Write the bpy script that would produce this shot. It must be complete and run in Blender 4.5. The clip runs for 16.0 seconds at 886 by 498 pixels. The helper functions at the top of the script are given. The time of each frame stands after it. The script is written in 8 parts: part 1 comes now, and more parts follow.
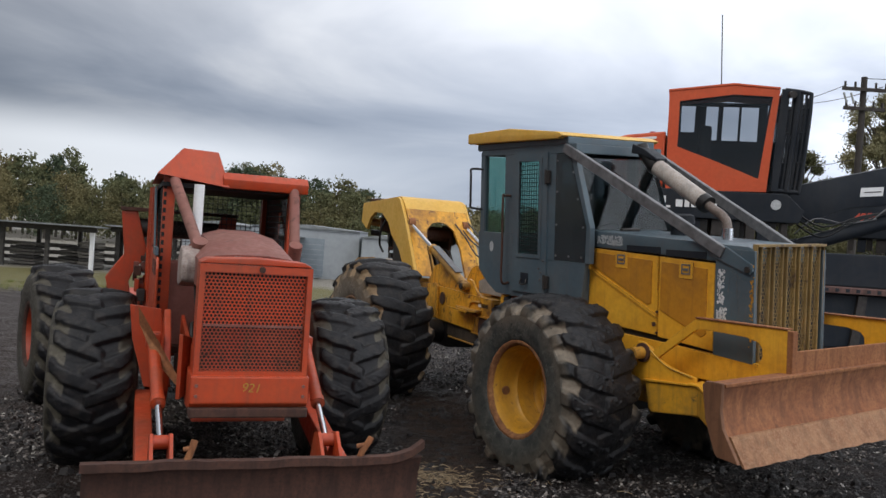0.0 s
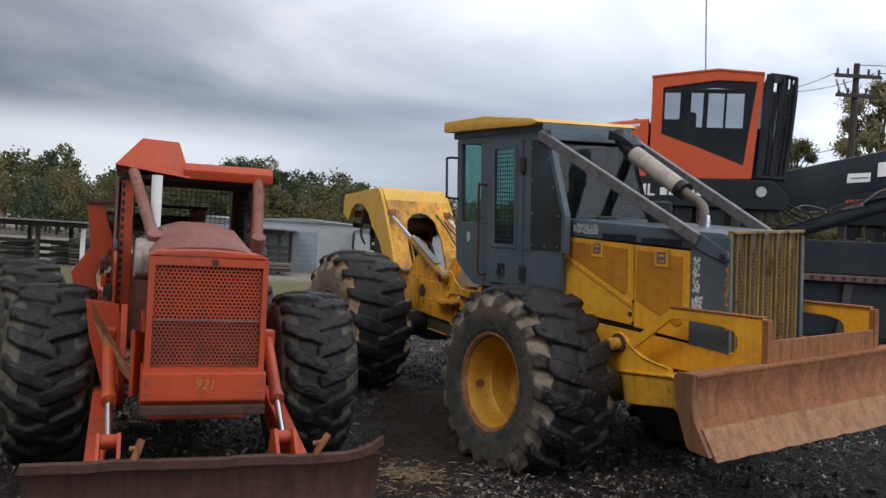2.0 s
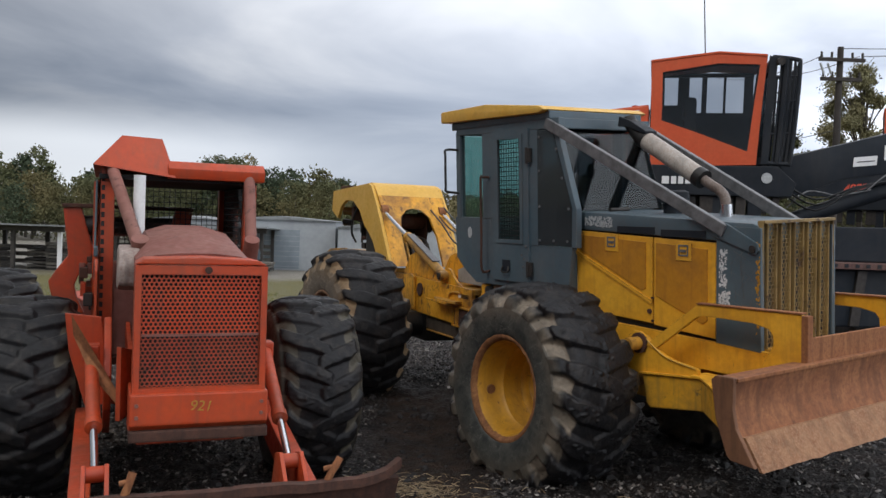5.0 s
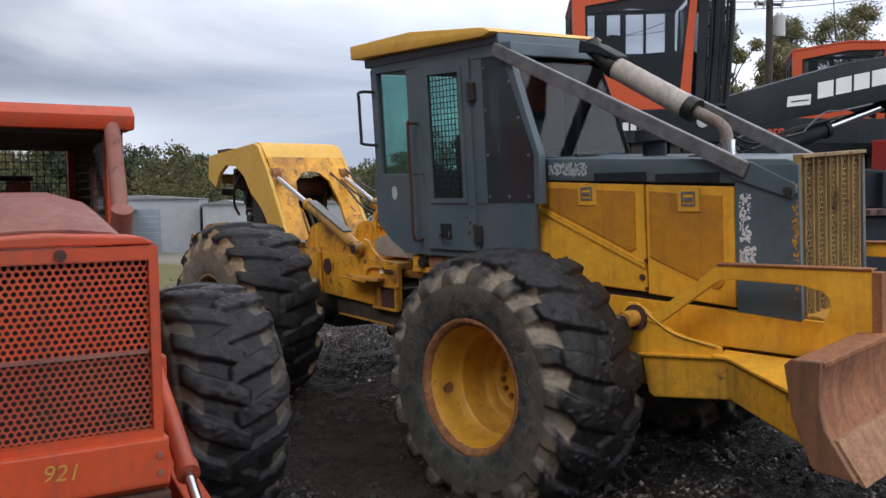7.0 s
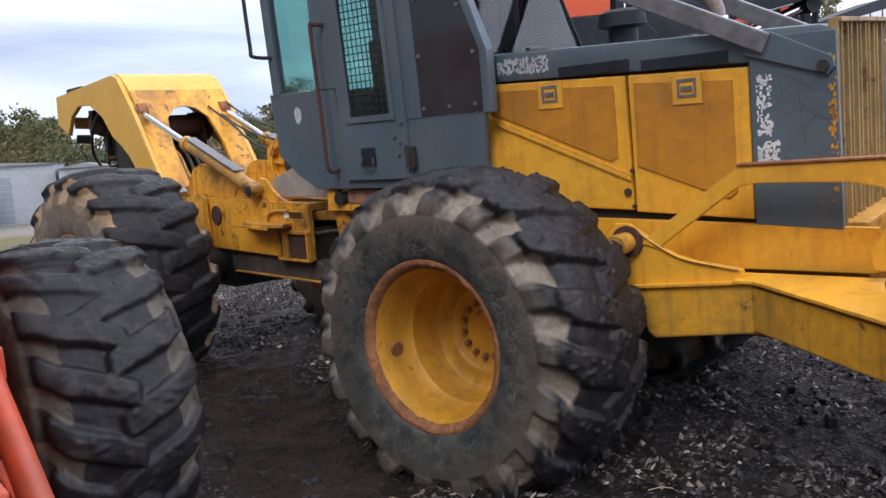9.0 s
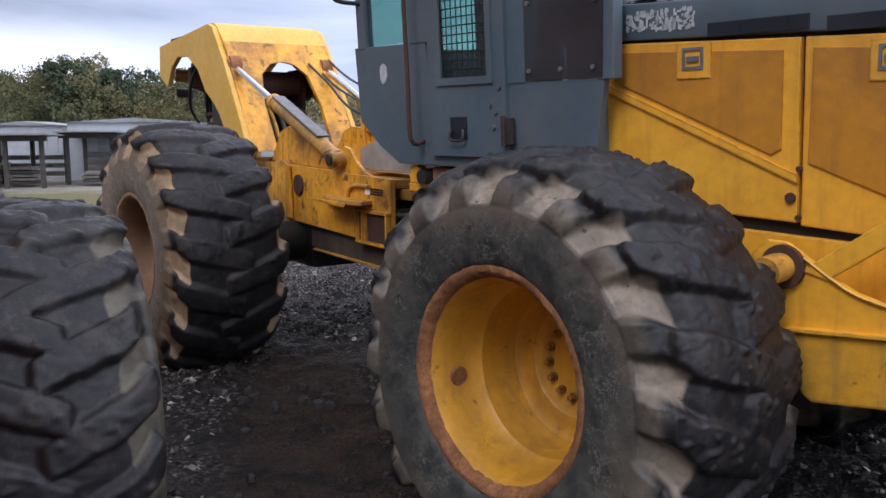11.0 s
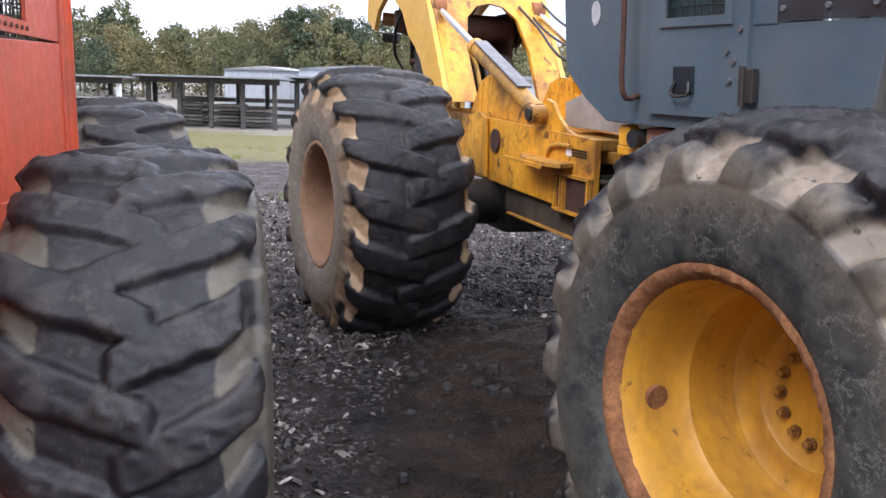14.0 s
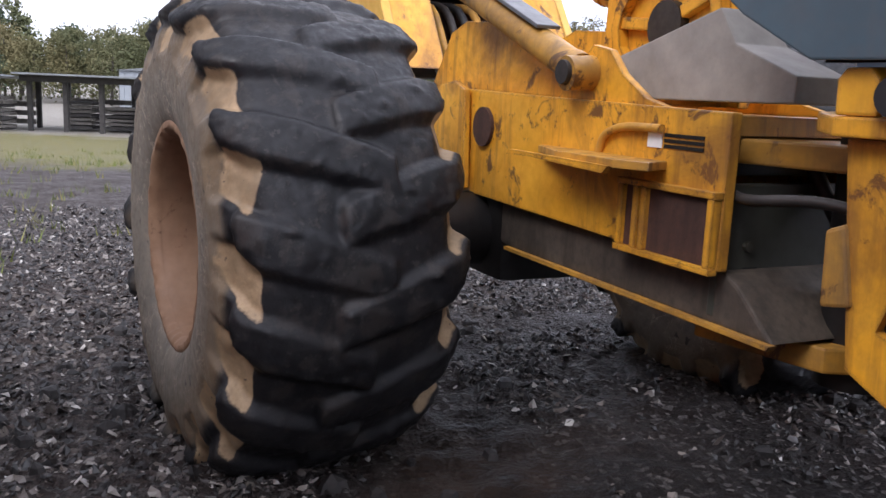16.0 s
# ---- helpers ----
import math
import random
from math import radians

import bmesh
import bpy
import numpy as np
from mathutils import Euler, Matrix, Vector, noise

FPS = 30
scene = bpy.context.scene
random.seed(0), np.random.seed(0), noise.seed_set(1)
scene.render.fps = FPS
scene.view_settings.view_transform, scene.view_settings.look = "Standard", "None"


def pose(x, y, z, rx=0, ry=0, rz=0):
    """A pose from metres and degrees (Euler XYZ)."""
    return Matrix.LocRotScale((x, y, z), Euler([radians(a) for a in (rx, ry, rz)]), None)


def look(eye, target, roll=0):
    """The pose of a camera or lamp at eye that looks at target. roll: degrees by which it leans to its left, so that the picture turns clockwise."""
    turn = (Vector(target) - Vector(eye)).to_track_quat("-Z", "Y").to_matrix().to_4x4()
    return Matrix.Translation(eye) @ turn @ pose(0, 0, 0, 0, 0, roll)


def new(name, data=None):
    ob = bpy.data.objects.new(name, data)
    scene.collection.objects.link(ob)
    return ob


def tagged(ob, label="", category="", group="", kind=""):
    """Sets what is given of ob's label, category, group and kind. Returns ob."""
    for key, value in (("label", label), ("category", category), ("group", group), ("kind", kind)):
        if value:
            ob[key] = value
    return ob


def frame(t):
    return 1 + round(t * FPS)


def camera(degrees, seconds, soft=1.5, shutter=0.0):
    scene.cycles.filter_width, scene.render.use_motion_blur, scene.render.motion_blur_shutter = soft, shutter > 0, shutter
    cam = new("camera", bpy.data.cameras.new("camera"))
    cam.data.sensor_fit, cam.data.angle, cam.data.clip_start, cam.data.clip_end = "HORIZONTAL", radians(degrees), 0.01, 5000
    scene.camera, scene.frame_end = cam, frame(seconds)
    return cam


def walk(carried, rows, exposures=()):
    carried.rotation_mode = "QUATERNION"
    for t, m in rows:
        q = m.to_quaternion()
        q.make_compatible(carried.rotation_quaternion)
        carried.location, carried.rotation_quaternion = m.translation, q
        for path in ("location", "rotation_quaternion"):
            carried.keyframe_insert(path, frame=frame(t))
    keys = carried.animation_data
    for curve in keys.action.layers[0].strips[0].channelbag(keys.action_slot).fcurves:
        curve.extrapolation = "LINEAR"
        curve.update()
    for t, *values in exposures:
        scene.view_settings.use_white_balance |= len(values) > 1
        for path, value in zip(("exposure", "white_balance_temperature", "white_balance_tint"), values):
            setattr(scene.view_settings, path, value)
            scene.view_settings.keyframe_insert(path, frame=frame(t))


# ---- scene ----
cam = camera(54.7, 16.0)
PATH = [
    (0, (0.05, 0.008, 2.131), (0.038, 2.007, 2.102), 4.0),
    (0.5, (0.145, 0.154, 2.124), (0.129, 2.153, 2.099), 3.7),
    (1, (0.253, 0.205, 2.122), (0.242, 2.205, 2.096), 3.6),
    (1.5, (0.301, 0.211, 2.121), (0.291, 2.211, 2.087), 3.4),
    (2, (0.305, 0.21, 2.123), (0.299, 2.209, 2.077), 3.4),
    (2.5, (0.302, 0.177, 2.119), (0.296, 2.176, 2.072), 3.4),
    (3, (0.32, 0.173, 2.127), (0.319, 2.172, 2.073), 3.2),
    (3.5, (0.32, 0.196, 2.141), (0.325, 2.195, 2.085), 2.8),
    (6, (-0.164, 1.497, 2.132), (-0.018, 3.491, 2.068), -0.4),
    (6.5, (-0.261, 1.993, 2.029), (0.092, 3.96, 1.948), -1.3),
    (7, (-0.367, 2.509, 2.018), (-0.018, 4.475, 1.896), -0.6),
    (7.5, (-0.504, 2.913, 1.988), (0.025, 4.834, 1.814), -1.3),
    (8, (-0.574, 3.287, 1.928), (0.044, 5.178, 1.721), -4.5),
    (10.5, (-0.052, 4.611, 1.711), (0.494, 6.51, 1.403), -1.5),
    (11, (0.074, 4.886, 1.73), (0.388, 6.842, 1.45), -0.1),
    (11.5, (0.107, 5.102, 1.73), (0.348, 7.069, 1.464), 0.7),
    (12, (0.152, 5.168, 1.747), (0.188, 7.149, 1.477), 0.7),
    (12.5, (0.208, 5.232, 1.732), (0.154, 7.204, 1.404), 1.0),
    (13, (0.229, 5.217, 1.753), (0.047, 7.182, 1.425), 1.0),
    (13.5, (0.238, 5.304, 1.72), (0.054, 7.265, 1.374), 1.6),
    (14, (0.218, 5.617, 1.704), (0.045, 7.571, 1.315), 1.7),
    (14.5, (0.3, 5.967, 1.639), (0.402, 7.932, 1.276), 2.8),
    (15, (0.33, 6.501, 1.565), (0.429, 8.463, 1.191), 2.6),
    (15.5, (0.125, 7.282, 1.486), (0.169, 9.248, 1.122), 2.3),
    (16, (-0.187, 8.172, 1.406), (-0.159, 10.14, 1.05), 2.5),
]
# the clip's camera opens up as it closes in on the dark tyres
EXPOSURES = [(0.0, -0.12, 6500, 10), (6.0, -0.14, 6500, 10), (6.5, -0.08, 6450, 11), (7.0, 0.12, 6400, 12), (8.0, 0.4, 6300, 14), (10.5, 0.9, 6050, 18), (11.0, 0.54, 6050, 18), (11.5, 0.4, 6050, 18), (12.0, 0.38, 6050, 18), (12.5, 0.93, 6050, 18), (13.0, 0.93, 6050, 18), (13.5, 0.65, 6050, 18), (14.0, 1.38, 6050, 18), (14.5, 0.88, 6050, 18), (15.0, 1.03, 6050, 18), (16.0, 1.0, 6050, 18)]
walk(cam, [(t, look(eye, target, roll)) for t, eye, target, roll in PATH], EXPOSURES)

# ---- world, sun and exposure ----
world = bpy.data.worlds.new("overcast_sky")
scene.world = world
world.use_nodes = True


def link(tree, a, b):
    tree.links.new(a, b)


def build_sky(tree):
    n = tree.nodes
    n.clear()
    out = n.new("ShaderNodeOutputWorld")
    bg = n.new("ShaderNodeBackground")
    sky = n.new("ShaderNodeTexSky")
    sky.sky_type = "NISHITA"
    sky.sun_disc = False
    sky.sun_elevation = radians(46)
    sky.sun_rotation = radians(222)
    sky.altitude = 200
    skyval = n.new("ShaderNodeMix")
    skyval.data_type = "RGBA"
    skyval.blend_type = "MULTIPLY"
    skyval.inputs["Factor"].default_value = 1.0
    skyval.inputs["B"].default_value = (0.10, 0.10, 0.10, 1)
    tc = n.new("ShaderNodeTexCoord")
    sep = n.new("ShaderNodeSeparateXYZ")
    link(tree, tc.outputs["Generated"], sep.inputs[0])
    # cloud sheet seen in perspective: divide by height above the horizon
    h = n.new("ShaderNodeMath")
    h.operation = "ADD"
    h.inputs[1].default_value = 0.13
    hm = n.new("ShaderNodeMath")
    hm.operation = "MAXIMUM"
    hm.inputs[1].default_value = 0.0
    link(tree, sep.outputs[2], hm.inputs[0])
    link(tree, hm.outputs[0], h.inputs[0])
    comb = n.new("ShaderNodeCombineXYZ")
    for k in (0, 1):
        d = n.new("ShaderNodeMath")
        d.operation = "DIVIDE"
        link(tree, sep.outputs[k], d.inputs[0])
        link(tree, h.outputs[0], d.inputs[1])
        link(tree, d.outputs[0], comb.inputs[k])
    big = n.new("ShaderNodeTexNoise")
    big.inputs["Scale"].default_value = 0.62
    big.inputs["Detail"].default_value = 6
    big.inputs["Roughness"].default_value = 0.52
    big.inputs["Distortion"].default_value = 0.5
    link(tree, comb.outputs[0], big.inputs["Vector"])
    ramp = n.new("ShaderNodeValToRGB")
    e = ramp.color_ramp.elements
    e[0].position, e[0].color = 0.34, (0.29, 0.33, 0.41, 1)
    e[1].position, e[1].color = 0.66, (0.92, 0.94, 0.98, 1)
    m = e.new(0.50)
    m.color = (0.53, 0.57, 0.65, 1)
    link(tree, big.outputs["Fac"], ramp.inputs[0])
    # higher up the cloud lid is thinner and brighter
    lift = n.new("ShaderNodeMapRange")
    lift.inputs["From Min"].default_value = 0.14
    lift.inputs["From Max"].default_value = 0.40
    lift.inputs["To Min"].default_value = 0.0
    lift.inputs["To Max"].default_value = 0.60
    link(tree, sep.outputs[2], lift.inputs["Value"])
    bright = n.new("ShaderNodeMix")
    bright.data_type = "RGBA"
    bright.inputs["B"].default_value = (0.90, 0.92, 0.96, 1)
    link(tree, lift.outputs["Result"], bright.inputs["Factor"])
    link(tree, ramp.outputs[0], bright.inputs["A"])
    # pale gap under the lid along the horizon
    low = n.new("ShaderNodeMapRange")
    low.interpolation_type = "SMOOTHSTEP"
    low.inputs["From Min"].default_value = 0.072
    low.inputs["From Max"].default_value = 0.125
    low.inputs["To Min"].default_value = 0.85
    low.inputs["To Max"].default_value = 0.0
    link(tree, sep.outputs[2], low.inputs["Value"])
    away = n.new("ShaderNodeMapRange")
    away.interpolation_type = "SMOOTHSTEP"
    away.inputs["From Min"].default_value = 0.10
    away.inputs["From Max"].default_value = -0.55
    link(tree, sep.outputs[0], away.inputs["Value"])
    lowside = n.new("ShaderNodeMath")
    lowside.operation = "MULTIPLY"
    link(tree, low.outputs["Result"], lowside.inputs[0])
    link(tree, away.outputs["Result"], lowside.inputs[1])
    gap = n.new("ShaderNodeMix")
    gap.data_type = "RGBA"
    gap.inputs["B"].default_value = (1.3, 1.36, 1.45, 1)
    link(tree, lowside.outputs[0], gap.inputs["Factor"])
    # the lid is thinner on one side, so the whole sky brightens that way
    side = n.new("ShaderNodeVectorMath")
    side.operation = "DOT_PRODUCT"
    side.inputs[1].default_value = (0.92, 0.25, 0.30)
    link(tree, tc.outputs["Generated"], side.inputs[0])
    wide = n.new("ShaderNodeMapRange")
    wide.inputs["From Min"].default_value = -0.45
    wide.inputs["From Max"].default_value = 0.75
    wide.inputs["To Min"].default_value = 0.32
    wide.inputs["To Max"].default_value = 2.35
    link(tree, side.outputs["Value"], wide.inputs["Value"])
    # and it opens up further round, on the sun's side
    back = n.new("ShaderNodeMapRange")
    back.inputs["From Min"].default_value = 0.15
    back.inputs["From Max"].default_value = -0.75
    back.inputs["To Min"].default_value = 1.0
    back.inputs["To Max"].default_value = 1.55
    link(tree, sep.outputs[1], back.inputs["Value"])
    both = n.new("ShaderNodeMath")
    both.operation = "MULTIPLY"
    link(tree, wide.outputs["Result"], both.inputs[0])
    link(tree, back.outputs["Result"], both.inputs[1])
    # heavier, bluer cloud base low down, away from the bright side
    base = n.new("ShaderNodeMapRange")
    base.inputs["From Min"].default_value = 0.09
    base.inputs["From Max"].default_value = 0.24
    base.inputs["To Min"].default_value = 0.78
    base.inputs["To Max"].default_value = 0.0
    link(tree, sep.outputs[2], base.inputs["Value"])
    dim = n.new("ShaderNodeMapRange")
    dim.inputs["From Min"].default_value = 0.45
    dim.inputs["From Max"].default_value = 0.10
    link(tree, sep.outputs[0], dim.inputs["Value"])
    heavy = n.new("ShaderNodeMath")
    heavy.operation = "MULTIPLY"
    link(tree, base.outputs["Result"], heavy.inputs[0])
    link(tree, dim.outputs["Result"], heavy.inputs[1])
    dusk = n.new("ShaderNodeMix")
    dusk.data_type = "RGBA"
    dusk.inputs["B"].default_value = (0.20, 0.245, 0.33, 1)
    link(tree, heavy.outputs[0], dusk.inputs["Factor"])
    link(tree, bright.outputs["Result"], dusk.inputs["A"])
    link(tree, dusk.outputs["Result"], gap.inputs["A"])
    thin = n.new("ShaderNodeVectorMath")
    thin.operation = "SCALE"
    link(tree, gap.outputs["Result"], thin.inputs[0])
    link(tree, both.outputs[0], thin.inputs["Scale"])
    link(tree, sky.outputs[0], skyval.inputs["A"])
    mix = n.new("ShaderNodeMix")
    mix.data_type = "RGBA"
    mix.inputs["Factor"].default_value = 0.93
    link(tree, skyval.outputs["Result"], mix.inputs["A"])
    link(tree, thin.outputs["Vector"], mix.inputs["B"])
    link(tree, mix.outputs["Result"], bg.inputs["Color"])
    bg.inputs["Strength"].default_value = 0.95
    link(tree, bg.outputs[0], out.inputs["Surface"])


build_sky(world.node_tree)
sun = new("sun", bpy.data.lights.new("sun", "SUN"))
sun.data.energy = 1.1
sun.data.angle = radians(25)
sun.data.color = (1.0, 0.97, 0.92)
sun.matrix_world = look((-18, -20, 28), (0, 0, 0))
scene.view_settings.exposure = 0.0

# ---- materials ----
def nodes_of(name):
    m = bpy.data.materials.new(name)
    m.use_nodes = True
    t = m.node_tree
    b = t.nodes["Principled BSDF"]
    return m, t, b


def tex(t, kind, scale, detail=4.0, rough=0.6, coord=None, distortion=0.0):
    x = t.nodes.new("ShaderNodeTexNoise" if kind == "noise" else "ShaderNodeTexVoronoi")
    x.inputs["Scale"].default_value = scale
    if kind == "noise":
        x.inputs["Detail"].default_value = detail
        x.inputs["Roughness"].default_value = rough
        x.inputs["Distortion"].default_value = distortion
    if coord:
        link(t, coord, x.inputs["Vector"])
    return x


def ramp(t, src, stops):
    r = t.nodes.new("ShaderNodeValToRGB")
    e = r.color_ramp.elements
    while len(e) < len(stops):
        e.new(0.5)
    for k, (p, c) in enumerate(stops):
        e[k].position = p
        e[k].color = (c, c, c, 1) if isinstance(c, (int, float)) else (*c, 1)
    link(t, src, r.inputs[0])
    return r.outputs[0]


def mixc(t, fac, a, b, mode="MIX"):
    m = t.nodes.new("ShaderNodeMix")
    m.data_type = "RGBA"
    m.blend_type = mode
    for key, v in (("Factor", fac), ("A", a), ("B", b)):
        if isinstance(v, (int, float)):
            m.inputs[key].default_value = v
        elif isinstance(v, tuple):
            m.inputs[key].default_value = (*v, 1)
        else:
            link(t, v, m.inputs[key])
    return m.outputs["Result"]


def bump(t, bsdf, height, strength, distance):
    b = t.nodes.new("ShaderNodeBump")
    b.inputs["Strength"].default_value = strength
    b.inputs["Distance"].default_value = distance
    link(t, height, b.inputs["Height"])
    link(t, b.outputs[0], bsdf.inputs["Normal"])
    return b


def coords(t, scale=(1, 1, 1)):
    tc = t.nodes.new("ShaderNodeTexCoord")
    if scale == (1, 1, 1):
        return tc.outputs["Object"]
    mp = t.nodes.new("ShaderNodeMapping")
    mp.inputs["Scale"].default_value = scale
    link(t, tc.outputs["Object"], mp.inputs[0])
    return mp.outputs[0]


def worn_edges(t, noise_out, radius=0.012, more=0.0):
    """Where paint rubs off: convex and welded edges, broken up by noise."""
    bev = t.nodes.new("ShaderNodeBevel")
    bev.samples = 3
    bev.inputs["Radius"].default_value = radius
    geo = t.nodes.new("ShaderNodeNewGeometry")
    dot = t.nodes.new("ShaderNodeVectorMath")
    dot.operation = "DOT_PRODUCT"
    link(t, bev.outputs[0], dot.inputs[0])
    link(t, geo.outputs["Normal"], dot.inputs[1])
    edge = ramp(t, dot.outputs["Value"], [(0.70, 1.0), (0.985, 0.0)])
    mul = t.nodes.new("ShaderNodeMath")
    mul.operation = "MULTIPLY"
    link(t, edge, mul.inputs[0])
    link(t, ramp(t, noise_out, [(0.42 - more, 0.0), (0.56 - more, 1.0)]), mul.inputs[1])
    return mul.outputs[0]


def paint(name, base, faded, rust=(0.10, 0.045, 0.022), rust_from=0.64, dirt=(0.16, 0.12, 0.085), dirt_amount=0.35, gloss=0.42, drips=True, edges=True, spec=0.5, edge_wear=0.0):
    """Weathered machine paint: fading, rust specks and a dust film."""
    m, t, b = nodes_of(name)
    c = coords(t)
    n1 = tex(t, "noise", 2.2, 5, 0.62, c)
    n2 = tex(t, "noise", 19, 6, 0.65, c)
    n3 = tex(t, "noise", 7.0, 8, 0.72, c, 0.6)
    col = mixc(t, ramp(t, n1.outputs[0], [(0.35, 0.0), (0.68, 1.0)]), base, faded)
    col = mixc(t, ramp(t, n2.outputs[0], [(0.30, 0.22), (0.62, 0.0)]), col, dirt)
    if drips:
        cs = coords(t, (9, 9, 0.7))
        n4 = tex(t, "noise", 1.6, 5, 0.6, cs)
        col = mixc(t, ramp(t, n4.outputs[0], [(0.52, 0.0), (0.78, dirt_amount)]), col, dirt)
    rf = ramp(t, n3.outputs[0], [(rust_from, 0.0), (rust_from + 0.05, 0.9)])
    col = mixc(t, rf, col, rust)
    n6 = tex(t, "noise", 1.1, 7, 0.7, c, 0.5)
    col = mixc(t, ramp(t, n6.outputs[0], [(0.47, 0.0), (0.64, 0.9 * dirt_amount)]), col, dirt)
    if edges:
        col = mixc(t, worn_edges(t, n3.outputs[0], 0.012 + 0.1 * edge_wear, edge_wear), col, tuple(v * 0.8 for v in rust))
    link(t, col, b.inputs["Base Color"])
    link(t, ramp(t, n2.outputs[0], [(0.3, gloss + 0.22), (0.7, gloss - 0.05)]), b.inputs["Roughness"])
    b.inputs["Specular IOR Level"].default_value = spec
    bump(t, b, n3.outputs[0], 0.12, 0.004)
    return m


def rusty(name, a, bcol, c3, scale=3.0, rough=0.75):
    m, t, b = nodes_of(name)
    c = coords(t)
    n1 = tex(t, "noise", scale, 8, 0.68, c, 0.4)
    n2 = tex(t, "noise", scale * 11, 6, 0.7, c)
    col = mixc(t, ramp(t, n1.outputs[0], [(0.35, 0.0), (0.65, 1.0)]), a, bcol)
    col = mixc(t, ramp(t, n2.outputs[0], [(0.45, 0.0), (0.7, 0.75)]), col, c3)
    link(t, col, b.inputs["Base Color"])
    b.inputs["Roughness"].default_value = rough
    b.inputs["Metallic"].default_value = 0.0
    n4 = tex(t, "noise", 2.0, 6, 0.62, coords(t, (8, 8, 0.8)))
    link(t, mixc(t, ramp(t, n4.outputs[0], [(0.46, 0.0), (0.66, 0.6)]), col, tuple(0.45 * v for v in a)), b.inputs["Base Color"])
    bump(t, b, n2.outputs[0], 0.35, 0.004)
    return m


def plain(name, colour, rough=0.5, metal=0.0, var=0.35, scale=14):
    m, t, b = nodes_of(name)
    c = coords(t)
    n = tex(t, "noise", scale, 6, 0.65, c)
    dark = tuple(v * (1 - var) for v in colour)
    link(t, mixc(t, ramp(t, n.outputs[0], [(0.35, 0.0), (0.65, 1.0)]), dark, colour), b.inputs["Base Color"])
    b.inputs["Roughness"].default_value = rough
    b.inputs["Metallic"].default_value = metal
    bump(t, b, n.outputs[0], 0.08, 0.003)
    return m


def glass(name, tint, rough=0.02, alpha_mix=0.75, least=0.02):
    """Thin pane: mostly lets light straight through, with a mirror gloss on top."""
    m = bpy.data.materials.new(name)
    m.use_nodes = True
    t = m.node_tree
    t.nodes.clear()
    out = t.nodes.new("ShaderNodeOutputMaterial")
    tr = t.nodes.new("ShaderNodeBsdfTransparent")
    tr.inputs[0].default_value = (*tint, 1)
    gl = t.nodes.new("ShaderNodeBsdfGlossy")
    gl.inputs["Roughness"].default_value = rough
    gl.inputs["Color"].default_value = (0.9, 0.93, 0.95, 1)
    lw = t.nodes.new("ShaderNodeLayerWeight")
    lw.inputs["Blend"].default_value = 0.5
    pw = t.nodes.new("ShaderNodeMath")
    pw.operation = "POWER"
    pw.inputs[1].default_value = 4.0
    link(t, lw.outputs["Facing"], pw.inputs[0])
    fr = t.nodes.new("ShaderNodeMath")
    fr.operation = "MULTIPLY_ADD"
    fr.inputs[1].default_value = 0.4
    fr.inputs[2].default_value = 0.03
    link(t, pw.outputs[0], fr.inputs[0])
    mx = t.nodes.new("ShaderNodeMixShader")
    link(t, fr.outputs[0], mx.inputs[0])
    link(t, tr.outputs[0], mx.inputs[1])
    link(t, gl.outputs[0], mx.inputs[2])
    # dirt film, its blue-grey also painting in a dull sky reflection
    dirt = t.nodes.new("ShaderNodeBsdfDiffuse")
    dirt.inputs[0].default_value = (0.27, 0.31, 0.34, 1)
    tc = t.nodes.new("ShaderNodeTexCoord")
    n = tex(t, "noise", 3.5, 6, 0.7, tc.outputs["Object"])
    mx2 = t.nodes.new("ShaderNodeMixShader")
    link(t, ramp(t, n.outputs[0], [(0.35, least), (0.75, max(least, 1.0 - alpha_mix))]), mx2.inputs[0])
    link(t, mx.outputs[0], mx2.inputs[1])
    link(t, dirt.outputs[0], mx2.inputs[2])
    link(t, mx2.outputs[0], out.inputs[0])
    return m


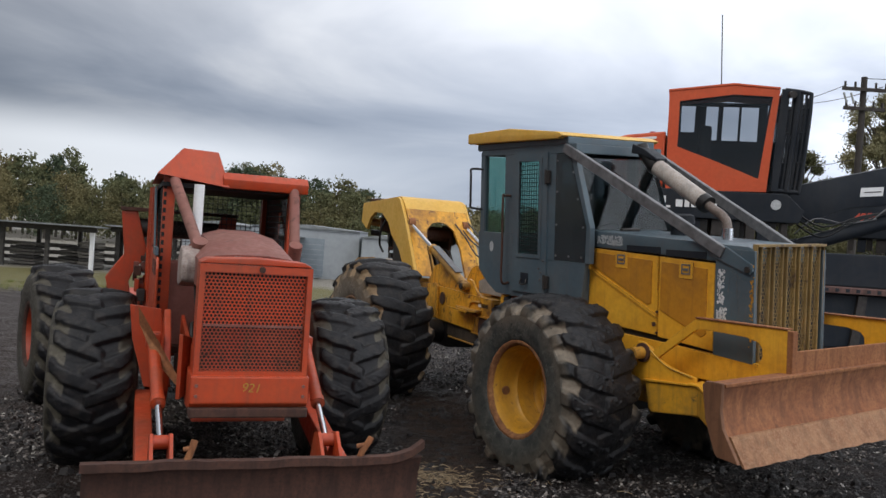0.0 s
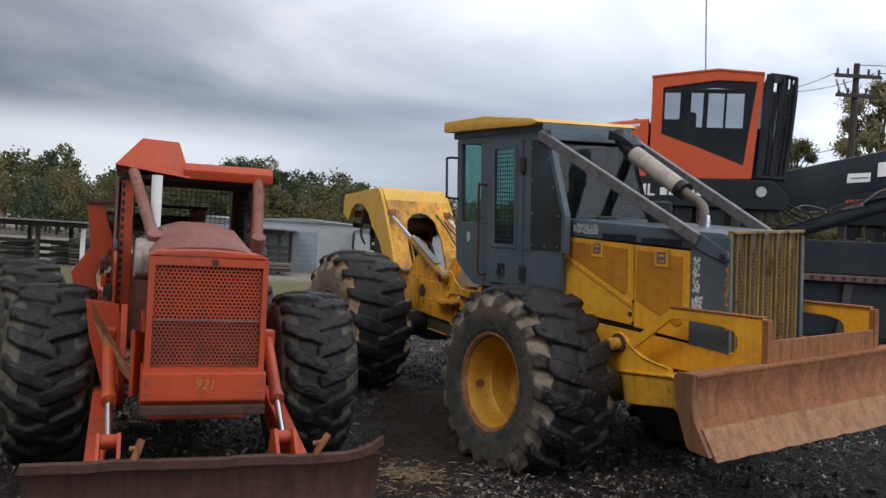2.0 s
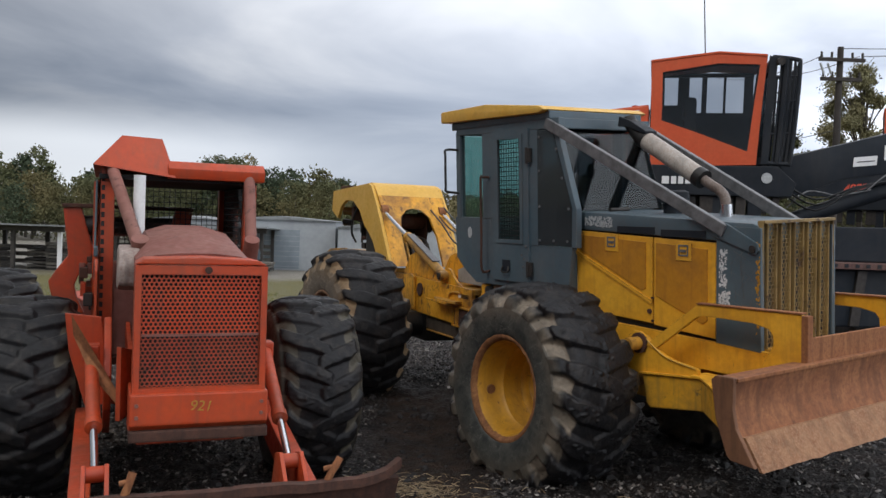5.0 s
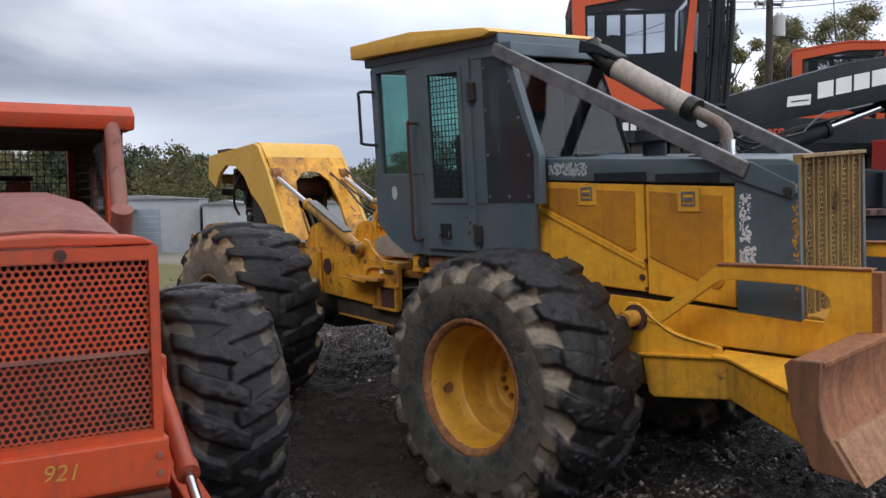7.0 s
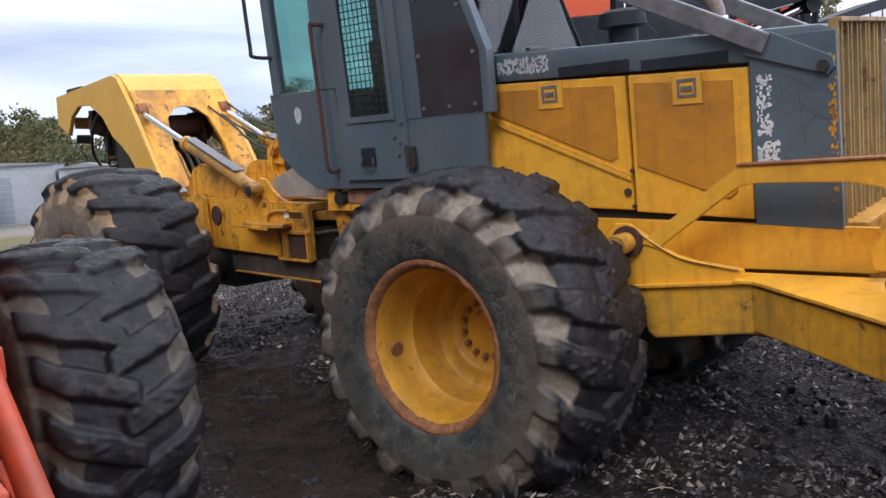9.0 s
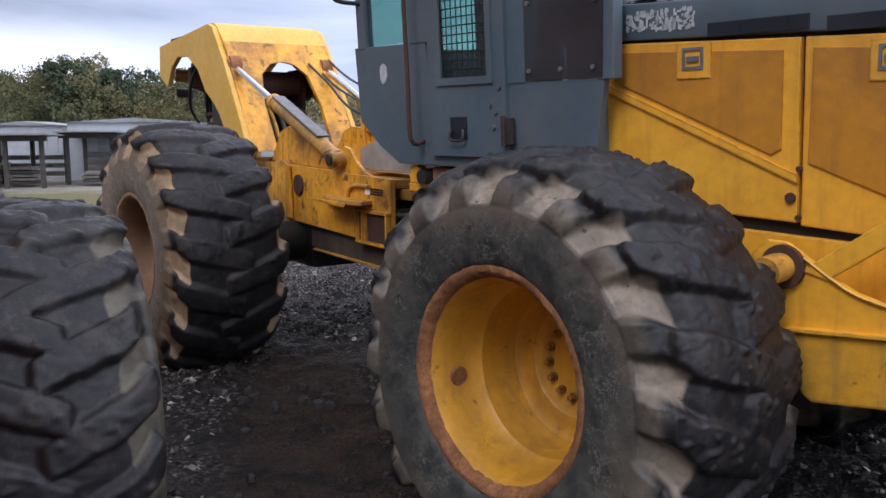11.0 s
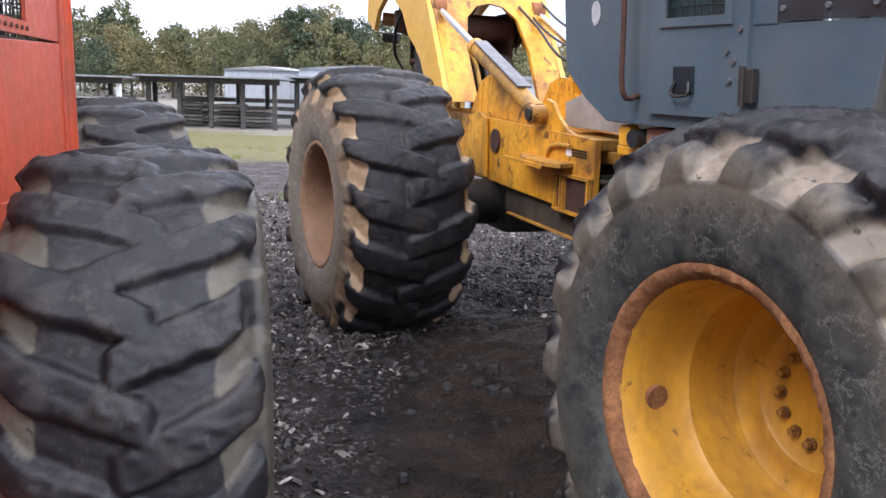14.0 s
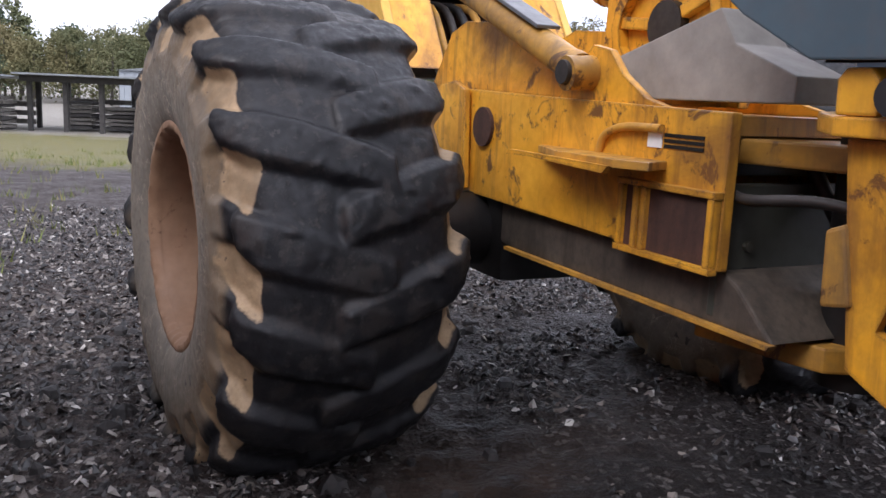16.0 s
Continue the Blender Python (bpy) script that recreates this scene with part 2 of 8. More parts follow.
def rubber(name, tan, wall_a, wall_b, soft=0.2, top=0.92, start=1.12):
    """Worn tyre rubber: black tread, scuffed dusty sidewall, dried clay where the mesh says it collects."""
    m, t, b = nodes_of(name)
    c = coords(t)
    n1 = tex(t, "noise", 3.0, 6, 0.65, c)
    n2 = tex(t, "noise", 30, 4, 0.60, c)
    n3 = tex(t, "noise", 9.0, 6, 0.64, c, 0.3)
    n5 = tex(t, "voronoi", 26, coord=mixc(t, 0.12, c, n3.outputs["Color"]))
    n5.feature = "DISTANCE_TO_EDGE"
    col = mixc(t, ramp(t, n1.outputs[0], [(0.36, 0.0), (0.66, 1.0)]), (0.0050, 0.0050, 0.0060), (0.0125, 0.0117, 0.0128))
    col = mixc(t, ramp(t, n3.outputs[0], [(0.52, 0.0), (0.60, 0.6)]), col, (0.028, 0.0235, 0.021))
    col = mixc(t, ramp(t, n2.outputs[0], [(0.58, 0.0), (0.72, 0.40)]), col, (0.070, 0.064, 0.058))
    sw = t.nodes.new("ShaderNodeAttribute")
    sw.attribute_name = "sidewall"
    wcol = mixc(t, ramp(t, n3.outputs[0], [(0.36, 0.0), (0.64, 1.0)]), wall_a, wall_b)
    # dry crazing: short pale hairlines that come and go
    n9 = tex(t, "voronoi", 9.0, coord=mixc(t, 0.30, c, n3.outputs["Color"]))
    n9.feature = "DISTANCE_TO_EDGE"
    craze = t.nodes.new("ShaderNodeMath")
    craze.operation = "MULTIPLY"
    link(t, ramp(t, n9.outputs[0], [(0.0, 0.85), (0.032, 0.0)]), craze.inputs[0])
    link(t, ramp(t, n1.outputs[0], [(0.44, 0.0), (0.56, 1.0)]), craze.inputs[1])
    wcol = mixc(t, craze.outputs[0], wcol, tuple(2.6 * v for v in wall_b))
    # dust clings to the outer sidewall and thins out towards the rim
    du = t.nodes.new("ShaderNodeAttribute")
    du.attribute_name = "dust"
    film = t.nodes.new("ShaderNodeMath")
    film.operation = "MULTIPLY"
    link(t, du.outputs["Fac"], film.inputs[0])
    link(t, ramp(t, n1.outputs[0], [(0.34, 0.25), (0.62, 0.95)]), film.inputs[1])
    wcol = mixc(t, film.outputs[0], wcol, tuple(v * 0.40 for v in tan))
    wcol = mixc(t, ramp(t, n5.outputs[0], [(0.0, 0.16), (0.030, 0.0)]), wcol, (0.15, 0.155, 0.135))
    wcol = mixc(t, ramp(t, n2.outputs[0], [(0.30, 0.40), (0.44, 0.0)]), wcol, tuple(v * 0.5 for v in wall_a))
    col = mixc(t, sw.outputs["Fac"], col, wcol)
    att = t.nodes.new("ShaderNodeAttribute")
    att.attribute_name = "clay"
    n7 = tex(t, "noise", 5.5, 3, 0.5, c)
    add = t.nodes.new("ShaderNodeMath")
    add.operation = "MULTIPLY_ADD"
    link(t, n7.outputs[0], add.inputs[0])
    add.inputs[1].default_value = 1.0
    link(t, att.outputs["Fac"], add.inputs[2])
    add2 = t.nodes.new("ShaderNodeMath")
    add2.operation = "MULTIPLY_ADD"
    link(t, n2.outputs[0], add2.inputs[0])
    add2.inputs[1].default_value = 0.22
    link(t, add.outputs[0], add2.inputs[2])
    gate = t.nodes.new("ShaderNodeMapRange")
    gate.inputs["From Min"].default_value = start
    gate.inputs["From Max"].default_value = start + soft
    gate.inputs["To Max"].default_value = top
    link(t, add2.outputs[0], gate.inputs["Value"])
    tanc = mixc(t, ramp(t, n1.outputs[0], [(0.38, 0.0), (0.64, 1.0)]), tuple(v * 0.6 for v in tan), tuple(v * 1.12 for v in tan))
    tanc = mixc(t, ramp(t, n2.outputs[0], [(0.35, 0.5), (0.6, 0.0)]), tanc, tuple(v * 0.5 for v in tan))
    col = mixc(t, gate.outputs[0], col, tanc)
    n8 = tex(t, "noise", 21, 3, 0.55, c, 0.2)
    col = mixc(t, ramp(t, n8.outputs[0], [(0.68, 0.0), (0.695, 0.8)]), col, (0.026, 0.022, 0.020))
    link(t, col, b.inputs["Base Color"])
    link(t, ramp(t, n2.outputs[0], [(0.3, 0.38), (0.7, 0.72)]), b.inputs["Roughness"])
    b.inputs["Specular IOR Level"].default_value = 0.30
    h = t.nodes.new("ShaderNodeMath")
    h.operation = "MULTIPLY_ADD"
    link(t, n3.outputs[0], h.inputs[0])
    h.inputs[1].default_value = 1.6
    link(t, n2.outputs[0], h.inputs[2])
    bump(t, b, h.outputs[0], 0.22, 0.006)
    return m


YELLOW = paint("yellow_paint", (0.76, 0.36, 0.018), (0.82, 0.43, 0.036), rust_from=0.67, dirt=(0.34, 0.14, 0.022), dirt_amount=0.48, edge_wear=0.04)
YELLOW_REAR = paint("stained_yellow_paint", (0.72, 0.325, 0.014), (0.80, 0.40, 0.030), rust=(0.10, 0.042, 0.018), rust_from=0.57, dirt=(0.17, 0.07, 0.018), dirt_amount=0.92, edge_wear=0.07)
GREEN_GREY = paint("oily_green_grey_paint", (0.040, 0.044, 0.036), (0.058, 0.062, 0.050), rust=(0.05, 0.035, 0.02), rust_from=0.66, dirt=(0.035, 0.03, 0.022), dirt_amount=0.6)
YELLOW_ROOF = paint("yellow_roof_paint", (0.66, 0.36, 0.04), (0.72, 0.43, 0.08), rust_from=0.78, dirt=(0.30, 0.20, 0.07), dirt_amount=0.15, drips=False)
YELLOW_DULL = paint("dull_yellow_mesh", (0.47, 0.195, 0.010), (0.55, 0.245, 0.018), rust_from=0.72, dirt=(0.20, 0.075, 0.02), dirt_amount=0.6)
YELLOW_OLD = paint("grimy_yellow_paint", (0.50, 0.24, 0.025), (0.60, 0.31, 0.045), rust_from=0.58, dirt=(0.07, 0.05, 0.035), dirt_amount=0.75)
RIM_YELLOW = paint("rim_yellow_paint", (0.54, 0.265, 0.014), (0.60, 0.315, 0.03), rust_from=0.615, dirt=(0.22, 0.11, 0.03), dirt_amount=0.65)
GREY = paint("dark_grey_paint", (0.054, 0.090, 0.114), (0.084, 0.124, 0.148), rust=(0.16, 0.13, 0.10), rust_from=0.70, dirt=(0.095, 0.10, 0.105), dirt_amount=0.5, gloss=0.40)
STEEL = plain("grey_painted_steel", (0.16, 0.16, 0.165), 0.5, 0.1, 0.45, 12)
ORANGE = paint("faded_orange_paint", (0.43, 0.040, 0.006), (0.49, 0.060, 0.010), rust=(0.09, 0.03, 0.018), rust_from=0.66, dirt=(0.16, 0.055, 0.03), dirt_amount=0.55)
ORANGE_DULL = paint("pinkish_faded_paint", (0.19, 0.058, 0.042), (0.27, 0.115, 0.092), rust=(0.10, 0.04, 0.03), rust_from=0.60, dirt=(0.14, 0.07, 0.05), dirt_amount=0.5, gloss=0.6)
LOADER_ORANGE = paint("loader_orange_paint", (0.58, 0.075, 0.018), (0.62, 0.095, 0.026), rust_from=0.80, dirt=(0.32, 0.06, 0.02), dirt_amount=0.2)
NAVY = paint("dark_blue_black_paint", (0.009, 0.013, 0.020), (0.016, 0.021, 0.029), rust=(0.06, 0.055, 0.05), rust_from=0.76, dirt=(0.035, 0.035, 0.035), dirt_amount=0.4, gloss=0.5, spec=0.22)
RUST = rusty("rusty_steel", (0.25, 0.090, 0.034), (0.33, 0.140, 0.055), (0.13, 0.048, 0.022), 3.5, 0.9)
RUST_PALE = rusty("scoured_rust", (0.32, 0.17, 0.10), (0.24, 0.10, 0.05), (0.40, 0.26, 0.18), 5.0)
RUST_DARK = rusty("dark_rust", (0.052, 0.022, 0.014), (0.088, 0.036, 0.022), (0.032, 0.016, 0.012), 4.0, 0.85)
MUDDY = rusty("mud_stained_steel", (0.058, 0.045, 0.035), (0.098, 0.077, 0.058), (0.030, 0.026, 0.023), 2.6, 0.6)
GREASE = plain("greasy_black_metal", (0.020, 0.018, 0.017), 0.45, 0.3, 0.4, 20)
IRON = plain("dark_iron", (0.055, 0.048, 0.044), 0.55, 0.4, 0.4, 18)
CHROME = plain("polished_rod", (0.72, 0.73, 0.75), 0.16, 1.0, 0.12, 6)
WALK_RED = rusty("worn_red_brown_board", (0.11, 0.050, 0.040), (0.16, 0.085, 0.070), (0.05, 0.035, 0.032), 5.0, 0.7)
ELBOW = rusty("burnt_exhaust_pipe", (0.15, 0.115, 0.095), (0.10, 0.058, 0.040), (0.24, 0.20, 0.18), 7.0, 0.5)
MUFFLER = rusty("pale_heat_shield", (0.46, 0.42, 0.38), (0.36, 0.31, 0.27), (0.28, 0.20, 0.15), 5.0, 0.55)
BLACK = plain("black_rubber_hose", (0.018, 0.018, 0.019), 0.55, 0.0, 0.3, 12)
# black for seats and trim, and for shade painted inside openings
VOID = plain("black_trim_and_shade", (0.012, 0.012, 0.013), 0.8, 0.0, 0.3, 6)
WHITE = plain("white_decal", (0.76, 0.76, 0.76), 0.5, 0.0, 0.10, 40)
PALE = plain("pale_grey_decal", (0.50, 0.52, 0.53), 0.5, 0.0, 0.3, 30)
CHALK = plain("yellow_paint_marker", (0.46, 0.25, 0.035), 0.7, 0.0, 0.2, 60)
RED_ORANGE = plain("red_orange_decal", (0.62, 0.075, 0.035), 0.5, 0.0, 0.1, 20)
RED = plain("red_plastic", (0.45, 0.03, 0.03), 0.4, 0.0, 0.2, 8)
GLASS_GREEN = glass("green_tinted_glass", (0.60, 0.76, 0.73), 0.03, 0.95)
GLASS_SMOKE = glass("smoky_scratched_screen", (0.12, 0.16, 0.18), 0.10, 0.87, 0.07)
GLASS_DUSK = glass("dusty_grey_screen", (0.52, 0.54, 0.55), 0.10, 0.72, 0.30)
GLASS_SCREEN = glass("dusty_windscreen", (0.42, 0.45, 0.46), 0.04, 1.0, 0.0)
GLASS_TINT = glass("dark_tinted_glass", (0.62, 0.64, 0.66), 0.02, 0.96)
RUBBER_Y = rubber("front_tyre_rubber", (0.250, 0.205, 0.155), (0.022, 0.026, 0.026), (0.066, 0.066, 0.058), 0.60, 0.92, 0.94)
RUBBER_R = rubber("rear_tyre_rubber", (0.36, 0.25, 0.145), (0.120, 0.102, 0.082), (0.185, 0.155, 0.122))
RUBBER_O = rubber("older_tyre_rubber", (0.125, 0.110, 0.082), (0.032, 0.029, 0.024), (0.060, 0.053, 0.043), 0.30, 0.80, 1.22)
RIM_NUT = paint("ochre_nut_paint", (0.32, 0.15, 0.02), (0.40, 0.20, 0.03), rust_from=0.54)
SCREEN_DIRTY = paint("oily_orange_screen", (0.28, 0.034, 0.012), (0.36, 0.055, 0.02), rust=(0.07, 0.026, 0.014), rust_from=0.60, dirt=(0.13, 0.05, 0.02), dirt_amount=0.75, gloss=0.55)
RIM_RUST = rusty("flaking_rim_rust", (0.17, 0.066, 0.024), (0.32, 0.145, 0.055), (0.060, 0.026, 0.013), 7.0, 0.9)
RIM_BROWN = paint("dusty_brown_rim", (0.20, 0.105, 0.055), (0.27, 0.16, 0.09), rust_from=0.62, dirt=(0.13, 0.08, 0.05), dirt_amount=0.4, gloss=0.6)
GRILLE_TAN = paint("dirty_tan_grille_paint", (0.26, 0.165, 0.05), (0.36, 0.24, 0.09), rust=(0.08, 0.045, 0.025), rust_from=0.57, dirt=(0.10, 0.075, 0.045), dirt_amount=0.6, gloss=0.6)
VALVE_TIN = plain("dusty_tan_grey_tin", (0.34, 0.315, 0.285), 0.7, 0.0, 0.3, 7)


def blade_rust(name, low, span):
    """Rust worn to pale bare scrapes towards the cutting edge, with a ragged upper limit."""
    m, t, b = nodes_of(name)
    c = coords(t)
    sep = t.nodes.new("ShaderNodeSeparateXYZ")
    link(t, c, sep.inputs[0])
    n1 = tex(t, "noise", 3.5, 8, 0.68, c, 0.4)
    n2 = tex(t, "noise", 34, 6, 0.7, c)
    n4 = tex(t, "noise", 2.0, 6, 0.62, coords(t, (7, 7, 0.9)))
    col = mixc(t, ramp(t, n1.outputs[0], [(0.35, 0.0), (0.65, 1.0)]), (0.22, 0.078, 0.030), (0.33, 0.135, 0.055))
    col = mixc(t, ramp(t, n2.outputs[0], [(0.45, 0.0), (0.7, 0.7)]), col, (0.12, 0.044, 0.021))
    col = mixc(t, ramp(t, n4.outputs[0], [(0.46, 0.0), (0.66, 0.6)]), col, (0.10, 0.038, 0.018))
    add = t.nodes.new("ShaderNodeMath")
    add.operation = "MULTIPLY_ADD"
    link(t, mixc(t, 0.55, n1.outputs[0], n2.outputs[0]), add.inputs[0])
    add.inputs[1].default_value = 0.9
    link(t, sep.outputs[2], add.inputs[2])
    worn = t.nodes.new("ShaderNodeMapRange")
    worn.inputs["From Min"].default_value = low + 0.45 + span
    worn.inputs["From Max"].default_value = low + 0.45
    worn.inputs["To Max"].default_value = 0.85
    link(t, add.outputs[0], worn.inputs["Value"])
    col = mixc(t, worn.outputs["Result"], col, mixc(t, n2.outputs[0], (0.25, 0.115, 0.055), (0.44, 0.27, 0.16)))
    link(t, col, b.inputs["Base Color"])
    b.inputs["Roughness"].default_value = 0.85
    bump(t, b, n2.outputs[0], 0.4, 0.006)
    return m


BLADE_RUST = blade_rust("scoured_blade_rust", 0.74, 0.09)
EDGE_SCOURED = rusty("scoured_cutting_edge", (0.31, 0.155, 0.075), (0.21, 0.085, 0.036), (0.40, 0.245, 0.145), 6.0, 0.8)
RUST_SMOOTH = rusty("smooth_brown_rust", (0.17, 0.075, 0.036), (0.21, 0.096, 0.046), (0.13, 0.056, 0.03), 1.6, 0.75)
YELLOW_ARM = paint("mud_rubbed_yellow_paint", (0.66, 0.31, 0.016), (0.74, 0.38, 0.03), rust=(0.07, 0.055, 0.03), rust_from=0.60, dirt=(0.12, 0.10, 0.045), dirt_amount=0.75, edge_wear=0.03)


# ---- mesh tools ----
def part(name, bm, material, parent, label="", move=None, smooth=None, kind="", group="", category=""):
    """Link a bmesh as one mesh object under a thing or part."""
    if move is not None:
        bm.transform(move)
    bm.normal_update()
    me = bpy.data.meshes.new(name)
    bm.to_mesh(me)
    bm.free()
    mats = material if isinstance(material, (list, tuple)) else [material]
    for mm in mats:
        me.materials.append(mm)
    ob = new(name, me)
    if parent is not None:
        ob.parent = parent
    if smooth is not None:
        me.polygons.foreach_set("use_smooth", [True] * len(me.polygons))
        me.set_sharp_from_angle(angle=radians(smooth))
    tagged(ob, label, category, group, kind)
    return ob


def thing(name, m, label, category, group="", kind=""):
    ob = new(name)
    ob.empty_display_size = 0.3
    ob.matrix_world = m
    return tagged(ob, label, category, group, kind)


def box(bm, x0, x1, y0, y1, z0, z1, bevel=0.0, mat=0):
    vs = [bm.verts.new((x, y, z)) for x in (x0, x1) for y in (y0, y1) for z in (z0, z1)]
    idx = [(0, 1, 3, 2), (4, 6, 7, 5), (0, 4, 5, 1), (2, 3, 7, 6), (0, 2, 6, 4), (1, 5, 7, 3)]
    fs = []
    for q in idx:
        fc = bm.faces.new([vs[k] for k in q])
        fc.material_index = mat
        fs.append(fc)
    if bevel > 0:
        es = {e for fc in fs for e in fc.edges}
        bmesh.ops.bevel(bm, geom=list(es), offset=bevel, segments=2, profile=0.6, affect="EDGES", material=-1)
    return bm


def slab(bm, pts, axis, a, b, bevel=0.0, mat=0):
    """Extrude a polygon. axis y: pts are (x, z); axis x: pts are (y, z); axis z: pts are (x, y)."""
    def at(p, d):
        return {"y": (p[0], d, p[1]), "x": (d, p[0], p[1]), "z": (p[0], p[1], d)}[axis]
    lo = [bm.verts.new(at(p, a)) for p in pts]
    hi = [bm.verts.new(at(p, b)) for p in pts]
    n = len(pts)
    fs = [bm.faces.new(lo), bm.faces.new(hi[::-1])]
    for k in range(n):
        fs.append(bm.faces.new((lo[k], hi[k], hi[(k + 1) % n], lo[(k + 1) % n])))
    for fc in fs:
        fc.material_index = mat
    bmesh.ops.recalc_face_normals(bm, faces=fs)
    if bevel > 0:
        es = {e for fc in fs for e in fc.edges}
        bmesh.ops.bevel(bm, geom=list(es), offset=bevel, segments=2, profile=0.6, affect="EDGES", material=-1)
    return bm


def rod(bm, p0, p1, r, seg=14, r1=None, caps=True):
    p0, p1 = Vector(p0), Vector(p1)
    r1 = r if r1 is None else r1
    d = (p1 - p0).normalized()
    a = d.orthogonal().normalized()
    c = d.cross(a)
    ring = []
    for p, rr in ((p0, r), (p1, r1)):
        ring.append([bm.verts.new(p + (a * math.cos(2 * math.pi * k / seg) + c * math.sin(2 * math.pi * k / seg)) * rr) for k in range(seg)])
    for k in range(seg):
        bm.faces.new((ring[0][k], ring[0][(k + 1) % seg], ring[1][(k + 1) % seg], ring[1][k]))
    if caps:
        bm.faces.new(ring[0][::-1])
        bm.faces.new(ring[1])
    return bm


def pipe(bm, pts, r, seg=8, smooth_steps=4):
    """A round bar along points, with the bends rounded off."""
    pts = [Vector(p) for p in pts]
    line = []
    for k in range(len(pts) - 1):
        p0 = pts[max(k - 1, 0)]
        p1, p2 = pts[k], pts[k + 1]
        p3 = pts[min(k + 2, len(pts) - 1)]
        for s in range(smooth_steps):
            u = s / smooth_steps
            line.append(0.5 * ((2 * p1) + (p2 - p0) * u + (2 * p0 - 5 * p1 + 4 * p2 - p3) * u * u + (3 * p1 - p0 - 3 * p2 + p3) * u ** 3))
    line.append(pts[-1])
    rings = []
    up = None
    for k, p in enumerate(line):
        d = (line[min(k + 1, len(line) - 1)] - line[max(k - 1, 0)]).normalized()
        if up is None:
            up = d.orthogonal().normalized()
        up = (up - d * up.dot(d)).normalized()
        c = d.cross(up)
        rings.append([bm.verts.new(p + (up * math.cos(2 * math.pi * j / seg) + c * math.sin(2 * math.pi * j / seg)) * r) for j in range(seg)])
    for a, b in zip(rings, rings[1:]):
        for j in range(seg):
            bm.faces.new((a[j], a[(j + 1) % seg], b[(j + 1) % seg], b[j]))
    bm.faces.new(rings[0][::-1])
    bm.faces.new(rings[-1])
    return bm


def bar(bm, p0, p1, w, h, up=(0, 0, 1), bevel=0.0):
    """A rectangular bar from p0 to p1, w wide and h high."""
    p0, p1, up = Vector(p0), Vector(p1), Vector(up)
    d = (p1 - p0).normalized()
    side = d.cross(up).normalized()
    top = side.cross(d)
    vs = [bm.verts.new(p + side * sx * w / 2 + top * sz * h / 2) for p in (p0, p1) for sx, sz in ((-1, -1), (1, -1), (1, 1), (-1, 1))]
    fs = [bm.faces.new([vs[k] for k in q]) for q in ((3, 2, 1, 0), (4, 5, 6, 7), (0, 1, 5, 4), (1, 2, 6, 5), (2, 3, 7, 6), (3, 0, 4, 7))]
    if bevel > 0:
        bmesh.ops.bevel(bm, geom=list({e for fc in fs for e in fc.edges}), offset=bevel, segments=2, profile=0.6, affect="EDGES", material=-1)
    return bm


def lathe(bm, prof, seg, axis="y", close=False, mat=0):
    """Turn a profile of (along, radius) about an axis."""
    rings = []
    for k in range(seg):
        a = 2 * math.pi * k / seg
        ring = []
        for s, r in prof:
            c = (r * math.cos(a), s, r * math.sin(a)) if axis == "y" else (r * math.cos(a), r * math.sin(a), s)
            ring.append(bm.verts.new(c))
        rings.append(ring)
    n = len(prof)
    for k in range(seg):
        a, b = rings[k], rings[(k + 1) % seg]
        for j in range(n - 1 + (1 if close else 0)):
            fc = bm.faces.new((a[j], b[j], b[(j + 1) % n], a[(j + 1) % n]))
            fc.material_index = mat
    return rings


def ngon_hole_plate(bm, outer, inner, axis, a, b):
    """A plate with one opening: outer and inner rings have the same count of points."""
    def at(p, d):
        return {"y": (p[0], d, p[1]), "x": (d, p[0], p[1]), "z": (p[0], p[1], d)}[axis]
    n = len(outer)
    r = [[bm.verts.new(at(p, d)) for p in ring] for d in (a, b) for ring in (outer, inner)]
    fs = []
    for k in range(n):
        j = (k + 1) % n
        fs.append(bm.faces.new((r[0][k], r[0][j], r[1][j], r[1][k])))
        fs.append(bm.faces.new((r[2][k], r[3][k], r[3][j], r[2][j])))
        fs.append(bm.faces.new((r[0][k], r[2][k], r[2][j], r[0][j])))
        fs.append(bm.faces.new((r[1][k], r[1][j], r[3][j], r[3][k])))
    bmesh.ops.recalc_face_normals(bm, faces=fs)
    return bm


def text_block(name, body, size, m, material, parent, depth=0.004, slant=0.0, weight=0.018):
    """Heavy lettering as a mesh, lying in the plane of m."""
    cu = bpy.data.curves.new(name, "FONT")
    cu.body, cu.size, cu.extrude, cu.offset, cu.shear = body, size, depth, size * weight, slant
    cu.align_x, cu.align_y = "CENTER", "CENTER"
    ob = bpy.data.objects.new(name, cu)
    me = bpy.data.meshes.new_from_object(ob)
    bpy.data.objects.remove(ob)
    me.transform(m)
    me.materials.clear()
    me.materials.append(material)
    ob = new(name, me)
    ob.parent = parent
    return ob


# ---- wheels ----
def ease(x, a, b):
    u = max(0.0, min(1.0, (x - a) / (b - a)))
    return u * u * (3 - 2 * u)


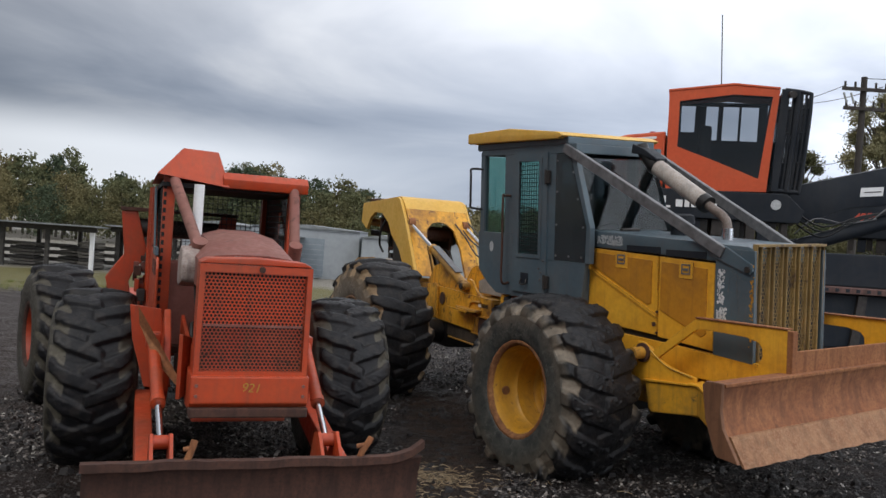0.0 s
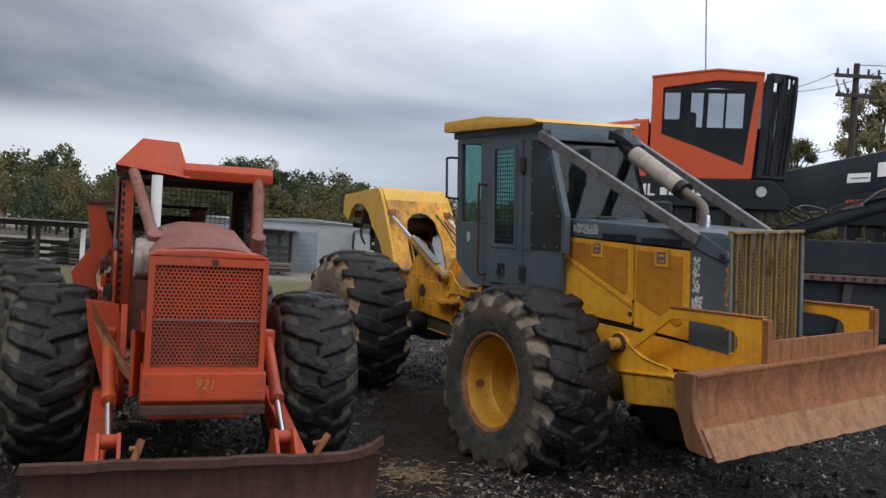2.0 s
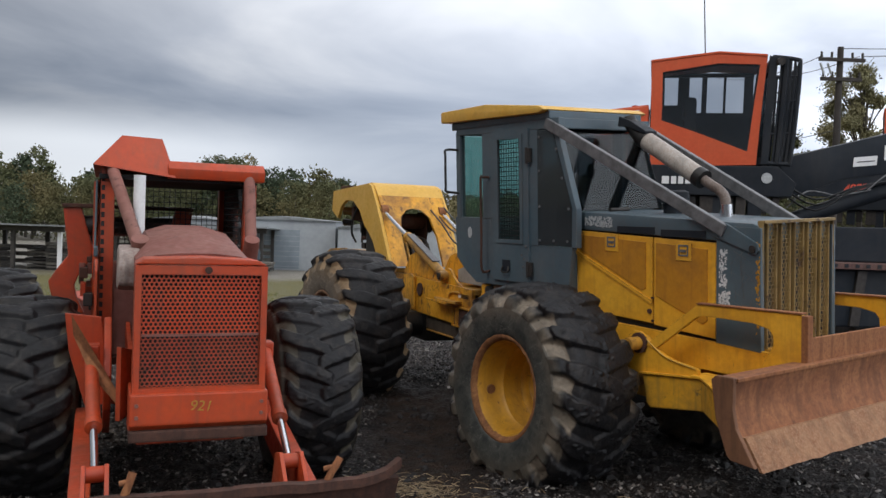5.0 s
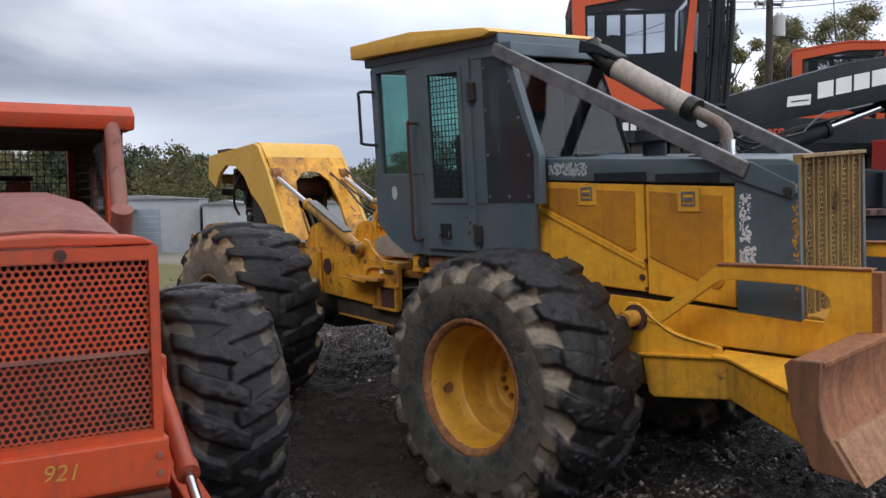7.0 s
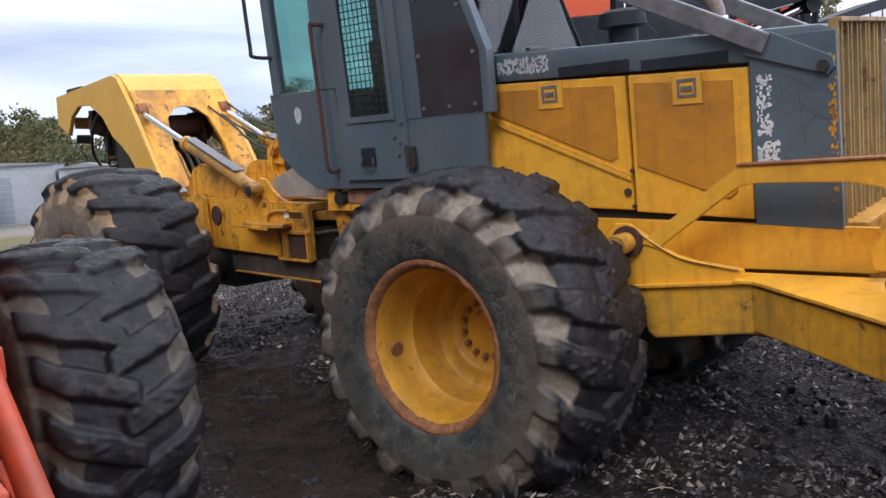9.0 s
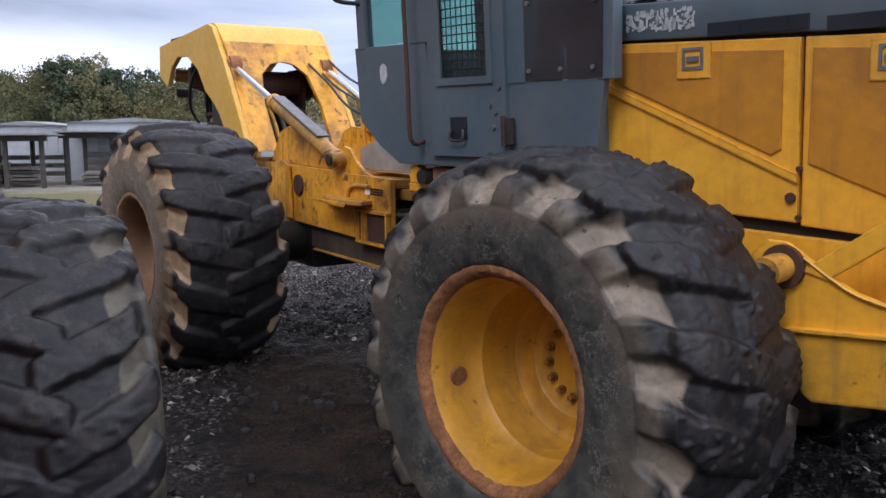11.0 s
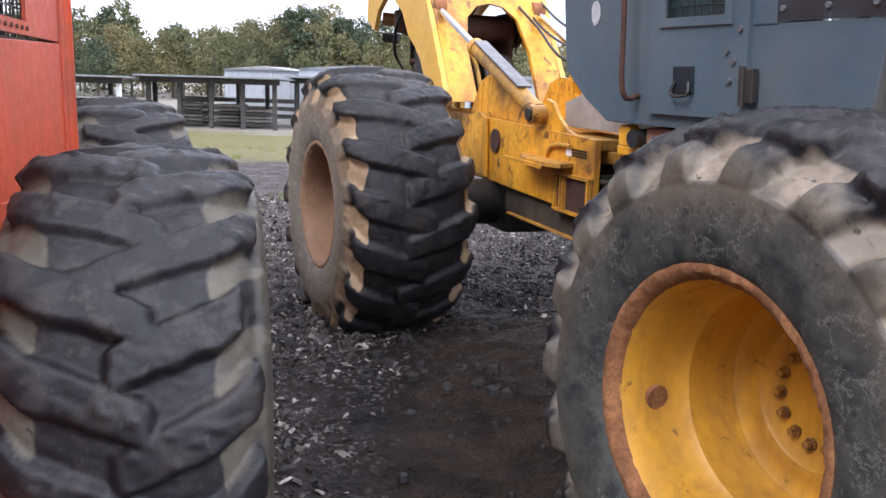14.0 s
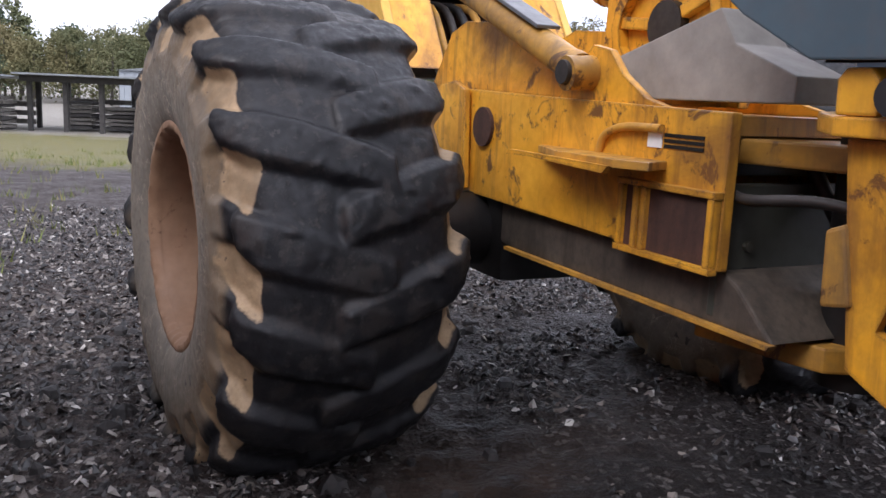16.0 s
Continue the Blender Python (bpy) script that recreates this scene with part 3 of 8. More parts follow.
def tyre_mesh(bm, R, width, rim_r, lugs, lug_h, seed, flip=1, seg=384, wear=0.0, wrap=0.030, soft=0.016, scoop=0.028, crumbs=0.045, rough=1.0, lug_w=1.0, half_n=40, clay_in=0.105, clay_out=0.105, knob=0.0):
    """A log-skidder tyre about the y axis: one skin with worn chevron lugs that break off over the shoulder."""
    rng = random.Random(seed)
    hw = width / 2
    wall = R - rim_r
    clay = bm.verts.layers.float.new("clay")
    side_at = bm.verts.layers.float.new("sidewall")
    dust_at = bm.verts.layers.float.new("dust")
    key = [(0.0, R), (0.24, R - 0.004), (0.46, R - 0.014), (0.64, R - 0.032), (0.77, R - 0.056), (0.87, R - 0.092), (0.94, rim_r + 0.74 * wall),
           (0.985, rim_r + 0.60 * wall), (1.0, rim_r + 0.45 * wall), (0.99, rim_r + 0.28 * wall), (0.955, rim_r + 0.12 * wall), (0.90, rim_r + 0.02), (0.80, rim_r - 0.01)]
    key = [(s * hw, r) for s, r in key]
    cum = [0.0]
    for p, q in zip(key, key[1:]):
        cum.append(cum[-1] + math.hypot(q[0] - p[0], q[1] - p[1]))
    half = []
    for k in range(half_n + 1):
        d = cum[-1] * (k / half_n) ** 1.05
        j = max(i for i in range(len(cum) - 1) if cum[i] <= d + 1e-9)
        u = (d - cum[j]) / (cum[j + 1] - cum[j])
        p0, p1, p2, p3 = key[max(j - 1, 0)], key[j], key[j + 1], key[min(j + 2, len(key) - 1)]
        if j == 0:
            p0 = (-p2[0], p2[1])
        half.append(tuple(0.5 * (2 * p1[i] + (p2[i] - p0[i]) * u + (2 * p0[i] - 5 * p1[i] + 4 * p2[i] - p3[i]) * u * u + (3 * p1[i] - p0[i] - 3 * p2[i] + p3[i]) * u ** 3) for i in (0, 1)))
    arcs = [0.0]
    for p, q in zip(half, half[1:]):
        arcs.append(arcs[-1] + math.hypot(q[0] - p[0], q[1] - p[1]))
    norms = []
    for k in range(half_n + 1):
        p, q = half[max(k - 1, 0)], half[min(k + 1, half_n)]
        dx, dr = q[0] - p[0], q[1] - p[1]
        ln = math.hypot(dx, dr)
        norms.append((-dr / ln, dx / ln) if k else (0.0, 1.0))
    edge = cum[5] + wrap
    step = 2 * math.pi / lugs
    trait = {(sd, k): (rng.uniform(0.75, 1.1) * (1 - wear * rng.random()), rng.uniform(-0.035, 0.03), rng.uniform(-0.07, 0.05), rng.uniform(-0.012, 0.012), rng.uniform(0, 50)) for sd in (-1, 1) for k in range(lugs)}
    ph = rng.uniform(0, 90)
    cols = [(-1, k) for k in range(half_n, 0, -1)] + [(1, k) for k in range(half_n + 1)]
    grid = []
    for i in range(seg):
        a = 2 * math.pi * i / seg
        ca, sa = math.cos(a), math.sin(a)
        cn, sn = ca * R, sa * R
        ring = []
        for sd, k in cols:
            y, r = half[k]
            d = arcs[k]
            big = noise.noise((cn * 4 + ph, sn * 4, sd * d * 4))
            mid = noise.noise((cn * 12 + ph, sn * 12, sd * d * 12))
            fin = noise.noise((cn * 34, sn * 34 + ph, sd * d * 34))
            h, cl, hollow, swell = 0.0, 0.0, 0.0, 0.0
            for own in (-1, 1):
                dd = d * sd * own
                if dd < -0.16 or dd > edge + 0.12:
                    continue
                sweep = 0.18 * (1 - (max(0.0, dd + 0.10) / (edge + 0.10)) ** 0.85)
                sweep -= 0.05 * ease(dd, edge - 0.10, edge + 0.02)
                x = (a - flip * sweep / R) / step - (0.5 if own > 0 else 0.0)
                n = round(x)
                tall, e_out, e_in, shift, sph = trait[(own, n % lugs)]
                off = (x - n) * step * R + shift + rough * (0.012 * mid + 0.006 * fin)
                wide = lug_w * (0.045 + 0.016 * max(0.0, dd) / edge) * (1 - 0.30 * (lug_w - 1) * ease(dd, edge - 0.16, edge))
                across = 1 - ease(abs(off), wide - 0.002, wide + soft)
                along = ease(dd, e_in - 0.085 + 0.02 * rough * mid, e_in - 0.055 + 0.02 * rough * mid) * (1 - ease(dd + 0.030 * rough * mid + 0.5 * abs(off) * (0.4 + 0.3 * big), edge + e_out - 0.010, edge + e_out + 0.022))
                bulge = 1.0 + 0.35 * ease(dd, 0.1, edge) - 0.05 * (off / wide) ** 2
                h = max(h, lug_h * tall * across * along * bulge)
                if own * sd > 0:
                    # clay clings in the scallops between the lug ends
                    gap = ease(abs(off), wide - 0.020, wide + 0.030)
                    deep = edge + clay_out - 0.45 * max(0.0, wide + 0.035 - abs(off)) + 0.075 * big + 0.015 * rough * mid + 0.8 * e_in
                    inn = edge - clay_in + 0.045 * big + 0.012 * mid + 0.10 * max(0.0, wide + 0.03 - abs(off))
                    cl = max(0.0, gap * ease(d, inn - 0.018, inn + 0.022) * (1 - 0.9 * ease(d, deep - 0.09, deep + 0.10)))
                    hollow = gap * ease(d, edge - 0.13, edge - 0.03) * (1 - ease(d, edge + 0.03, edge + 0.17))
                    tip = ease(d, edge + e_out - 0.015, edge + e_out + 0.03) * (1 - ease(d, deep - 0.06, deep + 0.04))
                    if knob:
                        # rounded, dusty lug ends that stand out from the sidewall
                        swell = (1 - ease(abs(off), wide - 0.030, wide + 0.045)) * ease(d, edge - 0.05, edge + 0.03) * (1 - ease(d, edge + 0.04, edge + 0.16)) * (0.7 + 6 * abs(e_in))
                    cl = max(cl, (0.30 + 5.0 * knob * (1 + big)) * tip * (1 - h / lug_h * 0.8) if h < lug_h else 0.0)
            crack = 1 - abs(noise.noise((cn * 20 + ph, sn * 20, sd * d * 20)))
            rough_up = rough * (0.008 * big + 0.006 * mid + 0.0040 * fin - 0.006 * max(0.0, crack - 0.86) / 0.14)
            if h > 0.01:
                rough_up += rough * (0.004 * mid - 0.010 * max(0.0, fin - 0.25))
            h += rough_up * (1 - 0.8 * ease(d, edge + 0.03, edge + 0.10))
            h += 0.006 * cl * (0.5 + 0.8 * mid) - scoop * hollow + knob * swell * (1 + 0.8 * big)
            if d < edge and h > 0.02:
                h += crumbs * max(0.0, noise.noise((cn * 26 + ph, sn * 26, sd * d * 26 + 7)) - 0.22)
            nx, nr = norms[k]
            rr = r + h * nr
            v = bm.verts.new((rr * ca, sd * (y + h * nx), rr * sa))
            v[clay] = cl
            v[side_at] = ease(d + 0.02 * mid, edge + 0.01, edge + 0.06)
            v[dust_at] = ease(d, edge - 0.02, edge + 0.05) * (1 - ease(d + 0.06 * big, edge + 0.08, edge + 0.26))
            ring.append(v)
        grid.append(ring)
    m = len(cols)
    for i in range(seg):
        p, q = grid[i], grid[(i + 1) % seg]
        for j in range(m - 1):
            bm.faces.new((p[j], p[j + 1], q[j + 1], q[j]))
    bmesh.ops.recalc_face_normals(bm, faces=bm.faces[:])
    return bm


def rim_mesh(bm, rim_r, width, out=1):
    """Deep-dish wheel: barrel with a drop step, closed disc with a raised ring. out: the side that shows, along y."""
    hw = width / 2
    prof = [(hw * 0.84, rim_r + 0.030), (hw * 0.90, rim_r + 0.028), (hw * 0.91, rim_r + 0.004), (hw * 0.86, rim_r - 0.012), (hw * 0.80, rim_r - 0.026),
            (hw * 0.55, rim_r - 0.034), (hw * 0.30, rim_r - 0.046), (hw * 0.24, rim_r - 0.068), (-hw * 0.16, rim_r - 0.074), (-hw * 0.21, rim_r - 0.082), (-hw * 0.24, rim_r - 0.105),
            (-hw * 0.25, rim_r * 0.66), (-hw * 0.235, rim_r * 0.63), (-hw * 0.235, rim_r * 0.56), (-hw * 0.26, rim_r * 0.53), (-hw * 0.28, rim_r * 0.30), (-hw * 0.27, 0.004)]
    prof = [(s * out, r) for s, r in prof]
    rings = lathe(bm, prof, 72, "y")
    bm.faces.new([ring[-1] for ring in rings])
    bmesh.ops.recalc_face_normals(bm, faces=bm.faces[:])
    return bm


def wheel(parent, m, R, width, rim_r, out, rub, paint_mat, lip_mat, seed, flip=-1, lugs=17, lug_h=0.050, name="wheel", seg=384, wear=0.2, boss=True, wrap=0.030, soft=0.016, scoop=0.028, crumbs=0.045, rough=1.0, lug_w=1.0, half_n=40, clay_in=0.105, clay_out=0.105, knob=0.0, nuts=(0.735, 10)):
    hub = new(name)
    hub.empty_display_size = 0.2
    hub.parent = parent
    hub.matrix_local = m
    bm = bmesh.new()
    tyre_mesh(bm, R - lug_h, width, rim_r, lugs, lug_h, seed, flip, seg, wear, wrap, soft, scoop, crumbs, rough, lug_w, half_n, clay_in, clay_out, knob)
    part("tyre", bm, rub, hub, "worn black lugged tyre caked with dried clay", smooth=70)
    bm = bmesh.new()
    rim_mesh(bm, rim_r, width, out)
    part("rim", bm, paint_mat, hub, smooth=35)
    bm = bmesh.new()
    hw = width / 2
    rings = lathe(bm, [(s * out * hw, r) for s, r in ((0.83, rim_r + 0.038), (0.90, rim_r + 0.040), (0.925, rim_r + 0.034), (0.935, rim_r + 0.022), (0.93, rim_r + 0.008), (0.90, rim_r - 0.006), (0.86, rim_r - 0.018), (0.83, rim_r - 0.02))], 240, "y")
    for k, ring in enumerate(rings):
        for v in ring:
            q = 0.006 * noise.noise((v.co.x * 11, v.co.z * 11, seed)) + 0.008 * noise.noise((v.co.x * 38, v.co.z * 38, seed + v.co.y * 20))
            v.co.x *= 1 + q
            v.co.z *= 1 + q
            v.co.y += q * 0.6
    bmesh.ops.recalc_face_normals(bm, faces=bm.faces[:])
    part("rim_flange", bm, lip_mat, hub, "rust-brown rim flange", smooth=40)
    for k in range(nuts[1]):
        a = 2 * math.pi * (k + 0.35) / nuts[1]
        bm = bmesh.new()
        p = Vector((rim_r * nuts[0] * math.cos(a), -hw * 0.27 * out, rim_r * nuts[0] * math.sin(a)))
        rod(bm, p, p + Vector((0, 0.010 * out, 0)), 0.021, 12)
        rod(bm, p, p + Vector((0, 0.032 * out, 0)), 0.014, 6)
        part("wheel_nut", bm, RIM_NUT, hub)
    if boss:
        bm = bmesh.new()
        p = Vector((-rim_r * 0.905, hw * 0.52 * out, -0.085))
        rod(bm, p - Vector((0.03, 0, 0)), p + Vector((0.016, 0, 0)), 0.043, 16)
        part("valve_boss", bm, RIM_RUST, hub, smooth=40)
    return hub


# ---- ground ----
def rut_amount(x, y):
    """A smooth, wet track squeezed flat between the two machines."""
    mid = 0.06 - 0.05 * (y - 10.0) + 0.15 * noise.noise((y * 0.8, 2.0, 0.0))
    wide = 0.55 + 0.20 * noise.noise((x * 1.3, y * 1.3, 8.0))
    return max(0.0, 1 - (abs(x - mid) / wide) ** 2) * max(0.0, min(1.0, (y - 6.6) / 1.0)) * max(0.0, min(1.0, (11.8 - y) / 0.9))


def gravel_amount(x, y):
    """Lighter, stonier ground off the wheel tracks, behind the older machine and out towards the field."""
    u = (-0.55 - x + 0.10 * (y - 9.0) + 0.8 * noise.noise((x * 0.7, y * 0.7, 1.0))) / 1.2
    v = (y - 11.0 + 1.5 * noise.noise((x * 0.5, y * 0.5, 5.0))) / 3.0
    return max(0.0, min(1.0, max(u, v))) * max(0.0, min(1.0, (y - 6.5) / 2.0))


def ground_z(x, y):
    """Gentle lumps and ruts near the machines, then a fall away to the low field."""
    d = math.hypot(x - 0.5, y - 9.0)
    far = max(0.0, min(1.0, (y - 17.0) / 22.0))
    far = far * far * (3 - 2 * far)
    z = -0.85 * far
    if d < 30:
        k = 1.0 if d < 14 else (30 - d) / 16
        rut = rut_amount(x, y)
        n = noise.noise((x * 0.45, y * 0.45, 0.0)) * 0.045 + noise.noise((x * 1.4, y * 1.4, 3.0)) * 0.022
        n += (abs(noise.noise((x * 3.4, y * 3.4, 7.0))) * 0.030 + noise.noise((x * 8, y * 8, 1.0)) * 0.026 + max(0.0, noise.noise((x * 15, y * 15, 5.0))) * 0.034) * (1 - 0.30 * rut) - 0.03 * rut
        if rut > 0.0:
            # pressed tread bars across the wheel track
            bars = math.sin((y + 0.55 * abs(x - 0.05)) * 2 * math.pi / 0.19 + 1.5 * noise.noise((x * 1.1, y * 1.1, 2.0)))
            n += rut * (0.016 * max(-0.2, bars) * (0.5 + noise.noise((x * 1.7, y * 1.7, 4.0))) + 0.022 * noise.noise((x * 5, y * 5, 9.0)) + 0.012 * noise.noise((x * 13, y * 13, 4.0)))
        z += n * k
    return z


def graded(lo, hi, fine_lo, fine_hi, fine, grow):
    vals = [fine_lo + fine * k for k in range(int((fine_hi - fine_lo) / fine) + 1)]
    for sgn, start, end in ((-1, fine_lo, lo), (1, vals[-1], hi)):
        s, v, out = fine, start, []
        while (v - end) * sgn < 0:
            s *= grow
            v += s * sgn
            out.append(v if (v - end) * sgn < 0 else end)
        vals = (out[::-1] + vals) if sgn < 0 else (vals + out)
    return vals


def ground_material():
    m, t, b = nodes_of("black_mulch_and_gravel")
    tc = t.nodes.new("ShaderNodeTexCoord")
    c = tc.outputs["Object"]
    sep = t.nodes.new("ShaderNodeSeparateXYZ")
    link(t, c, sep.inputs[0])
    n_big = tex(t, "noise", 0.55, 5, 0.6, c)
    n_mid = tex(t, "noise", 2.6, 9, 0.74, c)
    n_fine = tex(t, "noise", 30, 8, 0.78, c)
    n_chip = tex(t, "voronoi", 46, coord=c)
    n_chip.inputs["Randomness"].default_value = 1.0
    col = mixc(t, ramp(t, n_mid.outputs[0], [(0.38, 0.0), (0.62, 1.0)]), (0.0042, 0.0038, 0.0038), (0.0175, 0.0130, 0.0115))
    col = mixc(t, ramp(t, n_big.outputs[0], [(0.50, 0.0), (0.62, 0.6)]), col, (0.026, 0.0165, 0.0125))
    col = mixc(t, ramp(t, n_fine.outputs[0], [(0.56, 0.0), (0.66, 0.8)]), col, (0.060, 0.052, 0.047))
    gv = t.nodes.new("ShaderNodeAttribute")
    gv.attribute_name = "gravel"
    stony = mixc(t, ramp(t, n_fine.outputs[0], [(0.38, 0.0), (0.62, 1.0)]), (0.015, 0.0115, 0.0105), (0.105, 0.084, 0.074))
    stony = mixc(t, ramp(t, n_mid.outputs[0], [(0.44, 0.0), (0.60, 0.75)]), stony, (0.028, 0.019, 0.016))
    col = mixc(t, gv.outputs["Fac"], col, stony)
    rut = t.nodes.new("ShaderNodeAttribute")
    rut.attribute_name = "rut"
    chipc = t.nodes.new("ShaderNodeSeparateColor")
    link(t, n_chip.outputs["Color"], chipc.inputs[0])
    chips = ramp(t, chipc.outputs[0], [(0.82, 0.0), (0.84, 0.5), (1.0, 1.0)])
    gate = t.nodes.new("ShaderNodeMath")
    gate.operation = "MULTIPLY"
    link(t, chips, gate.inputs[0])
    link(t, ramp(t, n_mid.outputs[0], [(0.42, 0.0), (0.56, 0.9)]), gate.inputs[1])
    col = mixc(t, gate.outputs[0], col, (0.17, 0.155, 0.145))
    col = mixc(t, rut.outputs["Fac"], col, mixc(t, ramp(t, n_mid.outputs[0], [(0.38, 0.0), (0.62, 1.0)]), (0.0095, 0.0065, 0.0050), (0.046, 0.029, 0.020)))
    # grass of the low field takes over with distance, at a ragged edge
    edge = t.nodes.new("ShaderNodeMath")
    edge.operation = "ADD"
    wob = t.nodes.new("ShaderNodeMath")
    wob.operation = "MULTIPLY"
    wob.inputs[1].default_value = 9.0
    link(t, n_big.outputs[0], wob.inputs[0])
    link(t, sep.outputs[1], edge.inputs[0])
    link(t, wob.outputs[0], edge.inputs[1])
    gmask = t.nodes.new("ShaderNodeMapRange")
    gmask.inputs["From Min"].default_value = 27.0
    gmask.inputs["From Max"].default_value = 31.0
    link(t, edge.outputs[0], gmask.inputs["Value"])
    g = mixc(t, ramp(t, n_mid.outputs[0], [(0.35, 0.0), (0.65, 1.0)]), (0.10, 0.098, 0.034), (0.24, 0.195, 0.085))
    g = mixc(t, ramp(t, n_fine.outputs[0], [(0.40, 0.0), (0.7, 0.6)]), g, (0.06, 0.075, 0.022))
    col = mixc(t, gmask.outputs["Result"], col, g)
    # pale gravel lane in front of the sheds
    lane = t.nodes.new("ShaderNodeMapRange")
    lane.inputs["From Min"].default_value = 45.5
    lane.inputs["From Max"].default_value = 48.0
    link(t, edge.outputs[0], lane.inputs["Value"])
    col = mixc(t, lane.outputs["Result"], col, mixc(t, n_mid.outputs[0], (0.20, 0.18, 0.15), (0.30, 0.28, 0.24)))
    link(t, col, b.inputs["Base Color"])
    b.inputs["Roughness"].default_value = 0.8
    link(t, ramp(t, n_mid.outputs[0], [(0.35, 0.42), (0.6, 0.8)]), b.inputs["Roughness"])
    b.inputs["Specular IOR Level"].default_value = 0.18
    h = t.nodes.new("ShaderNodeMath")
    h.operation = "ADD"
    link(t, n_fine.outputs[0], h.inputs[0])
    link(t, n_chip.outputs["Distance"], h.inputs[1])
    bump(t, b, h.outputs[0], 0.9, 0.03)
    return m


def build_ground():
    xs = graded(-900, 900, -4.6, 5.6, 0.042, 1.16)
    ys = graded(-300, 1500, 3.2, 14.5, 0.042, 1.16)
    nx, ny = len(xs), len(ys)
    verts = [(x, y, ground_z(x, y)) for y in ys for x in xs]
    faces = [(j * nx + i, j * nx + i + 1, (j + 1) * nx + i + 1, (j + 1) * nx + i) for j in range(ny - 1) for i in range(nx - 1)]
    me = bpy.data.meshes.new("ground")
    me.from_pydata(verts, [], faces)
    me.polygons.foreach_set("use_smooth", [True] * len(faces))
    at = me.attributes.new("rut", "FLOAT", "POINT")
    at.data.foreach_set("value", [min(1.0, 1.4 * rut_amount(x, y)) if abs(x) < 8 and 0 < y < 20 else 0.0 for y in ys for x in xs])
    at2 = me.attributes.new("gravel", "FLOAT", "POINT")
    at2.data.foreach_set("value", [gravel_amount(x, y) for y in ys for x in xs])
    me.materials.append(ground_material())
    return tagged(new("ground", me), "black wet mulch and gravel yard running into rough grass", "ground", kind="structure")


build_ground()


def build_chips():
    """Loose stones, bark and clods lying on the yard near the machines, as one heap of small pieces."""
    rng = random.Random(31)
    vs, fs = [], []
    n = 0
    while n < 115000:
        x, y = rng.uniform(-5.0, 6.5), 3.6 + 14.0 * rng.random() ** 1.25
        dens = noise.noise((x * 0.55, y * 0.55, 4.0)) * 0.7 + 0.35 + 0.75 * noise.noise((x * 1.9, y * 1.9, 9.0)) + 0.4 * noise.noise((x * 5, y * 5, 2.0)) - 1.5 * rut_amount(x, y) + 0.75 * gravel_amount(x, y) - 0.14
        if rng.random() > dens * min(1.0, (y - 3.6) / 1.8) * min(1.0, (x + 5.0) / 1.2) * min(1.0, (6.5 - x) / 1.2):
            continue
        n += 1
        s = 0.005 + 0.019 * rng.random() ** 2.2
        lng = s * rng.uniform(1.0, 1.8) if rng.random() < 0.88 or s > 0.012 else s * rng.uniform(2.0, 4.0)
        a, z = rng.uniform(0, 6.3), ground_z(x, y)
        tx, ty = rng.gauss(0, 0.45), rng.gauss(0, 0.45)
        ca, sa, k, h = math.cos(a), math.sin(a), len(vs), s * rng.uniform(0.5, 1.1)
        for px, py, pz in ((-1, -0.6, 0), (0.2, -1, 0), (1, 0.1, 0), (-0.1, 0.9, 0), (-0.5, -0.2, 1.0), (0.45, 0.1, 0.85)):
            px, py = (px + rng.uniform(-0.25, 0.25)) * lng, (py + rng.uniform(-0.25, 0.25)) * s
            vs.append((x + px * ca - py * sa, y + px * sa + py * ca, z - 0.001 + pz * h + px * tx + py * ty))
        fs += [(k, k + 1, k + 5, k + 4), (k + 1, k + 2, k + 5), (k + 2, k + 3, k + 5), (k + 3, k + 4, k + 5), (k + 3, k, k + 4)]
    me = bpy.data.meshes.new("loose_stones")
    me.from_pydata(vs, [], fs)
    m, t, b = nodes_of("mixed_stone_and_bark")
    geo = t.nodes.new("ShaderNodeNewGeometry")
    col = ramp(t, geo.outputs["Random Per Island"], [(0.0, (0.007, 0.006, 0.0055)), (0.50, (0.020, 0.015, 0.013)), (0.66, (0.055, 0.043, 0.036)), (0.84, (0.14, 0.118, 0.102)), (0.96, (0.26, 0.235, 0.21)), (1.0, (0.46, 0.43, 0.39))])
    link(t, col, b.inputs["Base Color"])
    b.inputs["Roughness"].default_value = 0.5
    me.materials.append(m)
    tagged(new("loose_stones", me), "scattered grey stones and bark chips on black mulch", "gravel", kind="stuff")


build_chips()


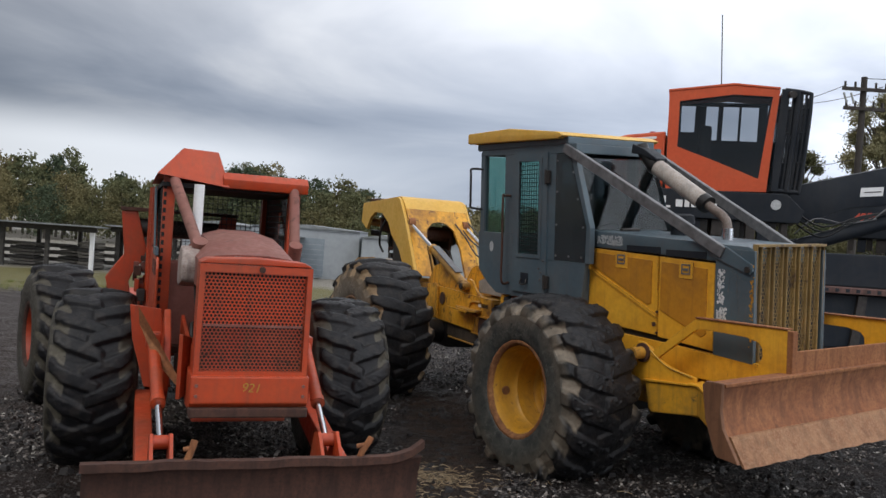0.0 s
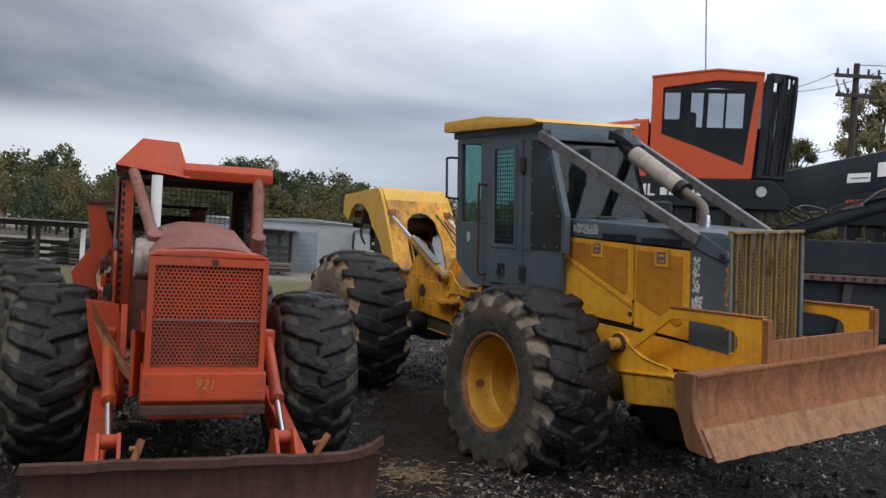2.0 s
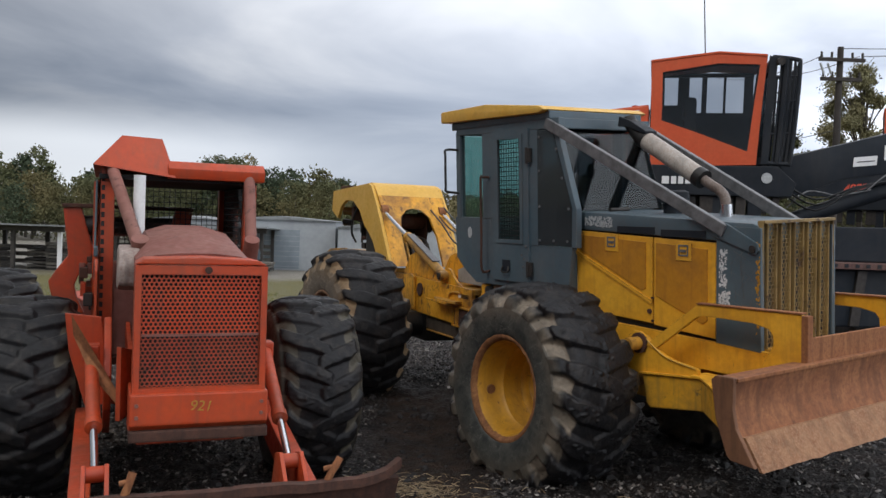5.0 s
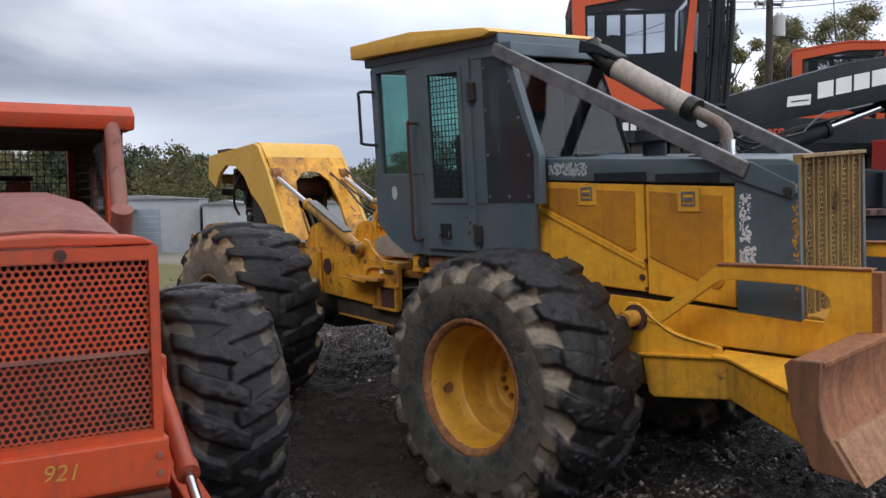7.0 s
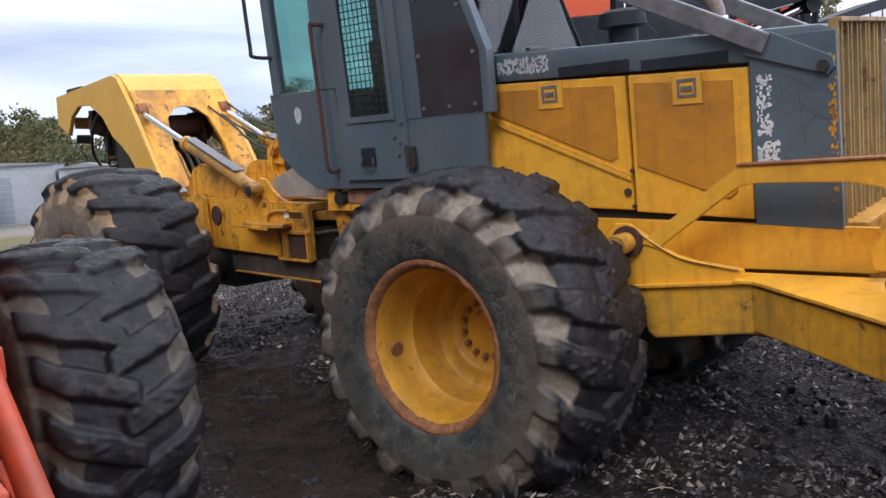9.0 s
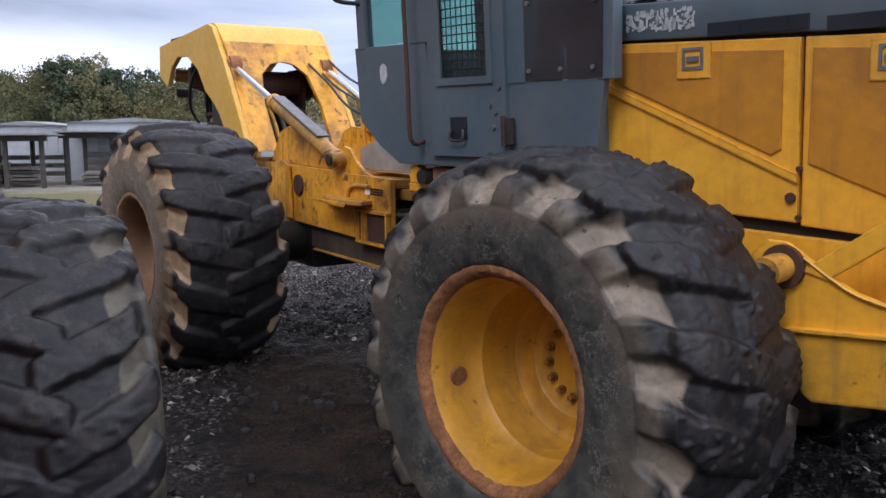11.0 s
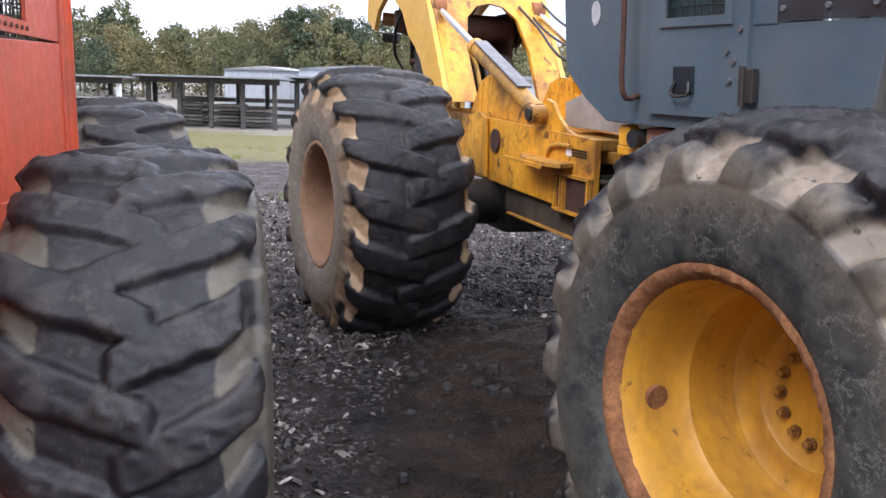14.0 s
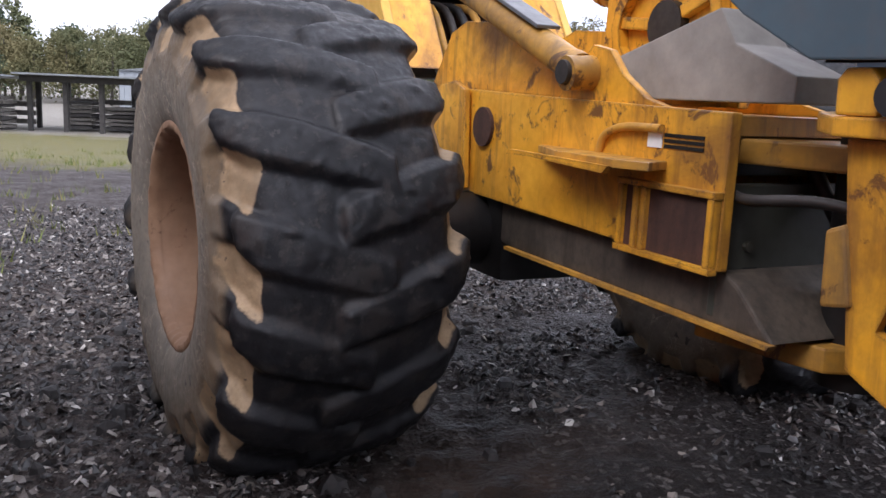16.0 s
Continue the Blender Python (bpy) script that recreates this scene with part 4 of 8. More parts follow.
def build_clods():
    """Lumps of black mud squeezed up round the wheel tracks."""
    rng = random.Random(52)
    bm = bmesh.new()
    n = 0
    while n < 1700:
        x, y = rng.uniform(-4.0, 5.5), rng.uniform(4.5, 14.0)
        if rng.random() > 0.22 + 0.9 * noise.noise((x * 0.9, y * 0.9, 6.0)) + 0.7 * rut_amount(x, y) * (0.4 + noise.noise((x * 2.1, y * 2.1, 3.0))):
            continue
        n += 1
        r = 0.015 + 0.040 * rng.random() ** 2.5
        c = Vector((x, y, ground_z(x, y) + r * 0.15))
        ring0, top = [], bm.verts.new(c + Vector((rng.uniform(-0.3, 0.3) * r, rng.uniform(-0.3, 0.3) * r, r * rng.uniform(0.5, 0.9))))
        ring1 = []
        for k in range(6):
            a = k * math.pi / 3 + rng.uniform(-0.3, 0.3)
            q = rng.uniform(0.8, 1.35)
            ring0.append(bm.verts.new(c + Vector((math.cos(a) * r * q, math.sin(a) * r * q, -r * 0.4))))
            ring1.append(bm.verts.new(c + Vector((math.cos(a) * r * q * 0.75, math.sin(a) * r * q * 0.75, r * rng.uniform(0.2, 0.5)))))
        for k in range(6):
            j = (k + 1) % 6
            bm.faces.new((ring0[k], ring0[j], ring1[j], ring1[k]))
            bm.faces.new((ring1[k], ring1[j], top))
    m = plain("damp_black_mud", (0.020, 0.016, 0.0145), 0.75, 0.0, 0.6, 40)
    part("mud_clods", bm, m, None, "lumps of damp black mud", kind="stuff", category="mud")


build_clods()


def build_weeds():
    """Short yellow-green tufts where the yard runs out into the field."""
    rng = random.Random(61)
    vs, fs = [], []
    n = 0
    while n < 650:
        x, y = rng.uniform(-16, 12), rng.uniform(13.5, 34.0)
        if rng.random() > 0.10 + 1.3 * noise.noise((x * 0.35, y * 0.35, 3.0)) + 0.02 * (y - 15):
            continue
        n += 1
        z = ground_z(x, y)
        for _ in range(rng.randint(5, 10)):
            a, ln, wd = rng.uniform(0, 6.3), rng.uniform(0.05, 0.16), rng.uniform(0.005, 0.010)
            px, py = x + rng.gauss(0, 0.06), y + rng.gauss(0, 0.06)
            lean = rng.uniform(0.1, 0.8)
            k = len(vs)
            vs += [(px - wd, py, z - 0.01), (px + wd, py, z - 0.01), (px + math.cos(a) * ln * lean, py + math.sin(a) * ln * lean, z + ln)]
            fs.append((k, k + 1, k + 2))
    me = bpy.data.meshes.new("weeds")
    me.from_pydata(vs, [], fs)
    m, t, b = nodes_of("yellow_green_weeds")
    geo = t.nodes.new("ShaderNodeNewGeometry")
    link(t, ramp(t, geo.outputs["Random Per Island"], [(0.0, (0.07, 0.10, 0.02)), (0.6, (0.15, 0.17, 0.035)), (1.0, (0.26, 0.22, 0.09))]), b.inputs["Base Color"])
    b.inputs["Roughness"].default_value = 0.7
    me.materials.append(m)
    tagged(new("weeds", me), "short yellow-green weeds at the yard's edge", "grass", kind="stuff")


build_weeds()


def build_straw():
    """A trampled handful of dry straw lying by the end of the orange machine's blade."""
    rng = random.Random(73)
    vs, fs = [], []
    for k in range(620):
        spread = 0.13 if k < 260 else 0.36
        x, y = 0.08 + rng.gauss(0, spread), 7.55 + rng.gauss(0, spread * 0.9)
        a, ln, wd = rng.uniform(0, 6.3), rng.uniform(0.03, 0.13), rng.uniform(0.0012, 0.0028)
        z = ground_z(x, y) + rng.uniform(0.002, 0.030 if k < 260 else 0.010)
        dx, dy, bend = math.cos(a) * ln / 2, math.sin(a) * ln / 2, rng.uniform(-0.012, 0.006)
        sx, sy = -math.sin(a) * wd, math.cos(a) * wd
        j = len(vs)
        for u, dz in ((-1, bend), (0, 0.004), (1, bend)):
            vs += [(x + u * dx + sx, y + u * dy + sy, z + dz), (x + u * dx - sx, y + u * dy - sy, z + dz), (x + u * dx, y + u * dy, z + dz + 2 * wd)]
        for q in (0, 3):
            fs += [(j + q, j + q + 1, j + q + 4, j + q + 3), (j + q + 1, j + q + 2, j + q + 5, j + q + 4), (j + q + 2, j + q, j + q + 3, j + q + 5)]
    me = bpy.data.meshes.new("straw")
    me.from_pydata(vs, [], fs)
    m, t, b = nodes_of("dry_straw")
    geo = t.nodes.new("ShaderNodeNewGeometry")
    link(t, ramp(t, geo.outputs["Random Per Island"], [(0.0, (0.06, 0.042, 0.025)), (0.5, (0.20, 0.14, 0.075)), (1.0, (0.40, 0.31, 0.19))]), b.inputs["Base Color"])
    b.inputs["Roughness"].default_value = 0.7
    me.materials.append(m)
    tagged(new("straw", me), "trampled dry straw on the black mulch", "straw", kind="stuff")


build_straw()


# ---- yellow log skidder ----
def head_pose(x, y, heading):
    """Machine pose: local x is forward, y its left, z up. heading: degrees from -y towards +x."""
    return pose(x, y, 0, 0, 0, heading - 90)


F_FLAT = head_pose(2.063, 8.963, 32)
# the front half leans towards its right-hand wheel
F_POSE = F_FLAT @ pose(0, -0.5, 1.9, 3.5) @ pose(0, 0.5, -1.9)
R_POSE = head_pose(0.27, 12.337, 24)
R_IN_F = F_POSE.inverted() @ R_POSE
FLAT_IN_F = F_POSE.inverted() @ F_FLAT


def perforated(bm, y0, y1, z0, z1, x, pitch, hole, thick=0.006, stagger=True):
    """A perforated sheet in the yz plane, as a lattice of webs round hexagon-like holes."""
    nz = int((z1 - z0) / (pitch * 0.87))
    ny = int((y1 - y0) / pitch)
    dz, dy = (z1 - z0) / nz, (y1 - y0) / ny
    for j in range(nz):
        for i in range(ny):
            cy = y0 + (i + (0.5 if (j % 2 and stagger) else 0.0) + 0.25) * dy
            cz = z0 + (j + 0.5) * dz
            hy, hz = dy / 2, dz / 2
            outer = [(cy - hy, cz - hz), (cy, cz - hz), (cy + hy, cz - hz), (cy + hy, cz), (cy + hy, cz + hz), (cy, cz + hz), (cy - hy, cz + hz), (cy - hy, cz)]
            o = [bm.verts.new((x, max(y0, min(y1, p[0])), p[1])) for p in outer]
            q = [bm.verts.new((x, max(y0, min(y1, cy + hole * math.cos(a))), cz + hole * math.sin(a))) for a in [math.radians(225 + 45 * k) for k in range(8)]]
            for k in range(8):
                bm.faces.new((o[k], o[(k + 1) % 8], q[(k + 1) % 8], q[k]))
    return bm


def wire_mesh(bm, origin, eu, ev, nu, nv, r):
    """A welded wire grid spanned by two edge vectors."""
    origin, eu, ev = Vector(origin), Vector(eu), Vector(ev)
    for k in range(nu + 1):
        p = origin + eu * (k / nu)
        rod(bm, p, p + ev, r, 5, caps=False)
    for k in range(nv + 1):
        p = origin + ev * (k / nv)
        rod(bm, p, p + eu, r, 5, caps=False)
    return bm


def cylinder_ram(parent, p0, p1, split, r, mat, rod_mat, move=None):
    """A hydraulic ram: barrel, gland, bright rod and an eye at each end."""
    p0, p1 = Vector(p0), Vector(p1)
    mid = p0.lerp(p1, split)
    d = (p1 - p0).normalized()
    bm = bmesh.new()
    rod(bm, p0, mid, r, 18)
    rod(bm, mid - d * 0.05, mid + d * 0.012, r * 1.18, 18)
    rod(bm, p0 + d * 0.02, p0 + d * 0.06, r * 1.12, 18)
    part("ram_barrel", bm, mat, parent, move=move, smooth=40)
    bm = bmesh.new()
    rod(bm, mid, p1, r * 0.52, 16)
    part("ram_rod", bm, rod_mat, parent, "bright steel ram rod", move=move, smooth=40)
    side = d.cross(Vector((0, 0, 1))).normalized()
    for p in (p0, p1):
        bm = bmesh.new()
        rod(bm, p - side * r * 1.15, p + side * r * 1.15, r * 1.05, 16)
        part("ram_eye", bm, mat, parent, move=move, smooth=40)


def build_yellow():
    sk = thing("log_skidder", F_POSE, "yellow log skidder with dark grey cab and rusty blade", "skidder")
    P = lambda name, bm, mat, label="", **k: part(name, bm, mat, sk, label, **k)  # noqa: E731

    # front chassis and belly
    bm = bmesh.new()
    slab(bm, [(-1.55, 0.70), (1.75, 0.62), (1.92, 0.80), (1.92, 1.26), (-0.2, 1.27), (-0.5, 1.385), (-1.55, 1.385)], "y", -0.40, 0.40, 0.012)
    P("front_frame", bm, YELLOW_OLD, "grimy yellow welded chassis")
    bm = bmesh.new()
    rod(bm, (0.06, -0.98, 0.74), (0.06, 0.98, 0.74), 0.17, 20)
    box(bm, -0.18, 0.30, -0.40, 0.40, 0.50, 0.95, 0.05)
    P("front_axle", bm, GREASE, smooth=40)
    # sill band under the hood doors
    bm = bmesh.new()
    slab(bm, [(-0.62, 1.02), (1.98, 1.02), (1.98, 1.245), (0.0, 1.30), (-0.55, 1.42)], "y", -0.475, -0.43, 0.006)
    P("sill_plate", bm, YELLOW, "yellow side plate above the push arm")
    bm = bmesh.new()
    slab(bm, [(-0.62, 1.02), (1.98, 1.02), (1.98, 1.245), (0.0, 1.30), (-0.55, 1.42)], "y", 0.43, 0.475, 0.006)
    P("sill_plate", bm, YELLOW)
    # engine housing core: a black block, the bay's shade put into its colour
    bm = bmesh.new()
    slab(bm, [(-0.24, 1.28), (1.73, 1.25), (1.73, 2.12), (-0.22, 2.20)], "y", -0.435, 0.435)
    P("engine_bay_shade", bm, VOID)
    # hood top, sloping a little to the grille
    bm = bmesh.new()
    slab(bm, [(-0.30, 2.135), (1.775, 2.067), (1.79, 2.205), (1.74, 2.225), (-0.30, 2.305)], "y", -0.475, 0.475, 0.02)
    P("hood_top", bm, GREY, "scuffed dark grey engine hood", smooth=40)
    # recesses are dark strips laid on the hood, their shade put into the colour
    for x0, x1 in ((0.30, 0.75), (0.82, 1.30)):
        bm = bmesh.new()
        box(bm, x0, x1, -0.482, -0.474, 2.125 - 0.035 * x0, 2.185 - 0.035 * x0, 0.003)
        P("hood_recess_shade", bm, NAVY)
    # hood side panels, both sides
    for s in (-1, 1):
        y0, y1 = (-0.472, -0.436) if s < 0 else (0.436, 0.472)
        yo0, yo1 = (-0.482, -0.470) if s < 0 else (0.470, 0.482)
        d1 = part("hood_door", slab(bmesh.new(), [(-0.34, 1.90), (-0.30, 2.125), (0.715, 2.085), (0.72, 1.335), (-0.26, 1.375), (-0.40, 1.55)], "y", y0, y1, 0.008), YELLOW, sk, "yellow engine side door")
        bm = bmesh.new()
        slab(bm, [(-0.19, 2.080), (0.645, 2.040), (0.645, 1.640), (0.60, 1.615), (-0.20, 1.945)], "y", yo0, yo1, 0.004)
        part("screen_panel", bm, YELLOW_DULL, d1, "dull ochre perforated screen panel")
        bm = bmesh.new()
        slab(bm, [(-0.335, 1.936), (0.72, 1.50), (0.72, 1.535), (-0.335, 1.971)], "y", yo0 - 0.003 * (s < 0), yo1 + 0.003 * (s > 0))
        part("pressed_rib", bm, YELLOW, d1)
        d2 = part("hood_door", slab(bmesh.new(), [(0.732, 2.085), (1.395, 2.060), (1.395, 1.285), (0.732, 1.325)], "y", y0, y1, 0.008), YELLOW, sk, "yellow engine side door")
        bm = bmesh.new()
        slab(bm, [(0.77, 2.040), (1.315, 2.005), (1.315, 1.43), (1.27, 1.395), (0.76, 1.585)], "y", yo0, yo1, 0.004)
        part("screen_panel", bm, YELLOW_DULL, d2, "dull ochre perforated screen panel")
        for d, hx, hz in ((d1, 0.234, 2.027), (d2, 1.075, 1.985)):
            a, b = (yo0 - 0.006, yo0 + 0.002) if s < 0 else (yo1 - 0.002, yo1 + 0.006)
            bm = bmesh.new()
            box(bm, hx - 0.085, hx + 0.085, a, b, hz - 0.085, hz + 0.070, 0.003)
            part("latch_plate", bm, YELLOW, d)
            a, b = (a - 0.006, a + 0.001) if s < 0 else (b - 0.001, b + 0.006)
            bm = bmesh.new()
            ngon_hole_plate(bm, [(hx - 0.052, hz - 0.045), (hx + 0.052, hz - 0.045), (hx + 0.052, hz + 0.050), (hx - 0.052, hz + 0.050)],
                            [(hx - 0.040, hz - 0.032), (hx + 0.040, hz - 0.032), (hx + 0.040, hz + 0.036), (hx - 0.040, hz + 0.036)], "y", a, b)
            box(bm, hx - 0.03, hx + 0.03, a - 0.004, b, hz - 0.012, hz + 0.012)
            part("latch", bm, STEEL, d, "recessed grey metal latch")
    for hx, hz in ((0.725, 1.56), (0.69, 1.44), (0.725, 1.36)):
        bm = bmesh.new()
        rod(bm, (hx, -0.470, hz), (hx, -0.487, hz), 0.022 if hx < 0.7 else 0.012, 12)
        P("bolt", bm, RUST_DARK)
    # dark front panel with scratches and torn decals
    for s in (-1, 1):
        y0, y1 = (-0.478, -0.436) if s < 0 else (0.436, 0.478)
        fp = part("front_panel", slab(bmesh.new(), [(1.402, 1.26), (1.825, 1.235), (1.815, 2.19), (1.402, 2.205)], "y", y0, y1, 0.006), GREY, sk, "scratched dark grey front side panel")
        if s < 0:
            rng = random.Random(5)
            for (cx, cz, w, h, n) in ((1.47, 1.93, 0.035, 0.10, 60), (1.47, 1.79, 0.035, 0.09, 60), (1.485, 1.62, 0.055, 0.075, 110)):
                bm = bmesh.new()
                for _ in range(n):
                    x, z = cx + rng.uniform(-w, w), cz + rng.uniform(-h, h) * 0.85
                    a, b = rng.uniform(0.002, 0.010), rng.uniform(0.002, 0.012)
                    slab(bm, [(x - a, z - b), (x + a * 0.6, z - b * 1.1), (x + a, z + b * 0.3), (x - a * 0.4, z + b)], "y", -0.4815, -0.478)
                part("torn_decal", bm, WHITE, fp, "torn white decal remains")
            bm = bmesh.new()
            for _ in range(34):
                x, z, a, ln = rng.uniform(1.52, 1.80), rng.uniform(1.38, 2.05), rng.uniform(-0.6, 1.9), rng.uniform(0.05, 0.24)
                p0 = Vector((x, -0.4795, z))
                p1 = p0 + Vector((math.cos(a) * ln, 0, math.sin(a) * ln))
                p1.x, p1.z = min(max(p1.x, 1.42), 1.81), min(max(p1.z, 1.28), 2.17)
                bar(bm, p0, p1, 0.0015, rng.uniform(0.0015, 0.004))
            part("scratch", bm, STEEL, fp, "pale scratches in the grey paint", kind="stuff")
            bm = bmesh.new()
            for _ in range(60):
                x, z, a = 1.808 - abs(rng.gauss(0, 0.014)), rng.choice((rng.uniform(1.35, 2.16), rng.gauss(1.80, 0.06))), rng.uniform(0.002, 0.011)
                slab(bm, [(x - a * 0.7, z - a), (min(x + a, 1.812), z - a * 1.4), (min(x + a, 1.812), z + a * 1.2), (x - a * 0.3, z + a)], "y", -0.4812, -0.4782)
            part("chipped_patch", bm, YELLOW, fp, "yellow undercoat showing through chips", kind="stuff")
    # model marking on the hood side: worn letters, unreadable
    rng = random.Random(9)
    bm = bmesh.new()
    for k in range(170):
        x = -0.13 + 0.37 * rng.random()
        z = 2.215 - 0.035 * x + rng.uniform(-0.045, 0.04)
        a, b = rng.uniform(0.002, 0.009), rng.uniform(0.003, 0.013)
        slab(bm, [(x - a, z - b), (x + a, z - b), (x + a, z + b * 0.7), (x - a * 0.3, z + b)], "y", -0.4795, -0.4755)
    P("torn_decal", bm, PALE, "worn pale model decal")
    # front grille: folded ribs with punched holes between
    # the backing plate is black: shade behind the holes is in its colour
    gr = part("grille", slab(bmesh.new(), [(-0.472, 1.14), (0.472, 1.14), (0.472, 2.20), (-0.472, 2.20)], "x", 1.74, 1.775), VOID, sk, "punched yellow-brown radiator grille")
    for k in range(6):
        for dy in (-0.030, 0.030):
            y = -0.42 + 0.168 * k + dy
            bm = bmesh.new()
            slab(bm, [(1.775, y - 0.009), (1.817, y - 0.007), (1.822, y + 0.0), (1.817, y + 0.007), (1.775, y + 0.009)], "z", 1.13, 2.235)
            part("grille_rib", bm, GRILLE_TAN, gr)
    for k in range(5):
        y = -0.336 + 0.168 * k
        bm = bmesh.new()
        perforated(bm, y - 0.054, y + 0.054, 1.14, 2.225, 1.802, 0.036, 0.0235)
        part("punched_strip", bm, GRILLE_TAN, gr)
    for z0, z1 in ((1.10, 1.135), (2.222, 2.245)):
        bm = bmesh.new()
        box(bm, 1.77, 1.835, -0.455, 0.455, z0, z1, 0.004)
        part("grille_surround", bm, GRILLE_TAN, gr)
    # cab shell
    for s in (-1, 1):
        a, b = (-0.60, -0.555) if s < 0 else (0.555, 0.60)
        bm = bmesh.new()
        slab(bm, [(-2.12, 1.78), (-1.94, 1.63), (-1.75, 1.522), (-0.235, 1.505), (-0.165, 1.965), (-1.42, 1.965), (-1.45, 2.225), (-2.14, 2.235)], "y", a, b, 0.006)
        P("cab_side_wall", bm, GREY, "dark blue-grey cab side")
    for x, z0, z1 in ((-0.29, 1.51, 2.31), (-2.11, 1.80, 2.22)):
        bm = bmesh.new()
        slab(bm, [(-0.554, z0), (0.554, z0), (0.554, z1), (-0.554, z1)], "x", x, x + 0.045)
        P("cab_end_wall", bm, GREY)
    bm = bmesh.new()
    slab(bm, [(-1.74, -0.554), (-0.30, -0.554), (-0.30, 0.554), (-1.74, 0.554)], "z", 1.515, 1.56)
    P("cab_floor", bm, VOID)
    # posts and top frame
    for s in (-1, 1):
        a, b = (-0.605, -0.535) if s < 0 else (0.535, 0.605)
        for x0, x1, n in ((-2.10, -2.02, 0), (-1.60, -1.40, 0), (-0.80, -0.66, 0)):
            bm = bmesh.new()
            box(bm, x0, x1, a, b, 1.96 if x0 > -1.6 else 2.22, 3.18, 0.008)
            P("cab_post", bm, GREY)
        if s < 0:
            bm = bmesh.new()
            slab(bm, [(-0.20, 1.96), (-0.11, 1.96), (-0.105, 2.33), (-0.40, 3.18), (-0.50, 3.18), (-0.20, 2.33)], "y", a, b, 0.006)
            P("cab_post", bm, GREY)
        bm = bmesh.new()
        slab(bm, [(-2.08, 3.14), (-0.34, 3.10), (-0.34, 3.20), (-2.08, 3.25)], "y", a - 0.004 * (s < 0), b + 0.004 * (s > 0), 0.008)
        P("cab_top_rail", bm, GREY)
    for x0, z0 in ((-0.44, 3.10), (-2.08, 3.14)):
        bm = bmesh.new()
        box(bm, x0, x0 + 0.08, -0.53, 0.53, z0, z0 + 0.10, 0.008)
        P("cab_cross_rail", bm, GREY)
    # windows
    for y, pts, mat, lab in ((-0.578, [(-2.02, 2.235), (-1.60, 2.235), (-1.60, 3.15), (-2.02, 3.16)], GLASS_GREEN, "green tinted rear side window"),
                             (0.570, [(-2.02, 2.235), (-1.60, 2.235), (-1.60, 3.15), (-2.02, 3.16)], GLASS_GREEN, ""),
                             (0.570, [(-1.39, 1.97), (-0.81, 1.97), (-0.81, 3.10), (-1.39, 3.12)], GLASS_DUSK, "dusty grey far door window")):
        bm = bmesh.new()
        slab(bm, pts, "y", y, y + 0.008)
        ob = P("window_pane", bm, mat, lab)
        ob.visible_shadow = False
    bm = bmesh.new()
    slab(bm, [(-0.53, 1.98), (0.53, 1.98), (0.53, 3.13), (-0.53, 3.13)], "x", -2.05, -2.042)
    ob = P("rear_window", bm, GLASS_GREEN, "green tinted rear window")
    ob.visible_shadow = False
    bm = bmesh.new()
    slab(bm, [(-0.155, 2.31), (-0.147, 2.31), (-0.425, 3.13), (-0.433, 3.13)], "y", -0.53, 0.53)
    ob = P("windscreen", bm, GLASS_SCREEN, "dusty grey front windscreen")
    ob.visible_shadow = False
    # dark polycarbonate side screen with its bolts
    sc = part("side_screen", slab(bmesh.new(), [(-0.66, 1.97), (-0.17, 1.97), (-0.16, 2.34), (-0.44, 3.10), (-0.66, 3.10)], "y", -0.612, -0.606), GLASS_SMOKE, sk, "dark scratched polycarbonate side screen")
    sc.visible_shadow = False
    fs = part("side_screen", slab(bmesh.new(), [(-0.66, 1.97), (-0.17, 1.97), (-0.16, 2.34), (-0.44, 3.10), (-0.66, 3.10)], "y", 0.606, 0.612), GLASS_SMOKE, sk, "dark scratched polycarbonate side screen")
    fs.visible_shadow = False
    for x, z in ((-0.63, 2.02), (-0.63, 2.35), (-0.63, 2.70), (-0.63, 3.03), (-0.22, 2.02), (-0.20, 2.33), (-0.29, 2.62), (-0.37, 2.90), (-0.42, 2.02)):
        bm = bmesh.new()
        rod(bm, (x, -0.610, z), (x, -0.622, z), 0.012, 8)
        part("screen_bolt", bm, STEEL, sc)
    # door with wire-mesh window, latch and hinges
    dr = part("cab_door", ngon_hole_plate(bmesh.new(), [(-1.40, 1.58), (-0.79, 1.58), (-0.79, 3.13), (-1.40, 3.15)], [(-1.30, 2.00), (-0.90, 2.00), (-0.90, 3.05), (-1.30, 3.06)], "y", -0.628, -0.592), GREY, sk, "dark grey cab door with wire-mesh window")
    bm = bmesh.new()
    ngon_hole_plate(bm, [(-1.325, 1.972), (-0.875, 1.972), (-0.875, 3.08), (-1.325, 3.09)], [(-1.285, 2.012), (-0.915, 2.012), (-0.915, 3.035), (-1.285, 3.045)], "y", -0.640, -0.6285)
    part("window_frame", bm, GREY, dr)
    bm = bmesh.new()
    wire_mesh(bm, (-1.29, -0.612, 2.01), (0.38, 0, 0), (0, 0, 1.03), 9, 22, 0.0038)
    part("wire_mesh", bm, GREASE, dr)
    bm = bmesh.new()
    slab(bm, [(-1.295, 2.005), (-0.905, 2.005), (-0.905, 3.045), (-1.295, 3.055)], "y", -0.602, -0.598)
    ob = part("door_glass", bm, GLASS_GREEN, dr)
    ob.visible_shadow = False
    bm = bmesh.new()
    box(bm, -1.22, -1.09, -0.640, -0.6285, 1.68, 1.80, 0.004)
    part("latch_plate", bm, NAVY, dr)
    bm = bmesh.new()
